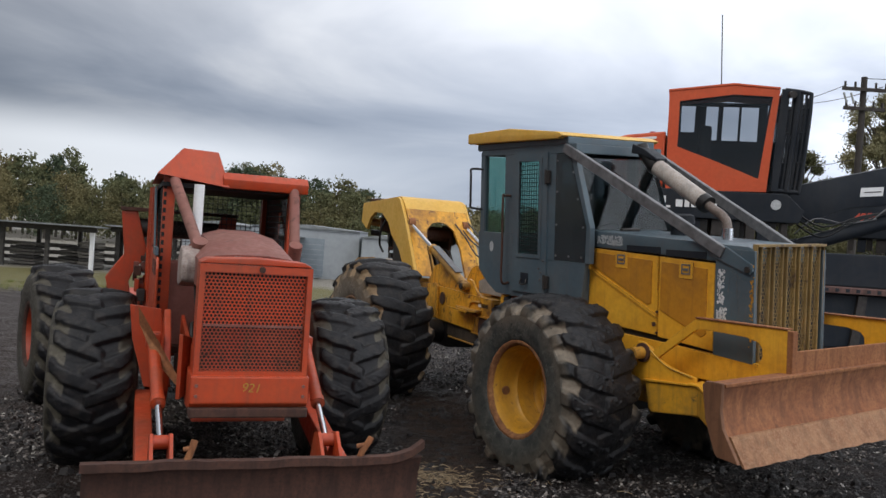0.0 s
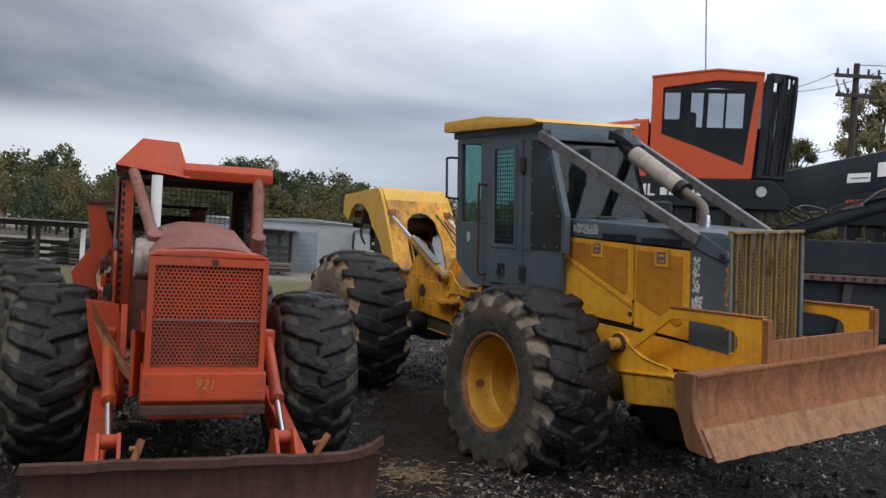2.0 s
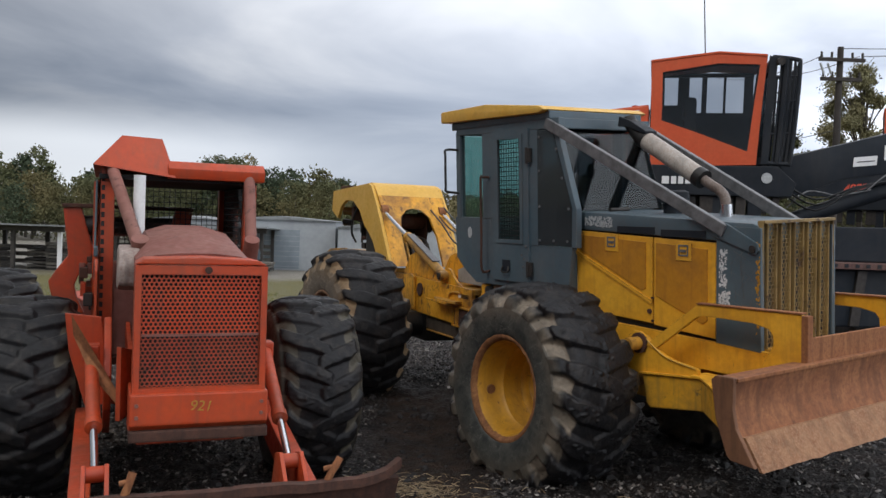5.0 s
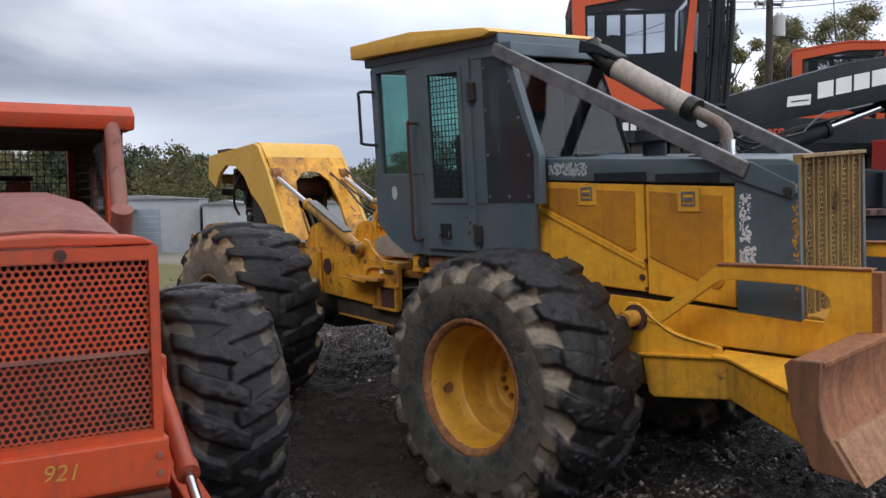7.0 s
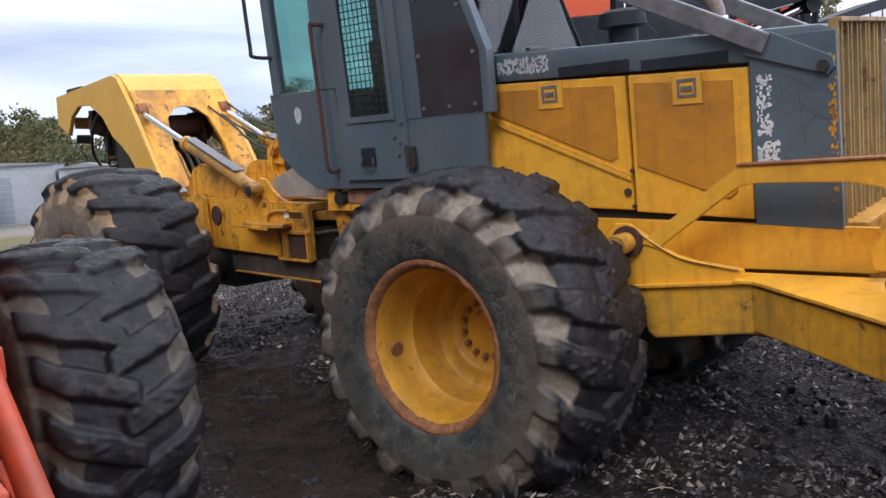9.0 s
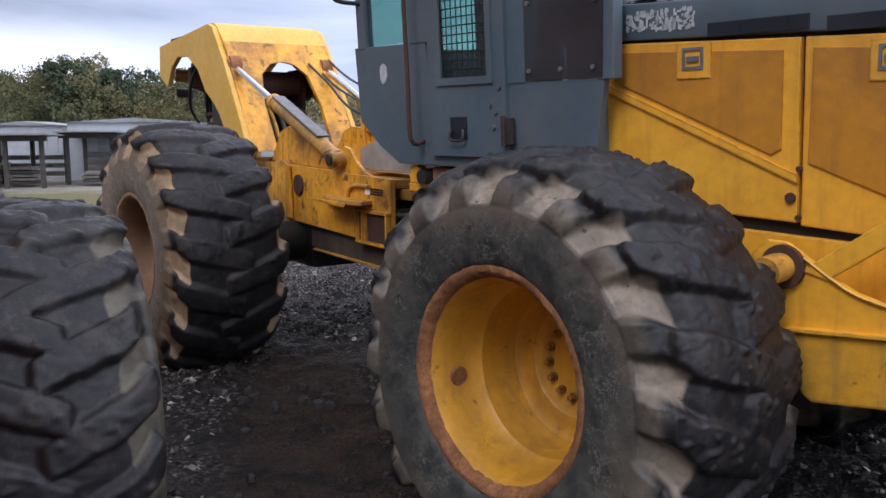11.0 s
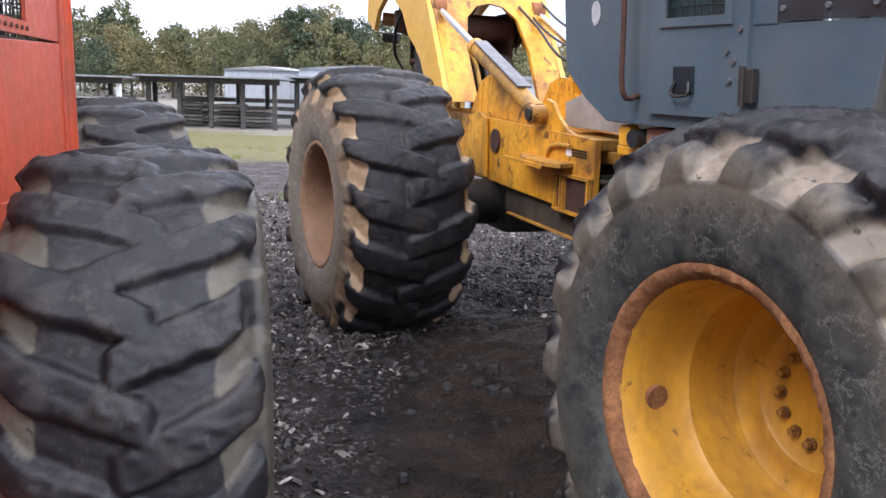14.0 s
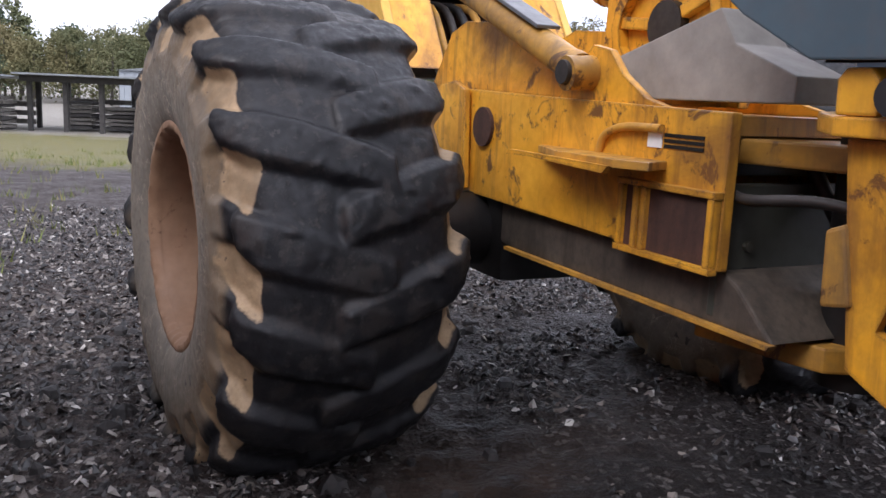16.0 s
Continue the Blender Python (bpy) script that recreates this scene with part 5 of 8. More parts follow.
    pipe(bm, [(-1.20, -0.645, 1.73), (-1.205, -0.66, 1.675), (-1.105, -0.66, 1.675), (-1.11, -0.645, 1.73)], 0.008, 6)
    part("door_handle", bm, IRON, dr, "folding metal door handle")
    for z in (1.72, 2.86):
        bm = bmesh.new()
        box(bm, -0.80, -0.74, -0.645, -0.612, z - 0.07, z + 0.07, 0.005)
        rod(bm, (-0.795, -0.645, z - 0.08), (-0.795, -0.645, z + 0.08), 0.014, 10)
        part("hinge", bm, IRON, dr)
    for x, z in ((-0.90, 1.86), (-0.86, 1.82), (-0.88, 1.74), (-0.83, 1.95)):
        bm = bmesh.new()
        rod(bm, (x, -0.626, z), (x, -0.640, z), 0.013, 8)
        part("bolt", bm, STEEL, dr)
    bm = bmesh.new()
    pipe(bm, [(-1.50, -0.60, 1.66), (-1.50, -0.70, 1.68), (-1.50, -0.70, 2.05), (-1.50, -0.70, 2.62), (-1.50, -0.68, 2.66), (-1.47, -0.61, 2.66)], 0.014, 8)
    P("grab_rail", bm, RUST_DARK, "dark bent grab rail beside the door")
    bm = bmesh.new()
    pipe(bm, [(-2.06, -0.60, 2.98), (-2.10, -0.74, 2.98), (-2.10, -0.75, 2.90), (-2.10, -0.75, 2.58), (-2.10, -0.74, 2.52), (-2.06, -0.60, 2.50)], 0.014, 8)
    P("mirror_rail", bm, BLACK)
    # slanted rear corner plate and its pale sticker
    bm = bmesh.new()
    slab(bm, [(-1.885, 2.035), (-1.865, 2.00), (-1.835, 2.01), (-1.815, 2.05), (-1.82, 2.10), (-1.845, 2.125), (-1.87, 2.12), (-1.888, 2.09)], "y", -0.604, -0.600)
    P("sticker", bm, PALE, "small pale worn sticker")
    # interior: seat and console
    st = part("operator_seat", box(bmesh.new(), -1.35, -0.92, -0.22, 0.22, 1.78, 1.90, 0.04), VOID, sk, "black operator seat")
    bm = bmesh.new()
    box(bm, -1.45, -1.33, -0.22, 0.22, 1.86, 2.55, 0.05)
    part("backrest", bm, VOID, st)
    bm = bmesh.new()
    box(bm, -1.35, -0.92, -0.20, 0.20, 1.55, 1.78, 0.02)
    part("seat_base", bm, VOID, st)
    bm = bmesh.new()
    box(bm, -0.42, -0.18, -0.45, 0.45, 1.56, 2.30, 0.03)
    P("dashboard", bm, VOID)
    bm = bmesh.new()
    lathe(bm, [(-0.012, 0.18), (0.0, 0.195), (0.012, 0.18), (0.0, 0.168)], 28, "y", True)
    P("steering_wheel", bm, VOID, move=pose(-0.58, 0.0, 2.28, 60, 0, 90), smooth=60)
    # roof
    bm = bmesh.new()
    box(bm, -2.16, -0.46, -0.62, 0.62, 3.20, 3.28, 0.015)
    P("roof_frame", bm, GREY)
    bm = bmesh.new()
    slab(bm, [(-2.26, 3.285), (-0.55, 3.255), (-0.45, 3.285), (-0.55, 3.33), (-1.42, 3.42), (-2.26, 3.41)], "y", -0.70, 0.70, 0.02)
    P("roof_cap", bm, YELLOW_ROOF, "pale yellow cab roof cap", smooth=35)
    for x0, x1 in ((-1.98, -1.62), (-1.0, -0.75)):
        bm = bmesh.new()
        box(bm, x0, x1, -0.618, -0.606, 3.215, 3.245, 0.003)
        P("chipped_patch", bm, WHITE, "bare chipped paint under the roof")

    # limb-riser bars from cab roof to the nose
    for s in (-1, 1):
        p0, p1 = Vector((-0.50, 0.625 * s, 3.16)), Vector((1.50, 0.49 * s, 2.16))
        bm = bmesh.new()
        bar(bm, p0, p1, 0.055, 0.10, bevel=0.008)
        P("limb_riser", bm, STEEL, "grey steel limb-riser bar")
        bm = bmesh.new()
        slab(bm, [(1.38, 2.12), (1.78, 1.985), (1.81, 2.02), (1.80, 2.07), (1.52, 2.215), (1.42, 2.235)], "y", 0.485 * s - 0.012, 0.485 * s + 0.012, 0.004)
        P("riser_bracket", bm, GREY)
        bm = bmesh.new()
        rod(bm, (1.76, 0.49 * s, 2.03), (1.76, 0.512 * s, 2.03), 0.028, 14)
        P("bolt", bm, IRON)
    # exhaust: flattened inlet, heat-shielded stack, tail pipe and collar
    d0, d1 = Vector((0.11, 0.10, 2.965)), Vector((0.73, 0.10, 2.612))
    ax = (d1 - d0).normalized()
    bm = bmesh.new()
    rod(bm, d0, d1, 0.086, 28)
    P("exhaust_shield", bm, MUFFLER, "pale heat-stained exhaust shield", smooth=40)
    for e0, e1 in ((d1 - ax * 0.01, d1 + ax * 0.07), (d0 - ax * 0.06, d0 + ax * 0.01)):
        bm = bmesh.new()
        rod(bm, e0, e1, 0.090, 24)
        P("exhaust_clamp", bm, GREASE, smooth=40)
    bm = bmesh.new()
    pipe(bm, [d0 - ax * 0.03, d0 - ax * 0.12, d0 - ax * 0.18 + Vector((-0.01, 0, 0.05)), (-0.10, 0.10, 3.14), (-0.13, 0.10, 3.20)], 0.068, 16)
    P("exhaust_inlet", bm, GREASE, smooth=40)
    bm = bmesh.new()
    slab(bm, [(-0.20, 3.12), (-0.05, 3.10), (0.16, 3.02), (0.17, 3.05), (-0.02, 3.16), (-0.18, 3.22)], "y", 0.02, 0.18, 0.01)
    P("inlet_cover", bm, NAVY)
    bm = bmesh.new()
    pipe(bm, [d1 + ax * 0.04, d1 + ax * 0.18, (0.97, 0.10, 2.475), (1.025, 0.10, 2.40), (1.035, 0.10, 2.22)], 0.045, 16)
    P("exhaust_elbow", bm, ELBOW, "rust-stained exhaust elbow", smooth=40)
    bm = bmesh.new()
    rod(bm, (1.035, 0.10, 2.24), (1.035, 0.10, 2.36), 0.054, 18)
    P("exhaust_collar", bm, CHROME, smooth=40)
    bm = bmesh.new()
    lathe(bm, [(0.0, 0.09), (0.10, 0.09), (0.12, 0.15), (0.20, 0.14), (0.22, 0.10), (0.22, 0.0)], 24, "z")
    P("air_precleaner", bm, NAVY, move=pose(0.42, 0.12, 2.27), smooth=40)
    bm = bmesh.new()
    rod(bm, (-0.08, -0.2, 2.31), (-0.08, 0.05, 2.31), 0.02, 8)
    P("wiper_motor", bm, IRON)
    bm = bmesh.new()
    box(bm, 0.9, 1.0, -0.2, -0.1, 2.22, 2.27, 0.01)
    P("hood_catch", bm, IRON)

    # blade lift frame: pin lug and web, arched upper arm, push arm that flares out to the blade end, shelf
    for s in (-1, 1):
        def span(p, q, s=s):
            return (min(p * s, q * s), max(p * s, q * s))
        bm = bmesh.new()
        slab(bm, [(0.60, 1.08), (0.64, 1.24), (0.70, 1.295), (0.78, 1.295), (0.86, 1.245), (0.95, 1.185), (1.05, 1.13), (1.16, 1.10), (1.40, 1.068), (1.40, 0.98), (0.83, 0.93), (0.68, 0.95)], "y", *span(0.655, 0.690), 0.006)
        web = P("lug_plate", bm, YELLOW, "yellow pin lug with curved web")
        bm = bmesh.new()
        pipe(bm, [(0.86, 0.697 * s, 1.243), (0.95, 0.697 * s, 1.184), (1.05, 0.697 * s, 1.13), (1.16, 0.697 * s, 1.10), (1.38, 0.697 * s, 1.07)], 0.008, 6)
        part("weld_bead", bm, YELLOW_ROOF, web, smooth=60)
        bm = bmesh.new()
        slab(bm, [(0.85, 1.19), (1.402, 1.589), (2.32, 1.605), (2.33, 1.07), (2.00, 1.09), (1.99, 1.178), (2.04, 1.27), (2.09, 1.36), (2.085, 1.43), (2.05, 1.47), (1.915, 1.498), (1.488, 1.502), (1.40, 1.487), (0.955, 1.165)], "y", *span(0.668, 0.700), 0.006)
        arm = P("upper_arm", bm, YELLOW, "yellow arched blade arm plate")
        bm = bmesh.new()
        slab(bm, [(1.40, 1.591), (2.325, 1.607), (2.325, 1.617), (1.40, 1.601)], "y", *span(0.645, 0.712), 0.002)
        part("arm_flange", bm, RUST, arm, "rust-edged top flange")
        bm = bmesh.new()
        slab(bm, [(0.82, 0.945), (1.47, 1.000), (1.57, 0.758), (0.905, 0.668), (0.865, 0.70)], "y", *span(0.54, 0.705), 0.014)
        push = P("push_arm", bm, YELLOW_ARM, "scraped yellow push arm")
        bm = bmesh.new()
        slab(bm, [(0.80, 0.945), (1.40, 0.998), (1.40, 1.012), (0.80, 0.960)], "y", *span(0.53, 0.728), 0.003)
        part("arm_lip", bm, YELLOW, push)
        bm = bmesh.new()
        slab(bm, [(1.44, 0.702 * s), (2.30, 1.34 * s), (2.30, 1.12 * s), (1.62, 0.56 * s), (1.44, 0.54 * s)], "z", 0.755, 0.985, 0.010)
        flare = P("arm_flare", bm, YELLOW_ARM, "muddy yellow arm end bent out to the blade")
        bm = bmesh.new()
        slab(bm, [(1.36, 0.735 * s), (1.46, 0.735 * s), (2.31, 1.375 * s), (2.31, 0.55 * s), (1.36, 0.55 * s)], "z", 1.004, 1.022, 0.004)
        part("shelf_plate", bm, YELLOW, flare, "worn yellow shelf plate")
        bm = bmesh.new()
        rod(bm, (0.78, 0.60 * s, 1.20), (0.78, 0.84 * s, 1.20), 0.056, 20)
        pin = P("arm_pin", bm, YELLOW_OLD, smooth=40)
        bm = bmesh.new()
        rod(bm, (0.78, 0.690 * s, 1.20), (0.78, 0.715 * s, 1.20), 0.088, 22)
        part("pin_washer", bm, RUST_DARK, pin, smooth=40)
        bm = bmesh.new()
        rod(bm, (0.78, 0.84 * s, 1.20), (0.78, 0.846 * s, 1.20), 0.026, 18)
        part("grease_cap", bm, GREASE, pin)
        cylinder_ram(sk, (0.15, 0.755 * s, 1.14), (0.76, 0.755 * s, 1.20), 0.62, 0.05, YELLOW_OLD, CHROME)
    bm = bmesh.new()
    box(bm, 2.02, 2.28, -0.53, 0.53, 0.78, 0.98, 0.01)
    P("arm_crossbeam", bm, YELLOW)
    bm = bmesh.new()
    box(bm, 2.25, 2.31, -0.66, 0.66, 1.10, 1.16, 0.008)
    P("arm_crossbar", bm, YELLOW)

    # blade: curved moldboard, end plates, rolled top lip, raised centre, scoured cutting edge
    def face_x(z):
        return 2.385 + 0.175 * max(0.0, (1.10 - z) / 0.37) ** 1.6 + 0.03 * max(0.0, (z - 1.13) / 0.14)

    zs = [0.735, 0.78, 0.83, 0.88, 0.94, 1.0, 1.06, 1.12, 1.18, 1.235, 1.275]
    bm = bmesh.new()
    pts = [(face_x(z), z) for z in zs] + [(face_x(z) - 0.045, z) for z in zs[::-1]]
    slab(bm, pts, "y", -1.51, 1.51)
    bl = part("blade", bm, BLADE_RUST, sk, "rust-brown dozer blade", smooth=50)
    bm = bmesh.new()
    n = 60
    low = [(-1.50 + 3.0 * k / n, 0.708 + 0.010 * noise.noise((k * 0.37, 3.0, 1.0))) for k in range(n + 1)]
    high = [(y, 0.905 + 0.003 * noise.noise((y * 2, 7.0, 0.0))) for y, z in low]
    slab(bm, low + high[::-1], "x", 0.0, 0.024)
    for v in bm.verts:
        v.co.x += face_x(v.co.z) + 0.002
    part("cutting_edge", bm, EDGE_SCOURED, bl, "scoured pale cutting edge")
    bm = bmesh.new()
    slab(bm, [(2.245, 1.262), (2.425, 1.276), (2.425, 1.252), (2.245, 1.240)], "y", -1.51, 1.51, 0.004)
    part("blade_lip", bm, RUST, bl, "rusty flat top lip")
    for s in (-1, 1):
        bm = bmesh.new()
        slab(bm, [(2.36, 0.77), (2.39, 0.745), (2.575, 0.735), (2.50, 0.85), (2.43, 0.96), (2.405, 1.08), (2.415, 1.285), (2.27, 1.280), (2.235, 1.25), (2.27, 1.0)], "y", min(1.512 * s, 1.545 * s), max(1.512 * s, 1.545 * s), 0.008)
        part("end_plate", bm, RUST_SMOOTH, bl, "smooth brown blade end plate")
    bm = bmesh.new()
    slab(bm, [(-0.655, 1.20), (0.655, 1.20), (0.655, 1.43), (-0.655, 1.44)], "x", 2.335, 2.365, 0.006)
    cr = part("blade_crest", bm, RUST, bl, "rusty raised crest plate")
    for y in (-0.68, 0.68):
        bm = bmesh.new()
        box(bm, 2.322, 2.375, y - 0.03, y + 0.03, 1.20, 1.60, 0.006)
        part("crest_post", bm, RUST, cr)
    for y in (-1.1, -0.72, 0.72, 1.1):
        bm = bmesh.new()
        slab(bm, [(2.28, 0.80), (2.42, 0.76), (2.335, 1.22), (2.28, 1.22)], "y", y - 0.015, y + 0.015)
        part("stiffener", bm, RUST, bl)

    # ---- rear frame, in its own heading ----
    M = R_IN_F
    Q = lambda name, bm, mat, label="", **k: part(name, bm, mat, sk, label, move=M, **k)  # noqa: E731
    # joint between the halves
    bm = bmesh.new()
    rod(bm, (1.93, 0, 0.62), (1.93, 0, 1.40), 0.10, 20)
    Q("joint_pin", bm, GREASE, smooth=40)
    for z0 in (0.68, 1.24):
        bm = bmesh.new()
        slab(bm, [(1.55, -0.26), (1.98, -0.17), (2.06, 0.0), (1.98, 0.17), (1.55, 0.26)], "z", z0, z0 + 0.075, 0.008)
        Q("joint_ear", bm, YELLOW_OLD)
    for s in (-1, 1):
        y0, y1 = (-0.385, -0.345) if s < 0 else (0.345, 0.385)
        bm = bmesh.new()
        slab(bm, [(-1.6, 0.96), (0.22, 0.97), (1.76, 0.935), (1.76, 1.39), (0.9, 1.41), (-0.15, 1.44), (-1.6, 1.44)], "y", y0, y1, 0.006)
        Q("rear_frame_plate", bm, YELLOW_REAR, "stained yellow rear frame plate")
        bm = bmesh.new()
        slab(bm, [(-0.16, 1.02), (0.16, 0.99), (0.13, 1.43), (0.02, 1.47), (-0.14, 1.45)], "y", 0.385 * s - 0.01, 0.43 * s, 0.01)
        Q("edge_plate", bm, YELLOW_REAR)
    bm = bmesh.new()
    box(bm, -1.6, 1.66, -0.345, 0.345, 1.32, 1.38, 0.004)
    Q("rear_deck", bm, YELLOW_OLD)
    bm = bmesh.new()
    box(bm, 1.685, 1.715, -0.343, 0.343, 0.79, 1.185, 0.006)
    bk = Q("rear_bulkhead", bm, GREEN_GREY, "dark green-grey hinge bulkhead with bolts")
    for y, z in ((-0.25, 1.14), (-0.24, 1.00), (-0.05, 1.14), (0.15, 1.08)):
        bm = bmesh.new()
        rod(bm, (1.715, y, z), (1.732, y, z), 0.016, 8)
        part("bolt", bm, GREEN_GREY, bk, move=M)
    # no hole: a black plate painted as the slot's shade
    bm = bmesh.new()
    box(bm, 1.714, 1.718, -0.245, -0.19, 0.905, 0.935)
    part("drain_slot_shade", bm, VOID, bk, move=M)
    bm = bmesh.new()
    box(bm, 1.50, 1.53, -0.343, 0.343, 1.19, 1.318, 0.004)
    Q("hinge_recess", bm, GREASE)
    bm = bmesh.new()
    box(bm, -1.65, -1.61, -0.385, 0.385, 0.96, 1.44, 0.004)
    Q("tail_plate", bm, YELLOW_OLD)
    bm = bmesh.new()
    slab(bm, [(0.05, 0.965), (1.74, 0.930), (1.80, 0.90), (1.95, 0.768), (0.45, 0.775), (-0.1, 0.86)], "y", -0.34, 0.34, 0.01)
    Q("belly_plate", bm, MUDDY, "mud-stained dark belly plate")
    bm = bmesh.new()
    slab(bm, [(0.45, 0.763), (1.95, 0.754), (1.96, 0.770), (0.45, 0.778)], "y", -0.362, -0.330, 0.003)
    Q("belly_flange", bm, YELLOW_OLD)
    bm = bmesh.new()
    rod(bm, (0.266, -0.385, 1.274), (0.266, -0.402, 1.274), 0.085, 24)
    Q("pivot_disc", bm, RUST_DARK, "dark round pivot cap", smooth=40)
    # step bracket with pocket
    bm = bmesh.new()
    slab(bm, [(0.76, -0.385), (1.50, -0.385), (1.56, -0.50), (1.44, -0.545), (1.08, -0.53), (0.80, -0.43)], "z", 1.205, 1.232, 0.004)
    Q("step_plate", bm, YELLOW_OLD, "worn yellow step plate")
    bm = bmesh.new()
    slab(bm, [(0.78, 1.195), (0.93, 1.20), (1.40, 1.185), (1.43, 1.21), (0.80, 1.215)], "y", -0.555, -0.53)
    Q("step_lip", bm, YELLOW_REAR)
    bm = bmesh.new()
    pipe(bm, [(1.14, -0.39, 1.22), (1.18, -0.40, 1.29), (1.28, -0.40, 1.325), (1.48, -0.40, 1.33)], 0.014, 8)
    Q("weld_bead", bm, YELLOW_OLD, smooth=60)
    for z in (1.145, 0.925):
        bm = bmesh.new()
        box(bm, 1.30, 1.76, -0.420, -0.385, z, z + 0.020, 0.003)
        Q("pocket_rail", bm, YELLOW_REAR)
    for x in (1.305, 1.385, 1.425, 1.73):
        bm = bmesh.new()
        box(bm, x, x + 0.026, -0.418, -0.386, 0.946, 1.144, 0.003)
        Q("pocket_bar", bm, YELLOW_REAR)
    bm = bmesh.new()
    box(bm, 1.33, 1.73, -0.40, -0.388, 0.946, 1.144)
    Q("pocket_plate", bm, RUST_DARK)
    bm = bmesh.new()
    box(bm, 1.40, 1.47, -0.3885, -0.3855, 1.27, 1.325)
    Q("sticker", bm, WHITE, "small white warning sticker")
    bm = bmesh.new()
    for k in range(3):
        box(bm, 1.48, 1.66, -0.3885, -0.3855, 1.272 + 0.017 * k, 1.283 + 0.017 * k)
    Q("sticker_print", bm, GREASE)
    bm = bmesh.new()
    pipe(bm, [(1.64, -0.25, 1.16), (1.80, -0.34, 1.15), (2.00, -0.30, 1.17), (2.16, -0.24, 1.15)], 0.016, 8)
    Q("hydraulic_hose", bm, IRON, smooth=60)
    bm = bmesh.new()
    pipe(bm, [(1.66, 0.0, 1.30), (1.85, 0.05, 1.02), (2.05, 0.02, 1.10)], 0.025, 8)
    Q("hydraulic_hose", bm, BLACK, smooth=60)
    # tail of the front half: box plates, lightened web, lifting eye, mud under the cab
    for s in (-1, 1):
        y0, y1 = (-0.52, -0.49) if s < 0 else (0.49, 0.52)
        bm = bmesh.new()
        ngon_hole_plate(bm, [(-1.69, 1.345), (-1.665, 1.05), (-1.645, 0.80), (-1.50, 0.72), (-0.50, 0.66), (-0.42, 0.90), (-0.46, 1.10), (-0.50, 1.345)],
                        [(-1.49, 1.295), (-1.51, 1.10), (-1.58, 0.91), (-1.46, 0.865), (-0.70, 0.865), (-0.66, 0.95), (-0.66, 1.10), (-0.70, 1.295)], "y", y0, y1)
        hc = P("hinge_cheek", bm, YELLOW_REAR, "yellow hinge cheek plate with an opening and worn edges")
        bm = bmesh.new()
        slab(bm, [(-1.535, 1.16), (-1.50, 1.185), (-1.46, 1.175), (-0.60, 1.14), (-0.60, 1.00), (-1.50, 1.00)], "y", min(0.51 * s, 0.56 * s), max(0.51 * s, 0.56 * s), 0.006)
        part("tray_plate", bm, YELLOW_REAR, hc)
        bm = bmesh.new()
        slab(bm, [(-1.67, 1.15), (-1.72, 1.13), (-1.72, 0.94), (-1.64, 0.955)], "y", y0 - 0.012, y1 + 0.012, 0.01)
        P("stop_block", bm, YELLOW_OLD, "rusty steering stop")
    bm = bmesh.new()
    box(bm, -1.58, -1.52, -0.489, 0.489, 0.74, 1.34, 0.006)
    P("hinge_wall", bm, GREASE, "oil-black hinge wall of the front frame")
    for z0 in (0.80, 1.20):
        bm = bmesh.new()
        slab(bm, [(-1.52, -0.24), (-1.84, -0.20), (-1.95, 0.0), (-1.84, 0.20), (-1.52, 0.24)], "z", z0, z0 + 0.07, 0.008)
        P("hinge_ear", bm, YELLOW_OLD)
    rng = random.Random(14)
    for k in range(7):
        bm = bmesh.new()
        y, z = rng.uniform(-0.45, 0.1), rng.uniform(0.85, 1.28)
        rod(bm, (-1.58, y, z), (-1.60, y, z), 0.020, 8)
        P("bolt", bm, IRON)
    bm = bmesh.new()
    slab(bm, [(-1.82, -0.45), (-1.70, -0.57), (-0.45, -0.57), (-0.45, 0.57), (-1.70, 0.57), (-1.82, 0.45)], "z", 1.352, 1.398, 0.006)
    P("cab_floor_frame", bm, YELLOW_REAR)
    bm = bmesh.new()
    box(bm, -1.50, -0.20, -0.550, 0.550, 1.402, 1.500, 0.01)
    P("mud_shelf", bm, RUST_PALE, "mud-caked sill under the cab door")
    bm = bmesh.new()
    slab(bm, [(-1.70, 1.40), (-1.60, 1.40), (-1.60, 1.48), (-1.62, 1.505), (-1.68, 1.505), (-1.70, 1.48)], "y", -0.565, -0.50, 0.008)
    P("lifting_eye", bm, YELLOW)
    bm = bmesh.new()
    rod(bm, (-1.545, -0.60, 1.445), (-1.545, -0.44, 1.445), 0.045, 18)
    P("cab_mount", bm, BLACK, smooth=40)
    # rear axle
    bm = bmesh.new()
    rod(bm, (0.15, -1.05, 0.81), (0.15, 1.05, 0.81), 0.17, 20)
    box(bm, -0.10, 0.40, -0.35, 0.35, 0.60, 1.00, 0.05)
    Q("rear_axle", bm, GREASE, smooth=40)
    # arch: side plates with a scooped underside, front plate with round opening, long top
    side = [(-0.82, 1.52), (-0.42, 1.52), (-0.46, 1.62), (-0.98, 2.36), (-1.24, 2.66), (-1.36, 2.70), (-3.02, 2.615), (-3.06, 2.30), (-2.76, 2.17), (-2.60, 2.36), (-2.36, 2.46), (-2.02, 2.44),
            (-1.72, 2.30), (-1.50, 2.08), (-1.30, 1.98), (-1.12, 1.86)]
    for y0, y1 in ((-0.56, -0.51), (0.51, 0.56)):
        bm = bmesh.new()
        slab(bm, side, "y", y0, y1, 0.008)
        Q("arch_side", bm, YELLOW_ROOF, "yellow arch side plate")
    bm = bmesh.new()
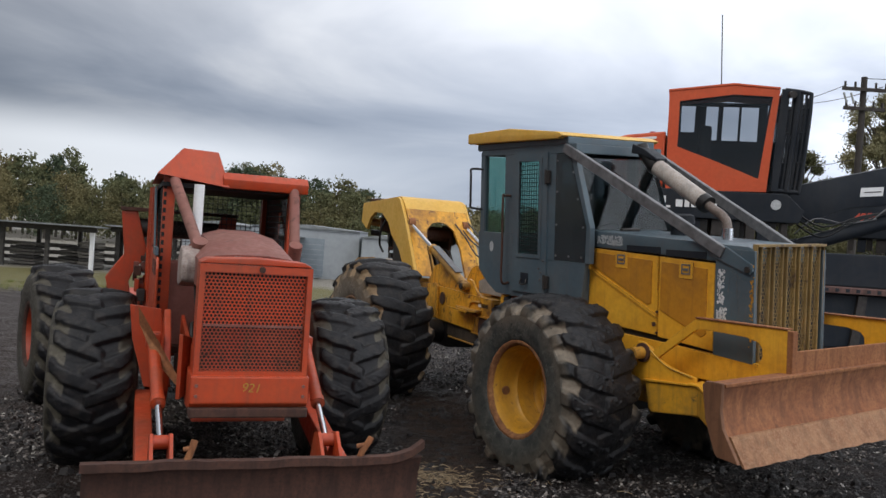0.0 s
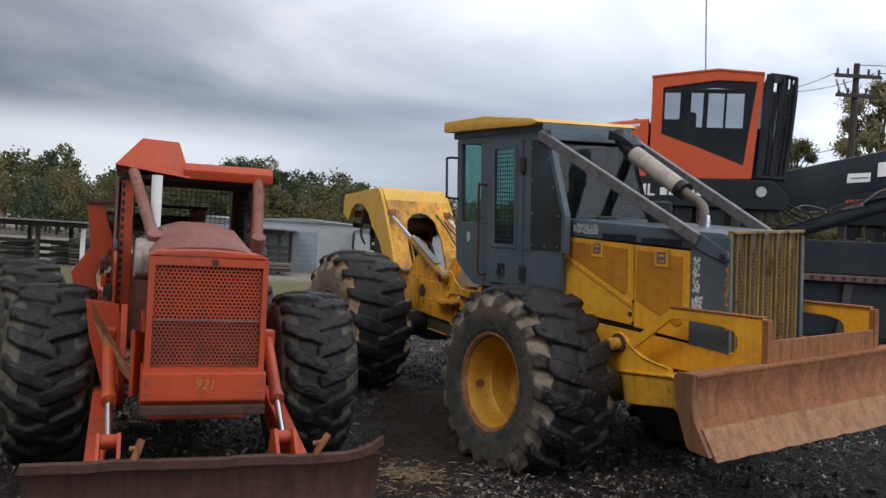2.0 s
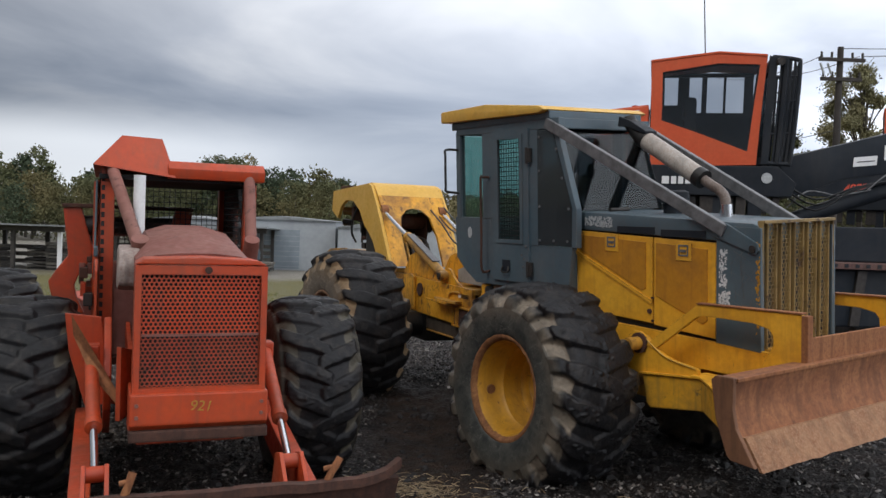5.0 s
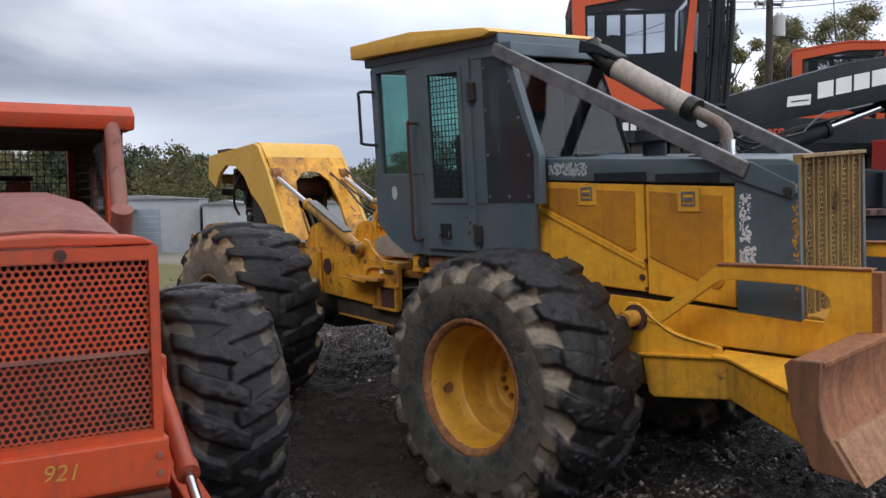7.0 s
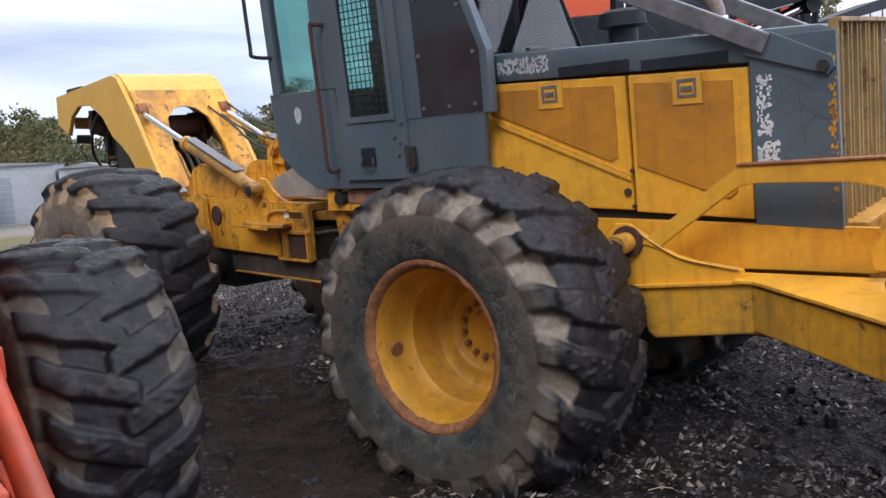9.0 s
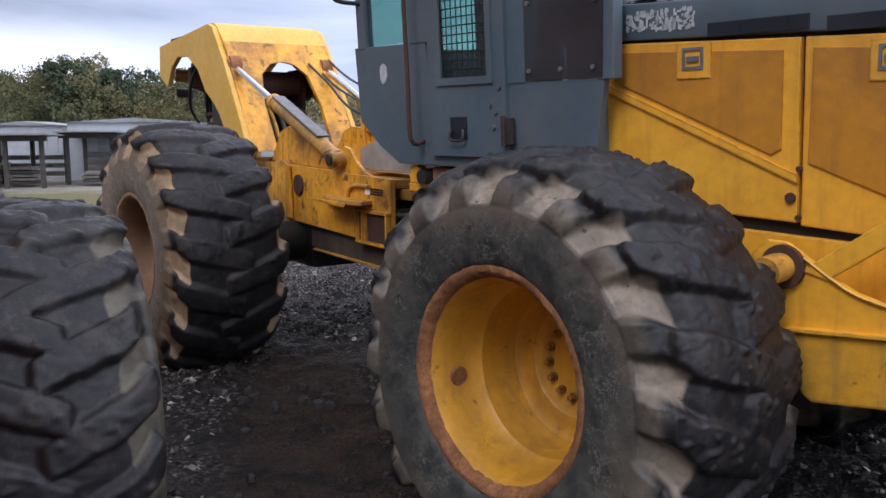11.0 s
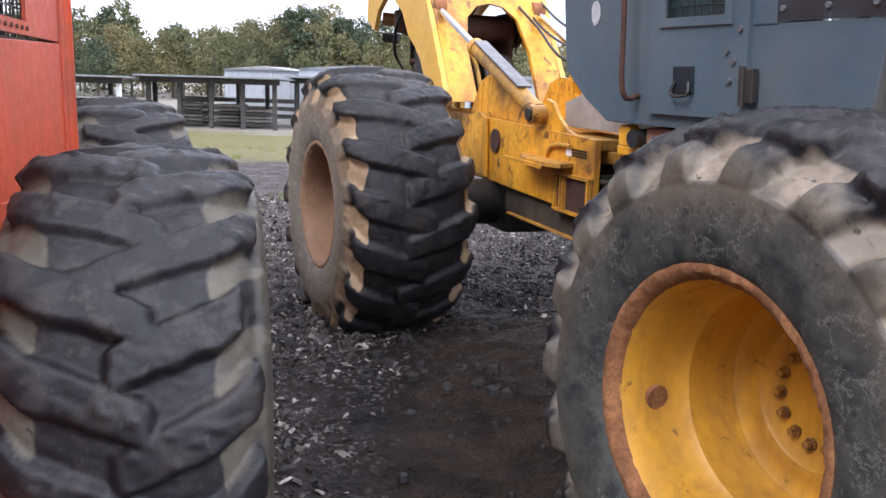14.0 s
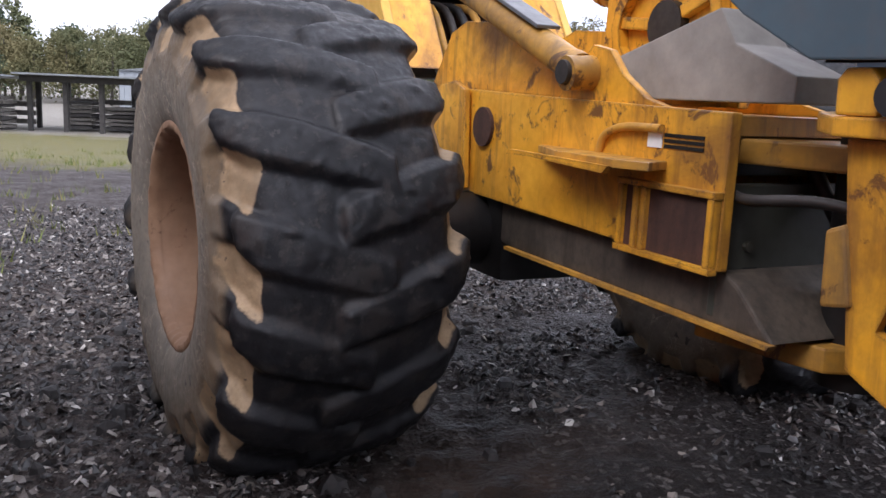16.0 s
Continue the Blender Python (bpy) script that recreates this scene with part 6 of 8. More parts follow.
    ngon_hole_plate(bm, [(-0.51, 1.53), (-0.25, 1.53), (0.0, 1.53), (0.25, 1.53), (0.51, 1.53), (0.51, 1.95), (0.51, 2.52), (0.25, 2.52), (0.0, 2.52), (-0.25, 2.52), (-0.51, 2.52), (-0.51, 1.95)],
                    [(-0.27, 1.54), (-0.14, 1.54), (0.0, 1.54), (0.14, 1.54), (0.27, 1.54), (0.275, 1.95), (0.225, 2.22), (0.12, 2.32), (0.0, 2.345), (-0.12, 2.32), (-0.225, 2.22), (-0.275, 1.95)], "x", -0.025, 0.025)
    for v in bm.verts:
        v.co.x += -0.445 - (v.co.z - 1.53) * 0.655
    Q("arch_front", bm, YELLOW_REAR, "yellow arch front plate with rounded opening")
    bm = bmesh.new()
    prof = [(-1.06, 2.505), (-1.22, 2.655), (-1.28, 2.69), (-1.36, 2.712), (-3.03, 2.627), (-3.03, 2.585), (-1.37, 2.67), (-1.30, 2.65), (-1.25, 2.625), (-1.10, 2.48)]
    slab(bm, prof, "y", -0.512, 0.512, 0.0)
    Q("arch_top", bm, YELLOW_ROOF, "yellow arch top plate", smooth=35)
    bm = bmesh.new()
    box(bm, -2.98, -2.54, -0.45, 0.10, 2.625, 2.70, 0.012)
    Q("rusty_lid", bm, RUST_DARK, "rusty plate on the arch top")
    bm = bmesh.new()
    rod(bm, (-1.30, -0.42, 2.16), (-1.30, 0.42, 2.16), 0.115, 20)
    Q("winch_roller", bm, RUST_DARK, "rusty winch roller", smooth=40)
    for y in (-0.40, 0.36):
        bm = bmesh.new()
        rod(bm, (-1.30, y, 2.16), (-1.30, y + 0.05, 2.16), 0.165, 20)
        Q("roller_flange", bm, GREASE, smooth=40)
    bm = bmesh.new()
    box(bm, -1.95, -1.55, -0.36, 0.36, 1.50, 2.14, 0.03)
    Q("winch_housing", bm, GREASE, "oily dark winch housing")
    for y in (-0.33, 0.29):
        bm = bmesh.new()
        slab(bm, [(-1.55, 1.55), (-1.22, 1.60), (-1.14, 2.10), (-1.24, 2.30), (-1.50, 2.30), (-1.60, 2.10)], "y", y, y + 0.04, 0.008)
        Q("winch_cheek_plate", bm, RUST_DARK)
    for k in range(6):
        bm = bmesh.new()
        y = -0.22 + 0.085 * k
        pipe(bm, [(-0.45, y, 1.40), (-0.72, y, 1.62), (-1.0, y + 0.02, 1.88), (-1.35, y, 1.92)], 0.024, 8)
        Q("winch_hose", bm, [BLACK, YELLOW_OLD, IRON][k % 3], smooth=60)
    for s in (-1, 1):
        bm = bmesh.new()
        slab(bm, [(-0.48, 1.44), (0.80, 1.41), (0.70, 1.54), (0.28, 1.72), (-0.10, 1.745), (-0.26, 1.70)], "y", 0.30 * s - 0.02, 0.30 * s + 0.02, 0.006)
        Q("gusset_plate", bm, YELLOW_REAR, "yellow gusset behind the ram")
        cylinder_ram(sk, M @ Vector((1.016, 0.40 * s, 1.50)), M @ Vector((-0.985, 0.455 * s, 2.30)), 0.56, 0.058, YELLOW_OLD, CHROME)
        bm = bmesh.new()
        bar(bm, (0.78, 0.40 * s - 0.005, 1.668), (-0.02, 0.425 * s - 0.005, 1.988), 0.105, 0.016, bevel=0.004)
        Q("ram_guard", bm, STEEL, "grey steel guard strip on the ram")
        bm = bmesh.new()
        rod(bm, (-0.985, 0.40 * s, 2.30), (-0.985, 0.50 * s, 2.30), 0.085, 18)
        Q("ram_clevis", bm, RUST, smooth=40)
        bm = bmesh.new()
        slab(bm, [(0.78, 1.38), (1.52, 1.38), (1.34, 1.42), (1.20, 1.50), (1.12, 1.58), (1.02, 1.60), (0.94, 1.54)], "y", 0.345 * s - 0.016, 0.345 * s + 0.016, 0.004)
        Q("ram_lug", bm, YELLOW_REAR)
        bm = bmesh.new()
        rod(bm, (1.016, 0.30 * s, 1.50), (1.016, 0.485 * s, 1.50), 0.042, 16)
        Q("ram_pin", bm, IRON, smooth=40)
    bm = bmesh.new()
    slab(bm, [(0.92, 1.42), (0.90, 1.575), (1.42, 1.715), (1.50, 1.60), (1.76, 1.50), (1.76, 1.42)], "y", -0.16, 0.06, 0.006)
    Q("valve_cover", bm, VALVE_TIN, "pale bent valve cover")
    ch = part("winch_cheek", slab(bmesh.new(), [(0.40, 1.40), (1.26, 1.40), (1.34, 1.80), (1.20, 1.95), (0.66, 1.98), (0.42, 1.84)], "y", 0.10, 0.15, 0.008), YELLOW_REAR, sk, "yellow winch side plate", move=M)
    for a in range(5):
        bm = bmesh.new()
        th = a * 1.26 + 0.5
        bar(bm, (0.86 + 0.10 * math.cos(th), 0.085, 1.70 + 0.10 * math.sin(th)), (0.86 + 0.30 * math.cos(th), 0.085, 1.70 + 0.24 * math.sin(th)), 0.05, 0.045, (0, 1, 0), 0.008)
        part("cast_rib", bm, YELLOW_REAR, ch, move=M)
    bm = bmesh.new()
    ring = [(0.86 + 0.33 * math.cos(math.radians(20 * k)), 1.70 + 0.25 * math.sin(math.radians(20 * k))) for k in range(18)]
    hole = [(0.86 + 0.28 * math.cos(math.radians(20 * k)), 1.70 + 0.20 * math.sin(math.radians(20 * k))) for k in range(18)]
    ngon_hole_plate(bm, ring, hole, "y", 0.05, 0.10)
    part("cast_ring", bm, YELLOW_REAR, ch, move=M)
    bm = bmesh.new()
    rod(bm, (0.86, 0.06, 1.70), (0.86, 0.16, 1.70), 0.10, 20)
    part("drum_hub", bm, IRON, ch, move=M, smooth=40)
    for k, (ya, za) in enumerate(((0.50, 2.40), (0.40, 2.30), (0.28, 2.36))):
        bm = bmesh.new()
        pipe(bm, [(-1.02, ya, za), (-0.45, ya - 0.05, za - 0.22), (0.4, ya - 0.15, 2.0 - 0.08 * k), (1.85, 0.0 + 0.1 * k, 1.86 - 0.05 * k)], 0.011, 6)
        Q("hydraulic_hose", bm, BLACK, smooth=60)
    # grapple hung under the arch tip
    bm = bmesh.new()
    rod(bm, (-2.8, 0, 2.58), (-2.8, 0, 2.02), 0.09, 16)
    Q("grapple_link", bm, GREASE, smooth=40)
    rng = random.Random(3)
    for k in range(30):
        bm = bmesh.new()
        x = -2.62 + rng.uniform(-0.30, 0.42)
        y, z = rng.uniform(-0.46, 0.34), rng.uniform(1.66, 2.34)
        if k % 3 == 2:
            rod(bm, (x, y, z), (x + rng.uniform(-0.1, 0.1), y + rng.uniform(0.1, 0.25), z + rng.uniform(-0.15, 0.15)), rng.uniform(0.03, 0.07), 12)
        else:
            box(bm, x, x + rng.uniform(0.06, 0.18), y, y + rng.uniform(0.06, 0.18), z, z + rng.uniform(0.08, 0.22), 0.012)
        Q("rotator_block", bm, [GREASE, IRON, RUST_DARK, GREASE, YELLOW_OLD][k % 5])
    for k in range(5):
        bm = bmesh.new()
        y = -0.40 + 0.18 * k
        pipe(bm, [(-2.1, y, 2.44), (-2.3, y - 0.05, 2.2), (-2.5, y, 1.95), (-2.75, y * 0.6, 1.80)], 0.018, 6)
        Q("hydraulic_hose", bm, BLACK, smooth=60)
    for s in (-1, 1):
        bm = bmesh.new()
        slab(bm, [(-4.35, 1.30), (-4.22, 1.50), (-3.95, 1.48), (-3.45, 1.66), (-2.70, 1.70), (-2.70, 0.95), (-3.50, 0.95), (-3.85, 1.08), (-4.22, 0.80)], "y", 0.42 * s - 0.03, 0.42 * s + 0.03, 0.01)
        Q("grapple_plate", bm, YELLOW_OLD, "grimy yellow grapple side plate")
        bm = bmesh.new()
        rod(bm, (-4.1, 0.37 * s, 1.28), (-4.1, 0.50 * s, 1.28), 0.08, 18)
        Q("grapple_pin", bm, IRON, smooth=40)
    bm = bmesh.new()
    box(bm, -3.45, -2.75, -0.38, 0.38, 1.0, 1.66, 0.02)
    Q("grapple_body", bm, YELLOW_OLD)

    # wheels
    wheel(sk, FLAT_IN_F @ pose(0.094, -1.183, 0.735, -1.5), 0.93, 0.86, 0.43, -1, RUBBER_Y, RIM_YELLOW, RIM_RUST, 1, seg=760, wear=0.25, lugs=18, lug_h=0.036, soft=0.030, wrap=0.0, scoop=0.044, crumbs=0.030, rough=0.50, lug_w=1.35, half_n=92, clay_in=0.075, clay_out=0.150, knob=0.026, nuts=(0.36, 14))
    wheel(sk, FLAT_IN_F @ pose(0.07, 1.155, 0.82, 0, 25, 0), 0.905, 0.86, 0.415, 1, RUBBER_Y, RIM_YELLOW, RIM_RUST, 2, seg=256, nuts=(0.36, 14))
    wheel(sk, M @ pose(0.17, -1.29, 0.815, 0, 11, 5), 0.97, 0.88, 0.415, -1, RUBBER_R, RIM_BROWN, RIM_BROWN, 3, seg=560, boss=False, lug_h=0.040, soft=0.046, crumbs=0.014, rough=0.45, lug_w=1.20, half_n=72)
    wheel(sk, M @ pose(0.17, 1.24, 0.815, 0, 40, 0), 0.97, 0.88, 0.415, 1, RUBBER_R, RIM_BROWN, RIM_BROWN, 4, boss=False, seg=256)
    return sk


yellow_skidder = build_yellow()


# ---- orange log skidder ----
O_POSE = head_pose(-1.95, 7.764, 20.5)
OR_POSE = head_pose(-3.25, 10.25, 34)


CRUMPLED = rusty("dusty_pinkish_tin", (0.30, 0.24, 0.21), (0.38, 0.32, 0.29), (0.20, 0.10, 0.07), 5.0, 0.7)


def build_orange():
    sk = thing("log_skidder", O_POSE, "faded orange log skidder with open canopy and rusty blade", "skidder")
    P = lambda name, bm, mat, label="", **k: part(name, bm, mat, sk, label, **k)  # noqa: E731
    # chassis and nose
    bm = bmesh.new()
    slab(bm, [(-1.1, 0.60), (1.55, 0.66), (1.55, 1.05), (-1.1, 1.10)], "y", -0.34, 0.34, 0.01)
    P("front_frame", bm, ORANGE)
    nose = part("nose_plate", slab(bmesh.new(), [(1.60, 0.80), (1.97, 0.835), (2.06, 0.90), (2.06, 1.085), (1.60, 1.085)], "y", -0.40, 0.40, 0.012), ORANGE, sk, "scuffed orange nose plate with a painted number")
    text_block("painted_number", "921", 0.088, pose(2.064, 0.0, 1.005, 90, 4, 90), CHALK, nose, 0.001, 0.2, -0.004)
    bm = bmesh.new()
    box(bm, 1.93, 2.058, -0.402, 0.402, 0.800, 0.868, 0.012)
    part("lower_lip", bm, RUST_DARK, nose)
    for y in (-0.36, 0.36):
        for z in (0.95, 1.02):
            bm = bmesh.new()
            rod(bm, (2.06, y, z), (2.072, y, z), 0.012, 8)
            part("bolt", bm, ORANGE_DULL, nose)
    # engine core and hood
    bm = bmesh.new()
    box(bm, 0.75, 1.80, -0.24, 0.24, 0.95, 1.68, 0.03)
    P("engine_block", bm, GREASE)
    rng = random.Random(11)
    bm = bmesh.new()
    for k in range(26):
        x, s, z = rng.uniform(0.8, 1.75), rng.choice((-1, 1)), rng.uniform(1.02, 1.6)
        a = rng.uniform(0.03, 0.09)
        box(bm, x, x + a, s * 0.27 - 0.05, s * 0.27 + 0.05, z, z + rng.uniform(0.03, 0.10), 0.008)
    for k in range(8):
        x, s, z = rng.uniform(0.9, 1.6), rng.choice((-1, 1)), rng.uniform(1.1, 1.6)
        pipe(bm, [(x, s * 0.27, z), (x + 0.1, s * 0.34, z + 0.08), (x + 0.22, s * 0.33, z - 0.1), (x + 0.3, s * 0.27, z - 0.2)], 0.014, 6)
    P("engine_parts", bm, IRON)
    for s in (-1, 1):
        bm = bmesh.new()
        slab(bm, [(1.60, 0.86), (2.0, 0.86), (2.0, 1.84), (1.78, 1.84), (1.78, 1.30), (1.60, 1.22)], "y", 0.350 * s, 0.382 * s, 0.006)
        P("radiator_side", bm, ORANGE)
        bm = bmesh.new()
        slab(bm, [(0.45, 1.00), (1.60, 0.86), (1.60, 1.20), (0.45, 1.32)], "y", 0.36 * s, 0.39 * s, 0.006)
        P("side_skirt", bm, ORANGE)
    bm = bmesh.new()
    slab(bm, [(-0.382, 1.845), (0.382, 1.845), (0.33, 1.875), (0.0, 1.89), (-0.33, 1.875)], "x", 1.72, 2.02, 0.008)
    P("radiator_cap_plate", bm, ORANGE)
    # domed hood, pinkish from the weather
    bm = bmesh.new()
    rows = []
    for x, w, z0, z1 in ((1.74, 0.36, 1.84, 1.90), (1.3, 0.37, 1.86, 2.0), (0.8, 0.39, 1.86, 2.06), (0.42, 0.41, 1.84, 2.06)):
        rows.append([bm.verts.new((x, y * w, z)) for y, z in ((-1, z0 - 0.20), (-1, z0), (-0.72, z0 + (z1 - z0) * 0.75), (-0.3, z1), (0.3, z1), (0.72, z0 + (z1 - z0) * 0.75), (1, z0), (1, z0 - 0.20))])
    for a, b in zip(rows, rows[1:]):
        for k in range(7):
            bm.faces.new((a[k], a[k + 1], b[k + 1], b[k]))
    bmesh.ops.recalc_face_normals(bm, faces=bm.faces[:])
    bmesh.ops.solidify(bm, geom=bm.faces[:], thickness=0.012)
    P("engine_hood", bm, ORANGE_DULL, "sun-bleached pinkish engine hood", smooth=35)
    # grille: frame and punched sheet in two screens
    gr = part("grille", ngon_hole_plate(bmesh.new(), [(-0.385, 1.075), (0.385, 1.075), (0.382, 1.84), (-0.382, 1.84)], [(-0.347, 1.115), (0.347, 1.115), (0.345, 1.785), (-0.345, 1.785)], "x", 1.995, 2.035), ORANGE, sk, "orange grille frame with punched screen")
    bm = bmesh.new()
    perforated(bm, -0.350, 0.350, 1.105, 1.425, 2.012, 0.0262, 0.0098)
    part("punched_screen", bm, SCREEN_DIRTY, gr, "dirty lower punched screen")
    bm = bmesh.new()
    perforated(bm, -0.350, 0.350, 1.432, 1.785, 2.016, 0.0262, 0.0098)
    part("punched_screen", bm, ORANGE, gr, "orange upper punched screen")
    bm = bmesh.new()
    box(bm, 2.014, 2.024, -0.34, 0.34, 1.418, 1.434)
    part("screen_strip", bm, ORANGE_DULL, gr)
    # black sheet behind the screens, with the inner darkness painted in
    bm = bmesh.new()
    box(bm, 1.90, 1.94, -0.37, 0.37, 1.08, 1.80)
    part("radiator_shade", bm, VOID, gr)
    bm = bmesh.new()
    rod(bm, (2.03, 0.03, 1.815), (2.05, 0.03, 1.815), 0.022, 14)
    part("badge", bm, RUST_DARK, gr)
    # canopy: slotted front posts, mesh sides, two-level roof
    for s in (-1, 1):
        yc = -0.535 if s < 0 else 0.56
        bm = bmesh.new()
        box(bm, 0.02, 0.13, yc - 0.05, yc + 0.05, 0.95, 2.52, 0.008)
        post = part("canopy_post", bm, ORANGE, sk, "slotted orange canopy post" if s < 0 else "")
        if s < 0:
            # slots are black plates on the post, their inner shade put into the colour
            for k in range(19):
                bm = bmesh.new()
                z = 1.12 + 0.070 * k
                box(bm, 0.129, 0.1325, yc - 0.045, yc - 0.020, z, z + 0.042)
                part("slot", bm, VOID, post)
        bm = bmesh.new()
        box(bm, -1.80, -1.68, 0.58 * s - 0.05, 0.58 * s + 0.05, 0.95, 2.45, 0.008)
        P("canopy_post", bm, ORANGE)
        # side panel with barred vent, framed mesh opening above it, slanted grey window plate
        sp = part("side_panel", slab(bmesh.new(), [(0.46, 0.48), (0.46, 1.70), (0.40, 1.785), (-1.76, 1.815), (-1.80, 0.55)], "y", 0.605 * s - 0.010, 0.605 * s + 0.010, 0.004), ORANGE, sk, "orange cab side panel with barred vent")
        ys = 0.616 * s
        lo = lambda p, q: (min(p, q), max(p, q))  # noqa: E731
        bm = bmesh.new()
        slab(bm, [(0.46, 0.49), (0.46, 1.30), (-1.79, 1.18), (-1.80, 0.56)], "y", *lo(ys, ys + 0.006 * s), 0.002)
        part("lower_sheet", bm, ORANGE, sp)
        # vent is a black sheet on the panel, standing for the shade inside
        bm = bmesh.new()
        box(bm, -0.345, 0.345, *lo(ys - 0.001 * s, ys + 0.003 * s), 1.640, 1.745)
        part("vent_shade", bm, VOID, sp)
        for k in range(10):
            bm = bmesh.new()
            x = -0.335 + 0.072 * k
            box(bm, x, x + 0.013, *lo(ys, ys + 0.010 * s), 1.634, 1.752)
            part("vent_bar", bm, ORANGE_DULL, sp)
        for k in range(4):
            bm = bmesh.new()
            z = 1.636 + 0.035 * k
            box(bm, -0.352, 0.352, *lo(ys, ys + 0.009 * s), z, z + 0.007)
            part("vent_bar", bm, ORANGE_DULL, sp)
        bm = bmesh.new()
        ngon_hole_plate(bm, [(-0.12, 1.822), (-1.76, 1.822), (-1.76, 2.43), (-1.13, 2.43)], [(-0.29, 1.875), (-0.93, 1.875), (-0.93, 2.26), (-0.88, 2.26)], "y", *lo(0.597 * s, 0.613 * s))
        up = P("upper_panel", bm, ORANGE, "orange framed mesh opening")
        for k in range(8):
            u = k / 7
            bm = bmesh.new()
            rod(bm, (-0.26 - 0.66 * u, 0.612 * s, 1.848), (-0.26 - 0.66 * u, 0.621 * s, 1.848), 0.009, 6)
            part("rivet", bm, RUST_DARK, up)
        bm = bmesh.new()
        rod(bm, (-1.80, 0.625 * s, 0.80), (-1.80, 0.625 * s, 2.44), 0.034, 12)
        P("edge_pipe", bm, ORANGE, smooth=40)
        bm = bmesh.new()
        slab(bm, [(0.03, 1.80), (-0.10, 1.80), (-1.10, 2.42), (-0.74, 2.42), (-0.24, 2.0), (-0.06, 1.90)], "y", *lo(0.6135 * s, 0.630 * s), 0.004)
        P("side_brace", bm, GREY, "dark grey slanted window plate")
        bm = bmesh.new()
        bar(bm, (-0.05, 0.612 * s, 1.835), (0.30, 0.612 * s, 1.835), 0.03, 0.07, bevel=0.006)
        P("window_rail", bm, GREY)
        bm = bmesh.new()
        wire_mesh(bm, (-1.66, 0.58 * s, 1.75), (1.68, 0, 0), (0, 0, 0.70), 26, 12, 0.004)
        P("wire_screen", bm, GREASE, "black wire side screen", kind="stuff")
        bm = bmesh.new()
        pipe(bm, [(-1.80, 0.60 * s, 1.98), (-1.94, 0.62 * s, 1.98), (-2.00, 0.62 * s, 1.90), (-2.00, 0.62 * s, 1.74), (-1.94, 0.62 * s, 1.66), (-1.80, 0.60 * s, 1.66)], 0.018, 8)
        P("grab_handle", bm, RUST_DARK)
        # pink diagonal brace pipes down to the hood
        bm = bmesh.new()
        top = (0.20, -0.50, 2.46) if s < 0 else (0.24, 0.53, 2.46)
        bot = (1.18, -0.33, 1.90) if s < 0 else (0.62, 0.50, 1.90)
        rod(bm, top, bot, 0.045, 16)
        rod(bm, (bot[0] - 0.05, bot[1], 1.82), (bot[0] + 0.04, bot[1], 1.97), 0.058, 16)
        P("brace_pipe", bm, ORANGE_DULL, "pinkish faded brace pipe", smooth=40)
    bm = bmesh.new()
    wire_mesh(bm, (-1.72, -0.52, 1.72), (0, 1.04, 0), (0, 0, 0.70), 20, 13, 0.004)
    P("wire_screen", bm, GREASE, "black wire rear screen", kind="stuff")
    bm = bmesh.new()
    box(bm, -0.15, -0.05, -0.50, 0.50, 0.95, 1.75, 0.02)
    P("firewall", bm, ORANGE_DULL)
    st = part("operator_seat", box(bmesh.new(), -0.70, -0.30, -0.22, 0.22, 1.22, 1.34, 0.04), VOID, sk, "black operator seat")
    bm = bmesh.new()
    box(bm, -0.78, -0.68, -0.22, 0.22, 1.32, 1.75, 0.04)
    part("backrest", bm, VOID, st)
    bm = bmesh.new()
    box(bm, -0.70, -0.30, -0.2, 0.2, 1.02, 1.22)
    part("seat_base", bm, VOID, st)
    bm = bmesh.new()
    box(bm, -1.76, 0.1, -0.55, 0.55, 0.94, 1.0, 0.005)
    P("cab_floor", bm, RUST_DARK)
    # roof: high slanted visor on one half, lower plate on the other
    bm = bmesh.new()
    vs = {}
    for key, c in {"a": (0.24, -0.65, 2.50), "b": (0.30, -0.04, 2.42), "c": (0.14, -0.44, 2.745), "d": (0.14, -0.14, 2.735), "e": (-1.82, -0.65, 2.48), "f": (-1.82, -0.04, 2.48), "g": (-1.5, -0.44, 2.66), "h": (-1.5, -0.14, 2.66)}.items():
        vs[key] = bm.verts.new(c)
    for q in ("abdc", "cdhg", "ghfe", "acge", "bfhd", "aefb"):
        bm.faces.new([vs[k] for k in q])
    bmesh.ops.recalc_face_normals(bm, faces=bm.faces[:])
    bmesh.ops.bevel(bm, geom=bm.edges[:], offset=0.012, segments=2, profile=0.6, affect="EDGES")
    P("roof_visor", bm, ORANGE, "bent orange raised roof visor", smooth=30)
    bm = bmesh.new()
    slab(bm, [(-1.84, 2.44), (0.28, 2.42), (0.30, 2.50), (0.22, 2.56), (-1.84, 2.54)], "y", -0.10, 0.65, 0.012)
    P("roof_plate", bm, ORANGE, "orange flat roof plate", smooth=30)
    bm = bmesh.new()
    slab(bm, [(-1.80, 2.40), (0.18, 2.40), (0.18, 2.438), (-1.80, 2.438)], "y", -0.60, 0.60)
    P("roof_frame", bm, VOID)
    # white exhaust
    bm = bmesh.new()
    rod(bm, (0.62, -0.32, 1.95), (0.62, -0.32, 2.42), 0.042, 16)
    P("exhaust_pipe", bm, WHITE, "chalky white exhaust pipe", smooth=40)
    bm = bmesh.new()
    slab(bm, [(0.95, 1.60), (1.36, 1.66), (1.38, 1.80), (1.30, 1.90), (1.10, 1.93), (0.93, 1.84)], "y", -0.47, -0.31, 0.035)
    P("air_box", bm, CRUMPLED, "crumpled dusty pale metal air box", smooth=50)
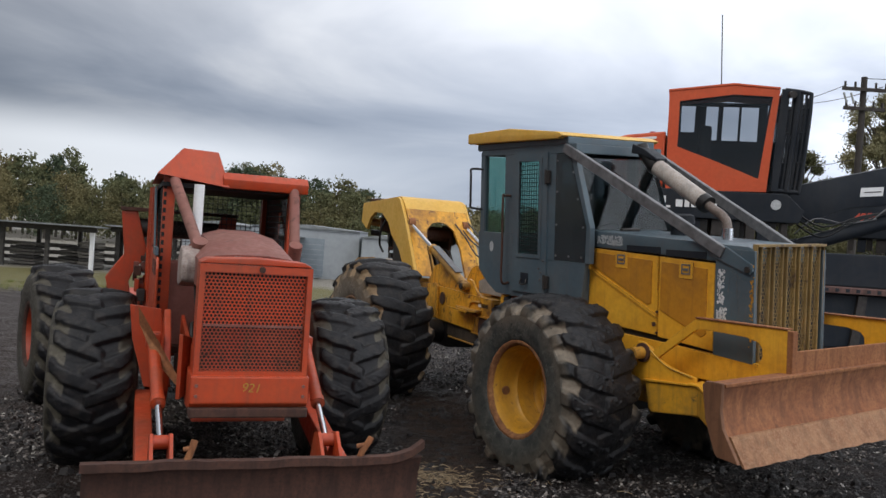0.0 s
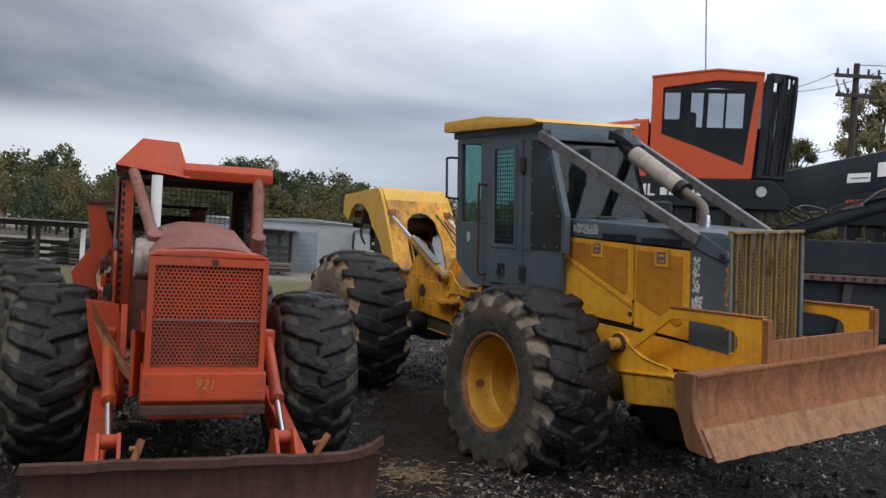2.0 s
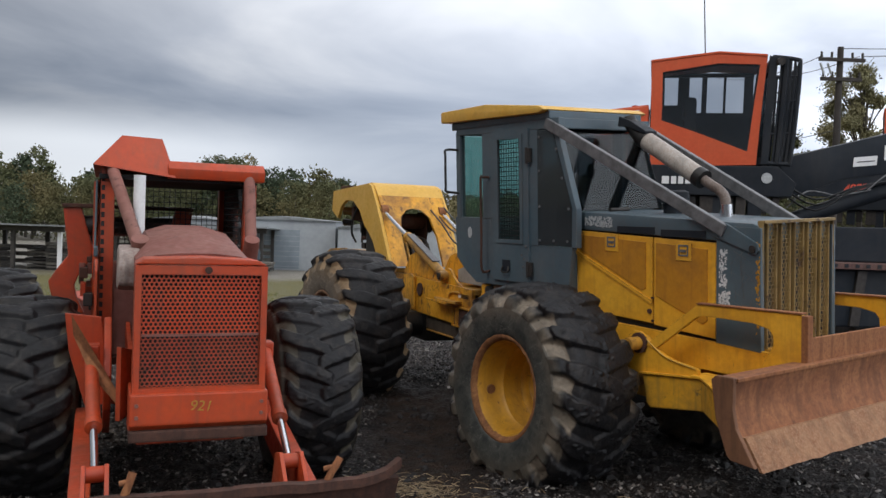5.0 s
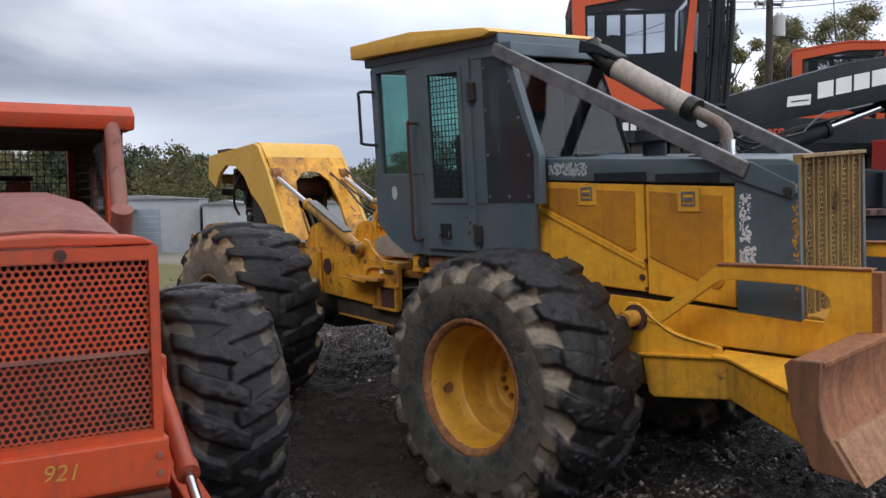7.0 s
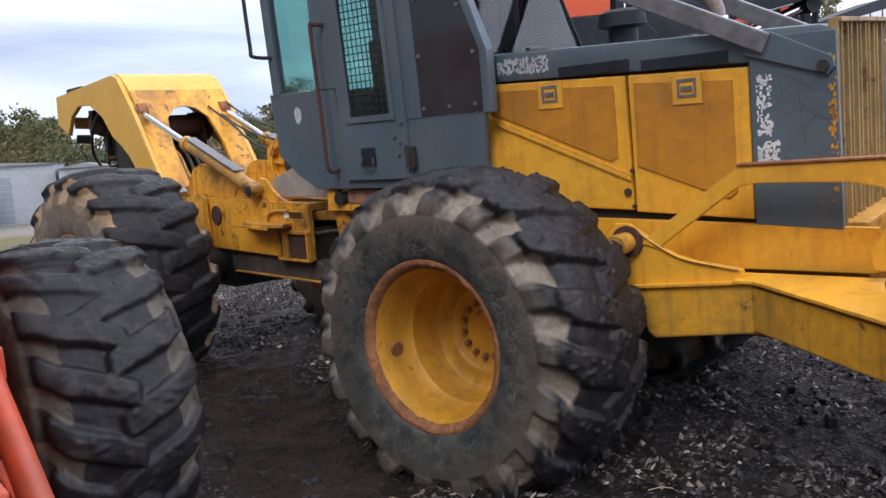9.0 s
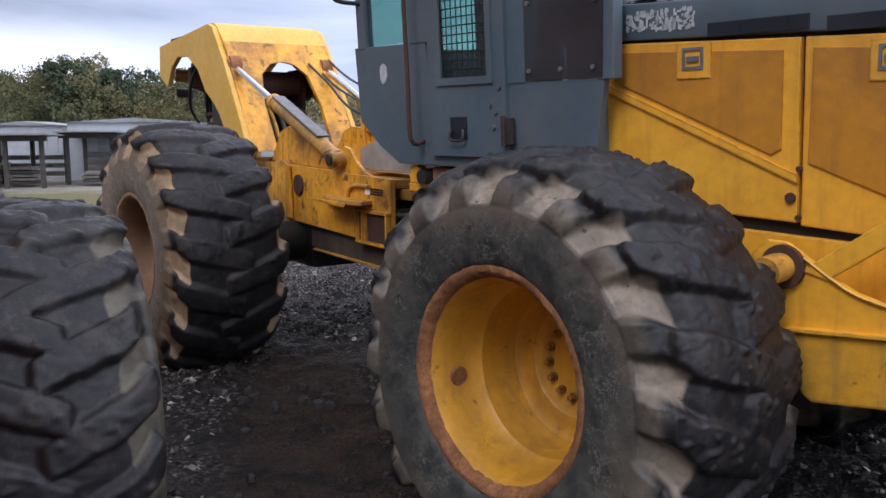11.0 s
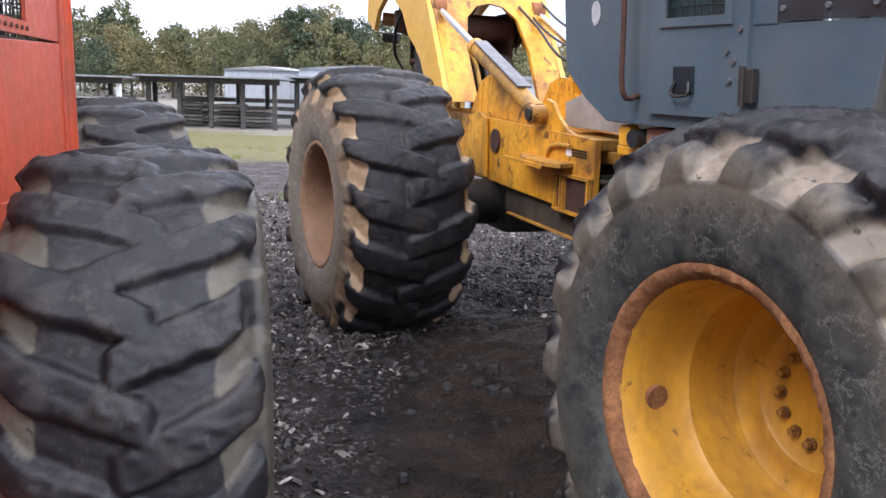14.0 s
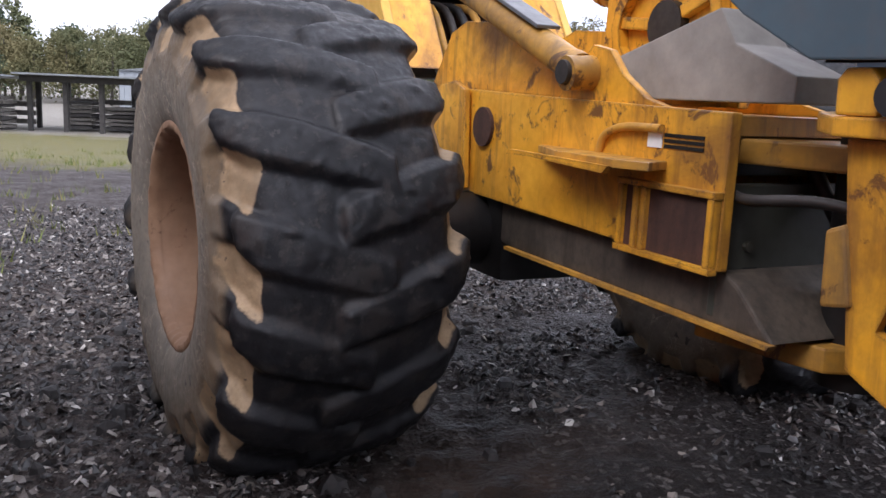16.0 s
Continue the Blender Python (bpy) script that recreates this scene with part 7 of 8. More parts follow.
    # lift arms, rams, blade
    for s in (-1, 1):
        if s < 0:
            bm = bmesh.new()
            slab(bm, [(0.52, 0.50), (0.55, 1.25), (0.80, 1.40), (1.10, 1.22), (1.22, 1.05), (1.10, 0.80), (0.85, 0.62)], "y", 0.49 * s, 0.54 * s, 0.01)
            P("ram_tower", bm, ORANGE)
        bm = bmesh.new()
        slab(bm, [(0.60, 0.52), (2.42, 0.22), (2.50, 0.34), (2.40, 0.46), (0.60, 0.72)], "y", 0.60 * s, 0.72 * s, 0.012)
        P("push_arm", bm, ORANGE, "orange push arm")
        ins = 0.08 if s > 0 else 0.0
        cylinder_ram(sk, (1.10, (0.62 - ins) * s, 1.20), (2.28, (0.575 - ins) * s, 0.70), 0.66, 0.043, ORANGE, CHROME)
        bm = bmesh.new()
        box(bm, 1.03, 1.17, (0.62 - ins) * s - 0.055, (0.62 - ins) * s + 0.055, 1.14, 1.25, 0.012)
        P("ram_mount", bm, ORANGE)
        for yy in (0.515, 0.635):
            bm = bmesh.new()
            slab(bm, [(2.02, 0.30), (2.54, 0.30), (2.545, 0.60), (2.34, 0.77), (2.22, 0.74)], "y", (yy - ins) * s - 0.012, (yy - ins) * s + 0.012, 0.004)
            P("ram_bracket", bm, ORANGE)
    bm = bmesh.new()
    slab(bm, [(-0.80, 1.42), (-0.56, 1.39), (-0.53, 1.15), (-0.45, 0.76), (-0.66, 0.76), (-0.77, 1.15)], "x", 0.70, 0.735, 0.006)
    P("fender_plate", bm, ORANGE)
    bm = bmesh.new()
    slab(bm, [(-0.12, 0.86), (0.12, 0.90), (0.12, 1.26), (-0.12, 1.32)], "x", -0.016, 0.016, 0.006)
    part("cowl_plate", bm, ORANGE, sk, move=pose(1.62, -0.40, 0.0, 0, 0, 62))
    bm = bmesh.new()
    vs = [bm.verts.new(q) for q in ((1.15, -0.745, 1.457), (1.50, -0.44, 0.974), (1.50, -0.459, 0.918), (1.35, -0.615, 1.085), (1.20, -0.729, 1.323))]
    bm.faces.new(vs)
    bmesh.ops.solidify(bm, geom=bm.faces[:], thickness=0.014)
    P("deflector_plate", bm, RUST, "rusty slanted deflector plate")
    bm = bmesh.new()
    prof = [(2.66, 0.03), (2.60, 0.20), (2.585, 0.40), (2.60, 0.55), (2.65, 0.665), (2.61, 0.675), (2.56, 0.56), (2.545, 0.40), (2.56, 0.20), (2.62, 0.03)]
    slab(bm, prof, "y", -1.02, 1.06)
    bl = part("blade", bm, RUST_DARK, sk, "bent dark rusty dozer blade", smooth=50)
    bm = bmesh.new()
    rng = random.Random(4)
    n = 26
    top, low = [], []
    for k in range(n + 1):
        y = -1.03 + 2.10 * k / n
        z = 0.675 + rng.uniform(-0.006, 0.006) + (0.10 * max(0.0, (y - 0.85) / 0.22) ** 1.5 if y > 0.85 else 0.0)
        top.append((y, z))
        low.append((y, z - 0.05))
    slab(bm, top + low[::-1], "x", 2.60, 2.665)
    part("blade_lip", bm, RUST_DARK, bl, "bent rusty top lip")
    for y in (-0.42, 0.66):
        bm = bmesh.new()
        lean = 0.06 if y > 0 else 0.03
        pipe(bm, [(2.61, y - 0.02, 0.64), (2.615, y, 0.70), (2.61, y + lean * 0.6, 0.755), (2.60, y + lean, 0.79)], 0.022, 10)
        pipe(bm, [(2.61, y + lean * 0.5, 0.745), (2.605, y - 0.035, 0.735)], 0.016, 8)
        part("blade_ear", bm, RUST, bl, "bent rusty hook", smooth=60)
    # ---- rear frame, swung to one side ----
    M = O_POSE.inverted() @ OR_POSE
    Q = lambda name, bm, mat, label="", **k: part(name, bm, mat, sk, label, move=M, **k)  # noqa: E731
    bm = bmesh.new()
    slab(bm, [(-1.0, 0.70), (1.45, 0.70), (1.45, 1.10), (-1.0, 1.20)], "y", -0.38, 0.38, 0.012)
    Q("rear_frame", bm, ORANGE)
    bm = bmesh.new()
    rod(bm, (0, -1.02, 0.78), (0, 1.02, 0.78), 0.15, 18)
    rod(bm, (1.45, 0, 0.55), (1.45, 0, 1.25), 0.10, 18)
    Q("rear_axle", bm, GREASE, smooth=40)
    # bowed arch legs and box head with fairlead roller
    leg = [(-0.90, 2.19), (-0.74, 2.20), (-0.63, 1.80), (-0.66, 1.68), (-0.75, 1.56), (-0.79, 1.45), (-0.77, 1.34), (-0.70, 1.18), (-0.90, 1.18), (-0.99, 1.36), (-1.02, 1.49), (-0.95, 1.60), (-0.85, 1.74), (-0.86, 1.84)]
    for mirror in (False, True):
        bm = bmesh.new()
        pts = [((-0.62 - y) if mirror else y, z) for y, z in leg]
        pts = [(y * 1.035, z - 0.02 - (2.19 - z) * 0.03) for y, z in pts]
        slab(bm, pts, "x", -2.02, -1.88, 0.014)
        P("arch_leg", bm, ORANGE, "bowed orange arch leg")
    bm = bmesh.new()
    box(bm, -2.20, -1.86, -0.94, 0.30, 2.175, 2.215, 0.006)
    P("arch_top", bm, RUST_DARK)
    bm = bmesh.new()
    rod(bm, (-2.0, -0.76, 2.0), (-2.0, 0.12, 2.0), 0.10, 18)
    P("fairlead_roller", bm, IRON, smooth=40)
    for s in (-1, 1):
        bm = bmesh.new()
        rim = [(0.45 * math.cos(math.radians(180 * k / 12)), 1.10 + 0.42 * math.sin(math.radians(180 * k / 12))) for k in range(13)]
        slab(bm, rim, "y", 0.62 * s - 0.02, 0.62 * s + 0.02, 0.004)
        Q("fender", bm, RUST, "rusty curved fender")
    bm = bmesh.new()
    rod(bm, (0.9, -0.35, 1.32), (0.9, 0.35, 1.32), 0.20, 20)
    box(bm, 0.6, 1.2, -0.42, -0.35, 1.05, 1.6, 0.01)
    box(bm, 0.6, 1.2, 0.35, 0.42, 1.05, 1.6, 0.01)
    Q("winch_drum", bm, RUST_DARK, smooth=40)
    rng = random.Random(8)
    for k in range(14):
        bm = bmesh.new()
        x, y, z = -1.95 + rng.uniform(-0.1, 0.1), rng.uniform(-0.80, -0.66), rng.uniform(1.10, 1.70)
        box(bm, x, x + rng.uniform(0.05, 0.16), y, y + rng.uniform(0.04, 0.12), z, z + rng.uniform(0.05, 0.16), 0.01)
        P("winch_bracket", bm, [ORANGE_DULL, RUST_DARK, IRON, ORANGE][k % 4])
    bm = bmesh.new()
    pipe(bm, [(0.35, 0.0, 1.9), (0.7, -0.1, 1.7), (0.95, -0.1, 1.5)], 0.014, 6)
    Q("winch_cable", bm, IRON)
    wheel(sk, pose(0.03, -1.05, 0.72, 0, 5, 0), 0.775, 0.70, 0.33, -1, RUBBER_O, ORANGE, RUST_DARK, 5, -1, 19, 0.044, seg=448, wrap=-0.030, soft=0.024, scoop=0.006, crumbs=0.020, rough=0.42)
    wheel(sk, pose(0.06, 1.08, 0.72, 0, 14, 0), 0.775, 0.70, 0.33, 1, RUBBER_O, ORANGE, RUST_DARK, 6, -1, 19, 0.040, seg=560, half_n=56, wrap=-0.030, soft=0.024, scoop=0.006, crumbs=0.020, rough=0.42)
    wheel(sk, M @ pose(0.0, -1.20, 0.74, 0, 9, 0), 0.80, 0.70, 0.33, -1, RUBBER_O, ORANGE, RUST_DARK, 7, -1, 19, 0.044, seg=448, wrap=-0.030, soft=0.024, scoop=0.006, crumbs=0.020, rough=0.42)
    wheel(sk, M @ pose(0.0, 1.15, 0.74, 0, 20, 0), 0.80, 0.70, 0.33, 1, RUBBER_O, ORANGE, RUST_DARK, 8, -1, 19, 0.044, seg=448, wrap=-0.030, soft=0.024, scoop=0.006, crumbs=0.020, rough=0.42)
    return sk


orange_skidder = build_orange()


# ---- knuckleboom log loaders ----
def build_loader(m, label, turned=None, red=False):
    """Cab face is the local plane y = 0; local x to the right of it, z up."""
    ld = thing("log_loader", m, label, "log loader", "log loaders in a row")
    turn = turned if turned is not None else pose(0, 0, 0)
    P = lambda name, bm, mat, lab="", **k: part(name, bm, mat, ld, lab, move=turn, **k)  # noqa: E731
    D = 1.50
    # cab: two side frames with slanted window openings, roof, back wall, floor
    outer = [(3.29, 3.07), (4.05, 3.09), (4.80, 3.11), (4.85, 4.0), (4.90, 4.665), (4.22, 4.715), (3.25, 4.60), (3.27, 3.9)]
    inner = [(3.43, 3.74), (4.05, 3.53), (4.67, 3.30), (4.74, 4.0), (4.80, 4.54), (4.22, 4.56), (3.42, 4.44), (3.43, 4.0)]
    bm = bmesh.new()
    ngon_hole_plate(bm, outer, inner, "y", 0.0, 0.06)
    P("cab_side", bm, LOADER_ORANGE, "orange cab side frame")
    bm = bmesh.new()
    slab(bm, [(3.42, 3.735), (4.68, 3.29), (4.75, 4.0), (4.81, 4.55), (4.22, 4.57), (3.41, 4.45)], "y", 0.02, 0.028)
    ob = P("cab_window", bm, GLASS_TINT, "dark tinted cab window")
    ob.visible_shadow = False
    bm = bmesh.new()
    slab(bm, [(3.43, 3.735), (4.72, 3.82), (4.72, 3.85), (3.43, 3.765)], "y", 0.03, 0.045)
    P("window_bar", bm, VOID)
    # far side wall: dark lining with three openings
    xs = (3.25, 3.40, 3.68, 3.86, 4.06, 4.14, 4.72, 4.86)
    for k in range(7):
        lo, hi = (3.12, 4.62) if k % 2 == 0 else (3.12, 4.02 if k > 1 else 4.16)
        bm = bmesh.new()
        box(bm, xs[k], xs[k + 1], D - 0.06, D, lo, hi)
        P("cab_lining", bm, VOID)
    bm = bmesh.new()
    box(bm, 3.25, 4.86, D - 0.12, D - 0.065, 4.60, 4.66)
    P("cab_header", bm, VOID)
    bm = bmesh.new()
    box(bm, 3.25, 4.92, D - 0.12, D - 0.065, 3.12, 4.03)
    P("cab_lining", bm, VOID)
    for hole in (inner,):
        mid = Vector((4.15, 4.05))
        small = [tuple(mid + (Vector(q) - mid) * 0.955) for q in hole]
        bm = bmesh.new()
        ngon_hole_plate(bm, hole, small, "y", 0.032, 0.05)
        P("window_seal", bm, VOID, "black window surround")
    bm = bmesh.new()
    box(bm, 4.40, 4.44, D - 0.05, D - 0.01, 4.02, 4.62)
    P("window_mullion", bm, VOID)
    bm = bmesh.new()
    slab(bm, [(3.24, 4.585), (4.22, 4.70), (4.90, 4.65), (4.90, 4.685), (4.22, 4.735), (3.24, 4.62)], "y", -0.012, D + 0.012, 0.010)
    P("cab_roof", bm, LOADER_ORANGE)
    bm = bmesh.new()
    box(bm, 3.25, 4.9, 0.062, D - 0.062, 3.12, 3.22, 0.005)
    P("cab_floor", bm, NAVY)
    # rear wall with two windows: strips
    for y0, y1, z0, z1 in ((0.062, D - 0.062, 3.22, 3.84), (0.062, 0.30, 3.84, 4.58), (0.62, 0.86, 3.84, 4.58), (D - 0.35, D - 0.062, 3.84, 4.58), (0.30, 0.62, 4.40, 4.58), (0.86, D - 0.35, 4.40, 4.58)):
        bm = bmesh.new()
        box(bm, 3.26, 3.31, y0, y1, z0, z1)
        P("cab_back", bm, VOID)
    bm = bmesh.new()
    box(bm, 3.75, 3.95, 0.45, 1.05, 3.5, 4.15, 0.06)
    st = P("operator_seat", bm, VOID, "black operator seat")
    bm = bmesh.new()
    box(bm, 3.70, 4.25, 0.45, 1.05, 3.35, 3.52, 0.05)
    part("seat_cushion", bm, VOID, st, move=turn)
    bm = bmesh.new()
    slab(bm, [(0.06, 3.2), (D - 0.06, 3.2), (D - 0.06, 4.62), (0.06, 4.62)], "x", 4.93, 4.945)
    ob = P("front_window", bm, GLASS_SMOKE, "dark front window")
    ob.visible_shadow = False
    # front cage: side frames filled with slanted rods, and the barred front
    for y in (0.0, D):
        bm = bmesh.new()
        slab(bm, [(4.86, 3.12), (4.96, 3.12), (5.04, 4.63), (4.925, 4.66)], "y", y - 0.03, y + 0.03, 0.006)
        cs = P("cage_side", bm, NAVY, "black cab front cage")
        bm = bmesh.new()
        pipe(bm, [(4.94, y, 3.14), (5.22, y, 3.13), (5.27, y, 3.20), (5.33, y, 4.0), (5.345, y, 4.52), (5.30, y, 4.60), (4.97, y, 4.645)], 0.032, 8)
        part("cage_bar", bm, NAVY, cs, move=turn, smooth=60)
        for k in range(4):
            u = (k + 1) / 5
            bm = bmesh.new()
            pipe(bm, [(4.96 + 0.30 * u, y, 3.14), (5.0 + 0.33 * u, y, 3.9), (5.04 + 0.30 * u, y, 4.62)], 0.020 if k != 1 else 0.045, 6)
            part("cage_rod", bm, NAVY, cs, move=turn)
        for z in (3.55, 4.0, 4.35):
            bm = bmesh.new()
            rod(bm, (4.98, y, z), (5.32, y, z + 0.02), 0.016, 6)
            part("cage_rod", bm, NAVY, cs, move=turn)
    for k in range(9):
        y = 0.08 + (D - 0.16) * k / 8
        bm = bmesh.new()
        pipe(bm, [(5.25, y, 3.14), (5.32, y, 3.9), (5.335, y, 4.56)], 0.014, 6)
        P("cage_rod", bm, NAVY)
    for z in (3.5, 3.95, 4.4):
        bm = bmesh.new()
        rod(bm, (5.34, 0.0, z), (5.34, D, z), 0.018, 8)
        P("cage_rod", bm, NAVY)
    bm = bmesh.new()
    rod(bm, (5.06, -0.04, 4.57), (5.08, -0.11, 4.56), 0.055, 14)
    P("work_light", bm, IRON, smooth=40)
    bm = bmesh.new()
    rod(bm, (4.05, 0.5, 4.68), (3.98, 0.5, 5.9), 0.009, 6)
    P("antenna", bm, BLACK, "thin whip antenna")
    # engine cover
    bm = bmesh.new()
    slab(bm, [(2.42, 3.07), (3.24, 3.07), (3.24, 3.97), (3.20, 3.97), (2.62, 3.90), (2.44, 3.84)], "y", 0.02, D, 0.03)
    ec = P("engine_cover", bm, LOADER_ORANGE, "orange engine cover")
    bm = bmesh.new()
    slab(bm, [(2.62, 3.80), (3.10, 3.85), (3.10, 3.89), (2.62, 3.84)], "y", 0.012, 0.019)
    part("cover_decal", bm, WHITE, ec, move=turn)
    bm = bmesh.new()
    rod(bm, (3.02, 0.5, 3.88), (3.02, 0.5, 4.02), 0.05, 12)
    part("filler_cap", bm, RED, ec, "red filler cap", move=turn)
    bm = bmesh.new()
    rod(bm, (3.16, 0.8, 3.88), (3.16, 0.8, 4.0), 0.09, 14)
    part("intake_cap", bm, NAVY, ec, move=turn)
    # deck with lettering band, hoses below
    bm = bmesh.new()
    slab(bm, [(2.35, 2.66), (5.30, 2.66), (5.36, 2.85), (5.10, 3.09), (2.35, 3.09)], "y", -0.06, D + 0.06, 0.015)
    dk = P("upper_deck", bm, NAVY, "dark blue-black loader deck")
    if not red:
        text_block("model_number", "495ML", 0.245, turn @ pose(3.05, -0.064, 2.875, 90), WHITE, dk)
        # brand word as plain upright bars
        for k in range(6):
            x0 = 3.47 + 0.103 * k + (0.03 if k > 0 else 0.0)
            bm = bmesh.new()
            box(bm, x0, x0 + (0.105 if k == 0 else 0.075), -0.067, -0.061, 2.815 + 0.002 * k, 2.925)
            part("letter_bar", bm, WHITE, dk, "plain white lettering bar", move=turn)
    bm = bmesh.new()
    rod(bm, (4.95, -0.062, 2.92), (4.95, -0.072, 2.92), 0.075, 20)
    part("round_decal", bm, PALE, dk, move=turn)
    rng = random.Random(21)
    for k in range(16):
        x = 2.5 + 0.17 * k
        bm = bmesh.new()
        box(bm, x, x + rng.uniform(0.08, 0.2), 0.0, 0.3, 2.30 + rng.uniform(0, 0.15), 2.655, 0.01)
        part("valve_block", bm, [IRON, NAVY, GREASE][k % 3], dk, move=turn)
    bm = bmesh.new()
    rod(bm, (4.0, 0.8, 1.7), (4.0, 0.8, 2.66), 0.62, 28)
    P("slew_ring", bm, IRON, smooth=40)
    P = lambda name, bm, mat, lab="", **k: part(name, bm, mat, ld, lab, **k)  # noqa: E731
    # main boom: deep tapered box rising away from the cab
    bm = bmesh.new()
    top = [(5.20, 3.05), (5.36, 3.30), (6.40, 3.58), (7.20, 3.80), (7.95, 3.93), (9.0, 3.98), (10.4, 3.90), (11.6, 3.72)]
    low = [(11.6, 3.30), (10.4, 3.42), (9.0, 3.42), (7.95, 3.32), (7.0, 3.12), (6.2, 3.00), (5.55, 2.74), (5.20, 2.70)]
    slab(bm, top + low, "y", 0.20, 0.72, 0.02)
    bo = P("main_boom", bm, NAVY, "dark blue-black main boom", smooth=35)
    bm = bmesh.new()
    slab(bm, [(6.34, 3.19), (6.69, 3.23), (6.70, 3.37), (6.35, 3.33)], "y", 0.193, 0.199)
    part("warning_sign", bm, WHITE, bo, "white warning sign")
    bm = bmesh.new()
    slab(bm, [(6.40, 3.255), (6.66, 3.285), (6.66, 3.30), (6.40, 3.27)], "y", 0.187, 0.192)
    part("sign_print", bm, IRON, bo)
    for k in range(5):
        bm = bmesh.new()
        x0 = 6.80 + 0.276 * k
        z0 = 3.305 + 0.058 * k
        slab(bm, [(x0, z0), (x0 + 0.235, z0 + 0.046), (x0 + 0.235, z0 + 0.266), (x0, z0 + 0.22)], "y", 0.192, 0.199)
        part("letter_bar", bm, WHITE, bo, "plain white lettering bar")
    if not red:
        text_block("model_number", "495ML", 0.30, pose(8.86, 0.197, 3.735, 90, -7), WHITE, bo)
        for a, b, za, zb in ((6.80, 7.10, 3.10, 3.14), (5.62, 6.1, 2.80, 2.76)):
            bm = bmesh.new()
            pipe(bm, [(a - 0.3, 0.05, za - 0.25), (a, 0.05, za), (b, 0.1, zb), (b + 0.5, 0.15, zb + 0.1)], 0.012, 6)
            P("boom_hose", bm, STEEL, smooth=60)
    # boom ram and hoses
    p0, p1 = Vector((5.5, 0.46, 2.35)), Vector((8.1, 0.46, 3.28))
    cylinder_ram(ld, p0, p1, 0.62, 0.12, NAVY, CHROME)
    for k in range(3):
        bm = bmesh.new()
        z = 2.90 - 0.08 * k
        pipe(bm, [(5.25, 0.0, z), (5.7, -0.05, z - 0.22), (6.3, 0.02, z - 0.02 + 0.06 * k), (7.2, 0.15, 3.08)], 0.014, 6)
        P("boom_hose", bm, BLACK, smooth=60)
    if red:
        text_block("model_number", "495B", 0.215, pose(2.84, -0.114, 3.08, 90, -4), RED_ORANGE, bo, slant=0.25)
        bm = bmesh.new()
        box(bm, 1.9, 5.3, -0.11, -0.07, 2.92, 3.36, 0.01)
        part("boom_panel", bm, NAVY, bo)
        bm = bmesh.new()
        box(bm, 5.6, 9.2, 0.75, 1.25, 1.70, 3.62, 0.02)
        P("boom_column", bm, NAVY, "dark blue-black boom column behind the ram")
        bm = bmesh.new()
        box(bm, 4.22, 5.06, -1.25, -0.85, 2.30, 2.92, 0.015)
        vb = P("valve_box", bm, RED, "red valve box")
        text_block("painted_number", "384", 0.17, pose(4.80, -1.256, 2.74, 90, -4), WHITE, vb)
        bm = bmesh.new()
        slab(bm, [(4.35, 2.93), (4.45, 2.90), (5.0, 2.93), (5.02, 3.05), (5.08, 3.05), (5.06, 2.86), (4.4, 2.82)], "y", -1.257, -1.251)
        part("bracket", bm, WHITE, vb, "bent pale bracket")
    # stand and trailer
    bm = bmesh.new()
    box(bm, 2.2, 10.5, 0.25, 1.35, 1.25, 1.72, 0.02)
    P("trailer_frame", bm, NAVY)
    # side tank, walk board, lockers and a filter on the trailer's flank
    tk = P("tank_box", slab(bmesh.new(), [(4.9, 1.0), (9.0, 1.0), (9.0, 1.735), (4.9, 1.735)], "y", -1.55, -0.45, 0.03), NAVY, "dark tank box on the trailer side")
    bm = bmesh.new()
    slab(bm, [(7.37, 1.48), (7.56, 1.46), (7.60, 1.52), (7.60, 1.64), (7.54, 1.675), (7.40, 1.67), (7.36, 1.60)], "y", -1.562, -1.551, 0.002)
    part("tank_plate", bm, IRON, tk, "oval grey plate")
    bm = bmesh.new()
    slab(bm, [(5.5, 1.02), (5.62, 1.02), (5.70, 1.72), (5.58, 1.72)], "y", -1.60, -1.551)
    part("step_rail", bm, IRON, tk)
    bd = P("walk_board", box(bmesh.new(), 4.85, 9.05, -1.66, -0.50, 1.745, 1.825, 0.006), WALK_RED, "worn red-brown walk board")
    bm = bmesh.new()
    for k in range(30):
        box(bm, 4.95 + 0.14 * k, 5.0 + 0.14 * k, -1.668, -1.661, 1.765, 1.81)
    part("board_cleat", bm, NAVY, bd, kind="stuff")
    lk = P("side_locker", slab(bmesh.new(), [(4.9, 1.83), (7.08, 1.83), (7.08, 2.25), (6.5, 2.30), (4.9, 2.27)], "y", -1.30, -0.50, 0.02), NAVY, "black side locker")
    bm = bmesh.new()
    ngon_hole_plate(bm, [(6.62, 1.84), (7.08, 1.84), (7.08, 2.25), (6.62, 2.25)], [(6.72, 1.89), (7.04, 1.89), (7.04, 2.20), (6.72, 2.20)], "y", -1.40, -1.305)
    part("locker_frame", bm, NAVY, lk)
    bm = bmesh.new()
    rod(bm, (6.90, -1.36, 1.89), (6.90, -1.36, 2.12), 0.075, 18)
    part("filter_canister", bm, IRON, lk, "dull grey filter canister", smooth=40)
    P("low_locker", box(bmesh.new(), 7.10, 9.0, -1.38, -0.50, 1.83, 1.99, 0.015), NAVY, "low black locker")
    bm = bmesh.new()
    pipe(bm, [(7.02, -1.2, 2.20), (7.04, -1.2, 2.36), (7.10, -1.2, 2.42), (7.22, -1.2, 2.40), (7.30, -1.2, 2.28), (7.38, -1.2, 2.0)], 0.022, 8)
    P("bent_pipe", bm, NAVY, "bent black pipe", smooth=60)
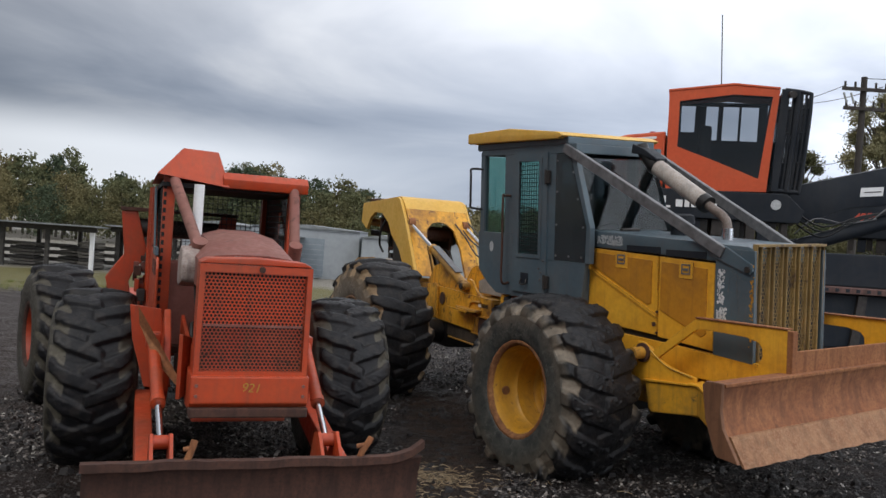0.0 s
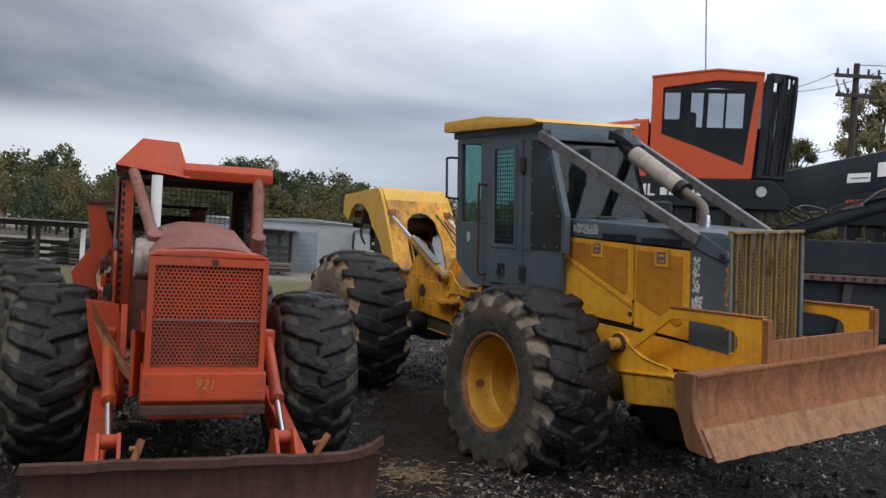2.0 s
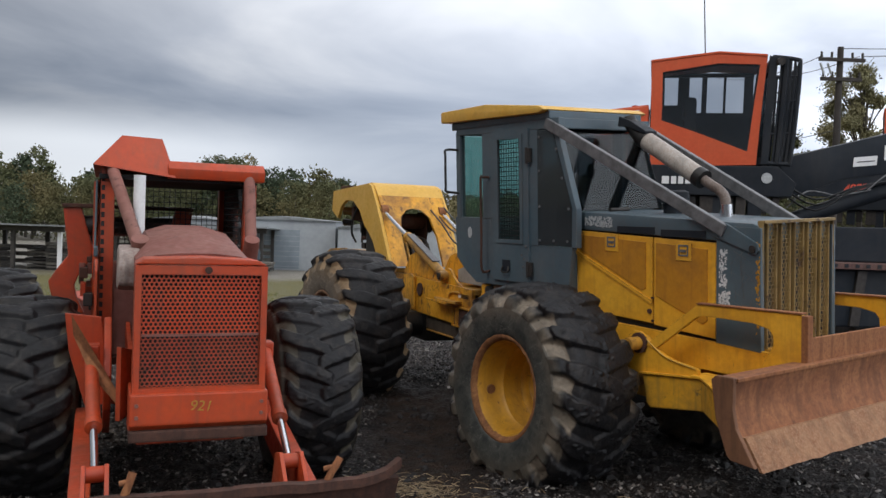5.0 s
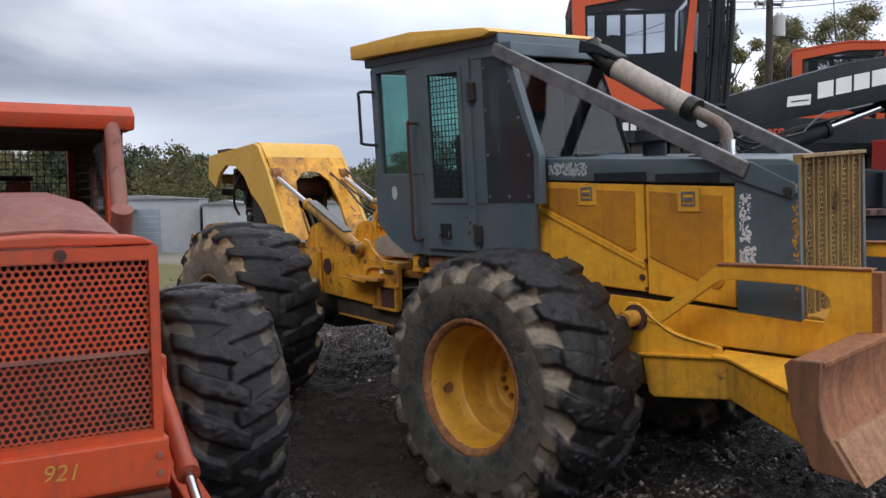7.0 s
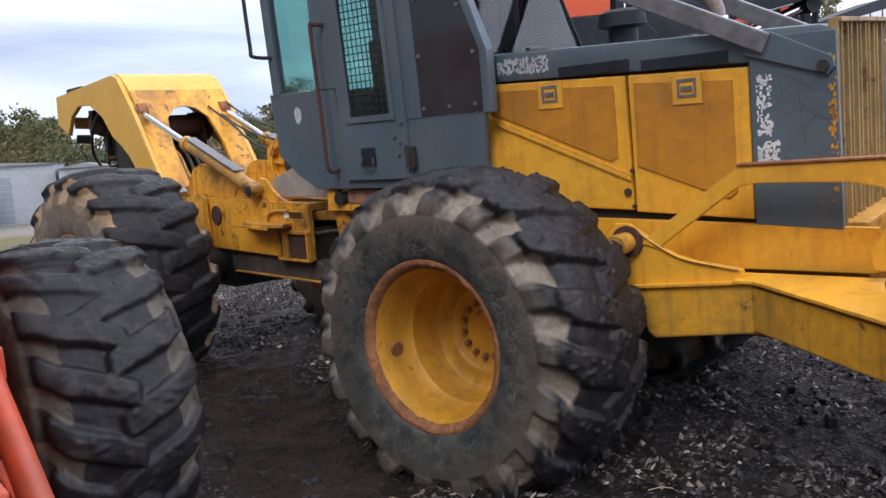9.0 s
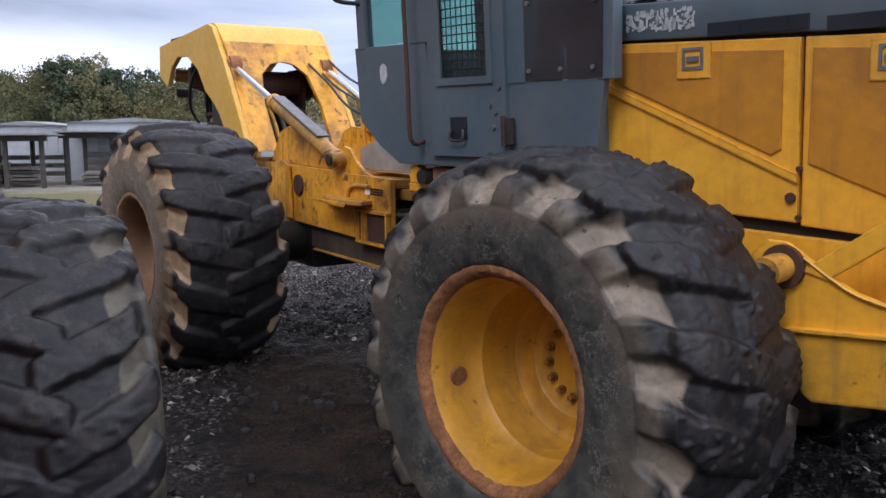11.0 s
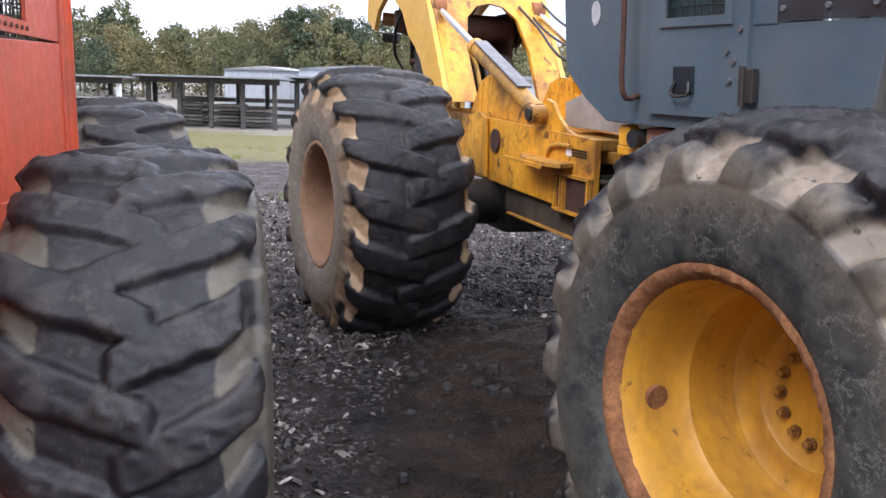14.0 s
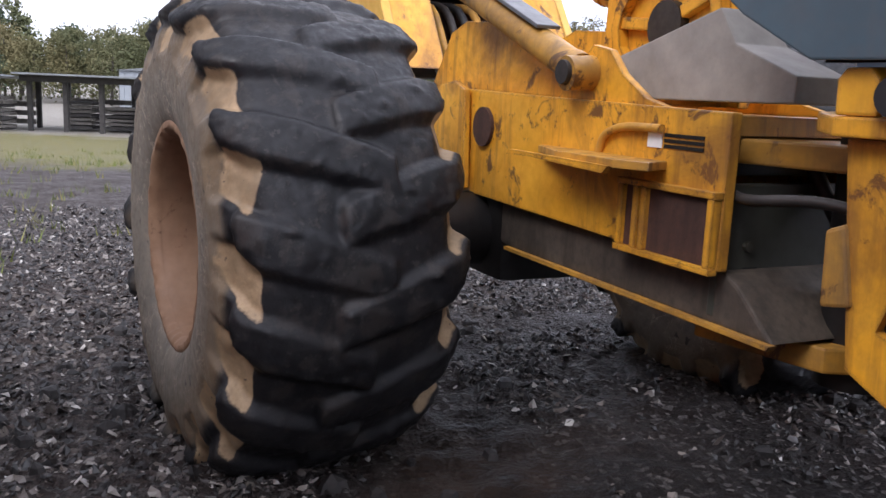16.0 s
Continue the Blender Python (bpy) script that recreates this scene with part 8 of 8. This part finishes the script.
    for x in (2.8, 3.9, 8.8, 9.8):
        bm = bmesh.new()
        lathe(bm, [(-0.13, 0.28), (-0.15, 0.44), (-0.12, 0.50), (0.12, 0.50), (0.15, 0.44), (0.13, 0.28)], 32, "y")
        wh = part("trailer_wheel", bm, BLACK, ld, "", move=pose(x, 0.2, 0.52), smooth=40)
        bm = bmesh.new()
        lathe(bm, [(-0.12, 0.29), (-0.08, 0.24), (-0.02, 0.22), (-0.02, 0.0)], 24, "y")
        part("rim", bm, IRON, wh, move=pose(x, 0.2, 0.52), smooth=40)
    for x in (6.6, 10.3):
        bm = bmesh.new()
        box(bm, x - 0.1, x + 0.1, -0.2, 0.0, 0.08, 1.6, 0.01)
        box(bm, x - 0.3, x + 0.3, -0.4, 0.2, -0.02, 0.08, 0.01)
        P("stabiliser_leg", bm, NAVY)
    return ld


CAB_TURN = pose(3.33, 0.35, 0, 0, 0, -15) @ Matrix.Diagonal((0.985, 1, 1.012, 1)) @ pose(-3.25, 0, 0)
build_loader(pose(0, 13.1, 0), "orange and black knuckleboom log loader on its trailer", CAB_TURN)
build_loader(pose(4.95, 16.2, -0.05), "orange and black log loader standing behind another", pose(3.85, 0.9, 0.08, 0, 0, -27) @ pose(-3.25, 0, 0), True)


# ---- far sheds, stores and containers ----
SHED_ROOF = plain("weathered_tin_roof", (0.27, 0.285, 0.29), 0.55, 0.3, 0.3, 3)
SHED_WOOD = plain("grey_weathered_wood", (0.16, 0.145, 0.125), 0.85, 0.0, 0.45, 6)
# darker copy of the wood, with the shade under the roofs painted in
SHED_SHADED = plain("shaded_boards", (0.055, 0.05, 0.045), 0.9, 0.0, 0.4, 4)
STORE_WALL = plain("pale_grey_cladding", (0.35, 0.375, 0.395), 0.6, 0.0, 0.15, 2)
STORE_DOOR = plain("blue_grey_roller_door", (0.24, 0.28, 0.31), 0.6, 0.0, 0.15, 2)


def build_shed(x0, x1, y, base, roof_z, depth, bays, white_post=-1):
    sh = thing("pole_shed", pose(x0, y, base), "open pole shed with tin roof and grey timber posts", "shed", "open sheds")
    w, h = x1 - x0, roof_z - base
    bm = bmesh.new()
    slab(bm, [(-0.6, h + 0.02), (depth + 0.3, h - 0.10), (depth + 0.3, h - 0.04), (-0.6, h + 0.09)], "x", -0.4, w + 0.4)
    part("roof", bm, SHED_ROOF, sh)
    # fascia and posts take the wood colour that has roof shade in it
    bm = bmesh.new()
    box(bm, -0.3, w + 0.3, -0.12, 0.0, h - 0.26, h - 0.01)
    part("fascia_beam", bm, SHED_SHADED, sh)
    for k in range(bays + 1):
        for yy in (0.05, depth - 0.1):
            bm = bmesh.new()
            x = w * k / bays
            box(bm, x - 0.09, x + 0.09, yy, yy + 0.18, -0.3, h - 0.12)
            part("post", bm, WHITE if (k == white_post and yy < 1) else SHED_SHADED, sh)
    for k in range(bays):
        for j in range(3):
            bm = bmesh.new()
            xa, xb = w * k / bays + 0.1, w * (k + 1) / bays - 0.1
            z = 0.25 + 0.38 * j
            box(bm, xa, xb, depth - 0.14, depth - 0.10, z, z + 0.22)
            part("rail_board", bm, SHED_WOOD, sh)
    return sh


build_shed(-27.0, -17.9, 43.0, -0.95, 1.35, 4.0, 4, 4)
build_shed(-17.2, -11.2, 44.5, -0.75, 1.45, 4.0, 4, -1)
build_shed(-10.8, -8.8, 47.0, -0.65, 1.55, 3.5, 1, -1)


def build_stack(x, y, z, w, d, h, seed):
    rng2 = random.Random(seed)
    st = thing("lumber_stack", pose(x, y, z), "stack of grey weathered pallets and boards", "lumber", "stacks under the sheds")
    n = max(3, int(h / 0.16))
    for k in range(n):
        bm = bmesh.new()
        o = rng2.uniform(-0.06, 0.06)
        box(bm, o, w + o, 0, d, k * h / n, (k + 0.72) * h / n)
        part("board_layer", bm, SHED_WOOD if k % 3 else SHED_SHADED, st)
    return st


for k, (x, y, z, w, h) in enumerate(((-25.5, 44.5, -0.95, 1.6, 0.8), (-22.6, 44.2, -0.95, 1.3, 1.3), (-20.2, 44.6, -0.93, 1.2, 1.2), (-18.9, 43.9, -0.92, 0.9, 1.5), (-16.2, 45.6, -0.75, 1.2, 1.2), (-14.6, 45.8, -0.74, 1.3, 1.0), (-13.0, 45.4, -0.72, 1.2, 0.8), (-9.8, 45.6, -0.66, 1.8, 0.5))):
    build_stack(x, y, z, w, 1.2, h, k)


def build_store(x0, x1, y, base, top, label, door=True):
    sb = thing("storage_building", pose(x0, y, base), label, "building")
    w, h = x1 - x0, top - base
    bm = bmesh.new()
    box(bm, 0, w, 0, 5.0, -0.4, h)
    wl = part("wall", bm, STORE_WALL, sb)
    bm = bmesh.new()
    slab(bm, [(-0.15, h), (w + 0.15, h), (w / 2, h + 0.22)], "y", -0.15, 5.15)
    part("roof", bm, SHED_ROOF, sb)
    if door:
        bm = bmesh.new()
        box(bm, w * 0.22, w * 0.68, -0.03, -0.004, 0.0, h * 0.80)
        dr = part("roller_door", bm, STORE_DOOR, sb)
        for k in range(7):
            bm = bmesh.new()
            z = 0.1 + k * h * 0.105
            box(bm, w * 0.22, w * 0.68, -0.045, -0.031, z, z + 0.03)
            part("door_rib", bm, STORE_WALL, dr)
    else:
        for k in range(int(w / 0.5)):
            bm = bmesh.new()
            box(bm, 0.1 + 0.5 * k, 0.25 + 0.5 * k, -0.04, -0.004, 0.0, h * 0.95)
            part("cladding_rib", bm, STORE_WALL, wl)
    return sb


build_store(-11.6, -5.2, 50.5, -0.75, 2.05, "pale grey metal store with a roller door")
build_store(-4.9, -2.6, 49.0, -0.7, 1.75, "pale grey corrugated shipping container", False)
build_store(-2.3, 3.0, 51.0, -0.7, 1.75, "low pale metal store", False)
build_store(-16.5, -12.5, 53.0, -0.8, 1.9, "white metal store behind the sheds", False)

# utility poles and wires
POLE = plain("tarred_pole_wood", (0.05, 0.042, 0.038), 0.85, 0.0, 0.35, 5)


def build_pole(x, y, h, transformer):
    pl = thing("utility_pole", pose(x, y, -0.6), "dark wooden utility pole with crossarms", "utility pole", "utility poles")
    bm = bmesh.new()
    rod(bm, (0, 0, 0), (0, 0, h), 0.19, 14, 0.12)
    part("pole", bm, POLE, pl, smooth=40)
    for z, w in ((h - 0.55, 0.95), (h - 1.35, 0.85)):
        bm = bmesh.new()
        bar(bm, (-w, -0.16, z), (w, -0.16, z), 0.12, 0.14)
        arm = part("crossarm", bm, POLE, pl)
        for xx in (-w + 0.1, -w * 0.45, w * 0.45, w - 0.1):
            bm = bmesh.new()
            rod(bm, (xx, -0.16, z + 0.07), (xx, -0.16, z + 0.30), 0.05, 8)
            part("insulator", bm, IRON, arm)
    for xx in (-0.75, -0.45):
        bm = bmesh.new()
        rod(bm, (xx, -0.2, h - 1.15), (xx - 0.2, -0.3, h - 0.75), 0.045, 8)
        part("cutout_fuse", bm, PALE, pl)
    if transformer:
        bm = bmesh.new()
        bar(bm, (-0.75, -0.1, h - 3.9), (0.55, -0.1, h - 3.9), 0.09, 0.11)
        part("bracket_arm", bm, POLE, pl)
        for xx in (-0.7, -0.35, 0.45):
            bm = bmesh.new()
            rod(bm, (xx, -0.12, h - 4.05), (xx + 0.12, -0.16, h - 3.55), 0.05, 8)
            part("cutout_fuse", bm, PALE, pl)
        bm = bmesh.new()
        lathe(bm, [(0.0, 0.0), (0.0, 0.24), (0.85, 0.24), (0.9, 0.18), (0.9, 0.0)], 20, "z")
        part("transformer", bm, PALE, pl, "grey transformer can", move=pose(0.45, 0, h - 5.2), smooth=40)
    return pl


build_pole(16.9, 36.0, 10.6, False)
build_pole(19.6, 36.0, 14.4, True)
for k, (a, b, sag) in enumerate((((17.7, 35.8, 9.6), (40.0, 38.0, 15.0), 1.0), ((16.9, 35.8, 9.9), (40.0, 36.0, 14.2), 1.0), ((16.1, 35.8, 9.6), (20.5, 66.0, 14.4), 0.8), ((17.6, 35.8, 9.6), (22.0, 66.0, 14.8), 0.8), ((16.9, 35.8, 6.6), (19.5, 66.0, 10.0), 0.8), ((19.6, 35.8, 8.6), (44.0, 36.5, 9.0), 0.6))):
    bm = bmesh.new()
    a, b = Vector(a), Vector(b)
    pts = [a.lerp(b, u / 8) - Vector((0, 0, sag * 4 * (u / 8) * (1 - u / 8))) for u in range(9)]
    pipe(bm, pts, 0.016, 5, 2)
    part("overhead_wire", bm, BLACK, None, "thin black overhead wire", category="wire", group="overhead wires")


# ---- trees ----
def leaf_material(name, a, b2, c2):
    m, t, b = nodes_of(name)
    geo = t.nodes.new("ShaderNodeNewGeometry")
    tc = t.nodes.new("ShaderNodeTexCoord")
    n = tex(t, "noise", 0.10, 3, 0.5, tc.outputs["Object"])
    r1 = ramp(t, geo.outputs["Random Per Island"], [(0.0, 0.0), (1.0, 1.0)])
    col = mixc(t, r1, a, b2)
    col = mixc(t, ramp(t, n.outputs[0], [(0.45, 0.0), (0.62, 0.85)]), col, c2)
    link(t, col, b.inputs["Base Color"])
    b.inputs["Roughness"].default_value = 0.7
    b.inputs["Specular IOR Level"].default_value = 0.2
    return m


LEAF_A = leaf_material("mixed_autumn_leaves", (0.075, 0.086, 0.042), (0.122, 0.128, 0.060), (0.165, 0.135, 0.062))
LEAF_B = leaf_material("sparse_dry_leaves", (0.150, 0.150, 0.080), (0.25, 0.235, 0.13), (0.24, 0.195, 0.10))
LEAF_DARK = leaf_material("dark_evergreen_leaves", (0.045, 0.062, 0.036), (0.075, 0.098, 0.055), (0.062, 0.080, 0.045))
BARK = plain("grey_brown_bark", (0.11, 0.095, 0.08), 0.9, 0.0, 0.4, 5)


def leaves(rng2, centres, count, size):
    """Small folded leaf clumps scattered round the given (centre, radius) points: vertices and faces."""
    vs, fs = [], []
    for _ in range(count):
        (cx, cy, cz), rad = centres[rng2.randrange(len(centres))]
        while True:
            d = Vector((rng2.uniform(-1, 1), rng2.uniform(-1, 1), rng2.uniform(-1, 1)))
            if 0.05 < d.length < 1:
                break
        d = d * (rad * (0.35 + 0.75 * rng2.random()))
        p = Vector((cx, cy, cz)) + Vector((d.x, d.y, d.z * 0.8))
        n = Vector((rng2.uniform(-1, 1), rng2.uniform(-1, 1), rng2.uniform(-0.4, 1))).normalized()
        u = n.orthogonal().normalized()
        u.rotate(Matrix.Rotation(rng2.uniform(0, 6.3), 3, n))
        w = n.cross(u)
        s = size * rng2.uniform(0.6, 1.3)
        k = len(vs)
        vs += [p - u * s, p - w * s * 0.55 + n * s * 0.15, p + u * s, p + w * s * 0.55 + n * s * 0.15]
        fs.append((k, k + 1, k + 2, k + 3))
    return vs, fs


def mesh_of(name, vs, fs, mat, parent, label="", **k):
    me = bpy.data.meshes.new(name)
    me.from_pydata([tuple(v) for v in vs], [], fs)
    me.materials.append(mat)
    ob = new(name, me)
    if parent is not None:
        ob.parent = parent
    return tagged(ob, label, **k)


def crown_points(rng2, h, w, bare):
    pts = []
    n = rng2.randint(40, 52)
    for k in range(n):
        u = k / (n - 1)
        z = h * (0.30 + 0.66 * u)
        spread = w * (0.95 - 0.65 * abs(u - 0.35) ** 1.2 * 1.4)
        a = rng2.uniform(0, 6.3)
        r = max(0.1, spread) * rng2.uniform(0.15, 0.95)
        pts.append(((r * math.cos(a), r * math.sin(a), z), w * rng2.uniform(0.17, 0.40) * (0.8 if bare else 1.0)))
    return pts


def build_tree(x, y, base, h, w, mat, count, size, seed, bare=False, label="tall broadleaf tree in early autumn"):
    rng2 = random.Random(seed)
    tr = thing("tree", pose(x, y, base), label, "tree", "trees by the yard")
    pts = crown_points(rng2, h, w, bare)
    bm = bmesh.new()
    rod(bm, (0, 0, -0.3), (rng2.uniform(-0.2, 0.2), 0, h * 0.55), 0.017 * h, 10, 0.010 * h)
    rod(bm, (0, 0, h * 0.5), (rng2.uniform(-0.3, 0.3), 0.1, h * 0.92), 0.010 * h, 8, 0.003 * h)
    for (cx, cy, cz), r in pts:
        z0 = max(h * 0.18, cz - h * 0.22)
        pipe(bm, [(0, 0, z0), (cx * 0.45, cy * 0.45, (z0 + cz) / 2 + 0.15), (cx, cy, cz)], 0.0032 * h, 6, 3)
        for _ in range(3):
            e = Vector((cx, cy, cz)) + Vector((rng2.uniform(-r, r), rng2.uniform(-r, r), rng2.uniform(0, r)))
            rod(bm, (cx, cy, cz), e, 0.0018 * h, 5, 0.0007 * h)
    part("trunk", bm, BARK, tr, smooth=60)
    vs, fs = leaves(rng2, pts, count, size)
    mesh_of("crown", vs, fs, mat, tr)
    return tr


build_tree(22.6, 45.0, -0.7, 11.9, 3.2, LEAF_B, 34000, 0.075, 41, True)
build_tree(25.6, 46.0, -0.7, 10.8, 2.9, LEAF_B, 26000, 0.075, 42, True)
build_tree(36.5, 55.0, -0.7, 15.6, 4.4, LEAF_B, 32000, 0.085, 43, True)
build_tree(44.5, 56.0, -0.7, 16.2, 4.6, LEAF_B, 32000, 0.088, 44, True)
build_tree(31.5, 54.0, -0.7, 14.2, 3.6, LEAF_B, 26000, 0.085, 48, True)
build_tree(19.0, 47.0, -0.7, 9.0, 2.6, LEAF_A, 16000, 0.078, 45, True)
build_tree(-20.2, 84.0, -0.9, 8.4, 3.2, LEAF_DARK, 9600, 0.17, 46, False, "dense dark evergreen tree")
build_tree(-16.5, 86.0, -0.9, 7.8, 2.6, LEAF_DARK, 7800, 0.17, 47, False, "dense dark evergreen tree")


def build_woods():
    """A closed belt of mixed trees behind the field, with brush at its foot."""
    rng2 = random.Random(77)
    groups = {0: ([], []), 1: ([], []), 2: ([], [])}
    trunks = bmesh.new()
    x = -82.0
    while x < 92:
        for row in range(4):
            y = 84 + row * 8 + rng2.uniform(-3, 3)
            xx = x + rng2.uniform(-1.5, 1.5)
            swell = 1.0 + 0.16 * math.sin(xx * 0.21) + 0.10 * math.sin(xx * 0.53 + 1.0)
            h = (rng2.uniform(5.9, 7.3) + row * 0.45) * swell
            if rng2.random() < 0.16:
                h *= 1.24
            if -9 < xx < 13:
                h *= 0.74
            if x > 25:
                h *= 1.15
            w = rng2.uniform(2.4, 3.4)
            bare = rng2.random() < (0.18 if row < 3 else 0.0)
            kind = 1 if bare else (2 if rng2.random() < 0.12 else 0)
            pts = [((xx + p[0], y + p[1], p[2] - 0.9), r * 1.15) for p, r in crown_points(rng2, h, w, bare)]
            if not bare:
                pts += [((xx + rng2.uniform(-2.2, 2.2), y - 1 + rng2.uniform(-1, 1), rng2.uniform(-0.3, h * 0.55)), 1.6) for _ in range(8)]
            vs, fs = leaves(rng2, pts, 1500 if bare else (3200 if row < 2 else 1500), 0.125 if row < 2 else 0.24)
            gv, gf = groups[kind]
            k = len(gv)
            gv += vs
            gf += [tuple(i + k for i in q) for q in fs]
            rod(trunks, (xx, y, -1.2), (xx + rng2.uniform(-0.3, 0.3), y, h * 0.8 - 0.9), 0.16, 6, 0.04, caps=False)
            for p, r in pts[:7]:
                rod(trunks, (xx, y, p[2] * 0.6), p, 0.05, 4, 0.015, caps=False)
        x += rng2.uniform(2.2, 3.4)
    for k, mat in ((0, LEAF_A), (1, LEAF_B), (2, LEAF_DARK)):
        mesh_of("woodland_foliage", *groups[k], mat, None, "mixed woodland foliage turning in early autumn", category="trees", kind="stuff")
    part("woodland_trunks", trunks, BARK, None, "grey trunks of the woodland edge", kind="stuff", category="trees")


build_woods()
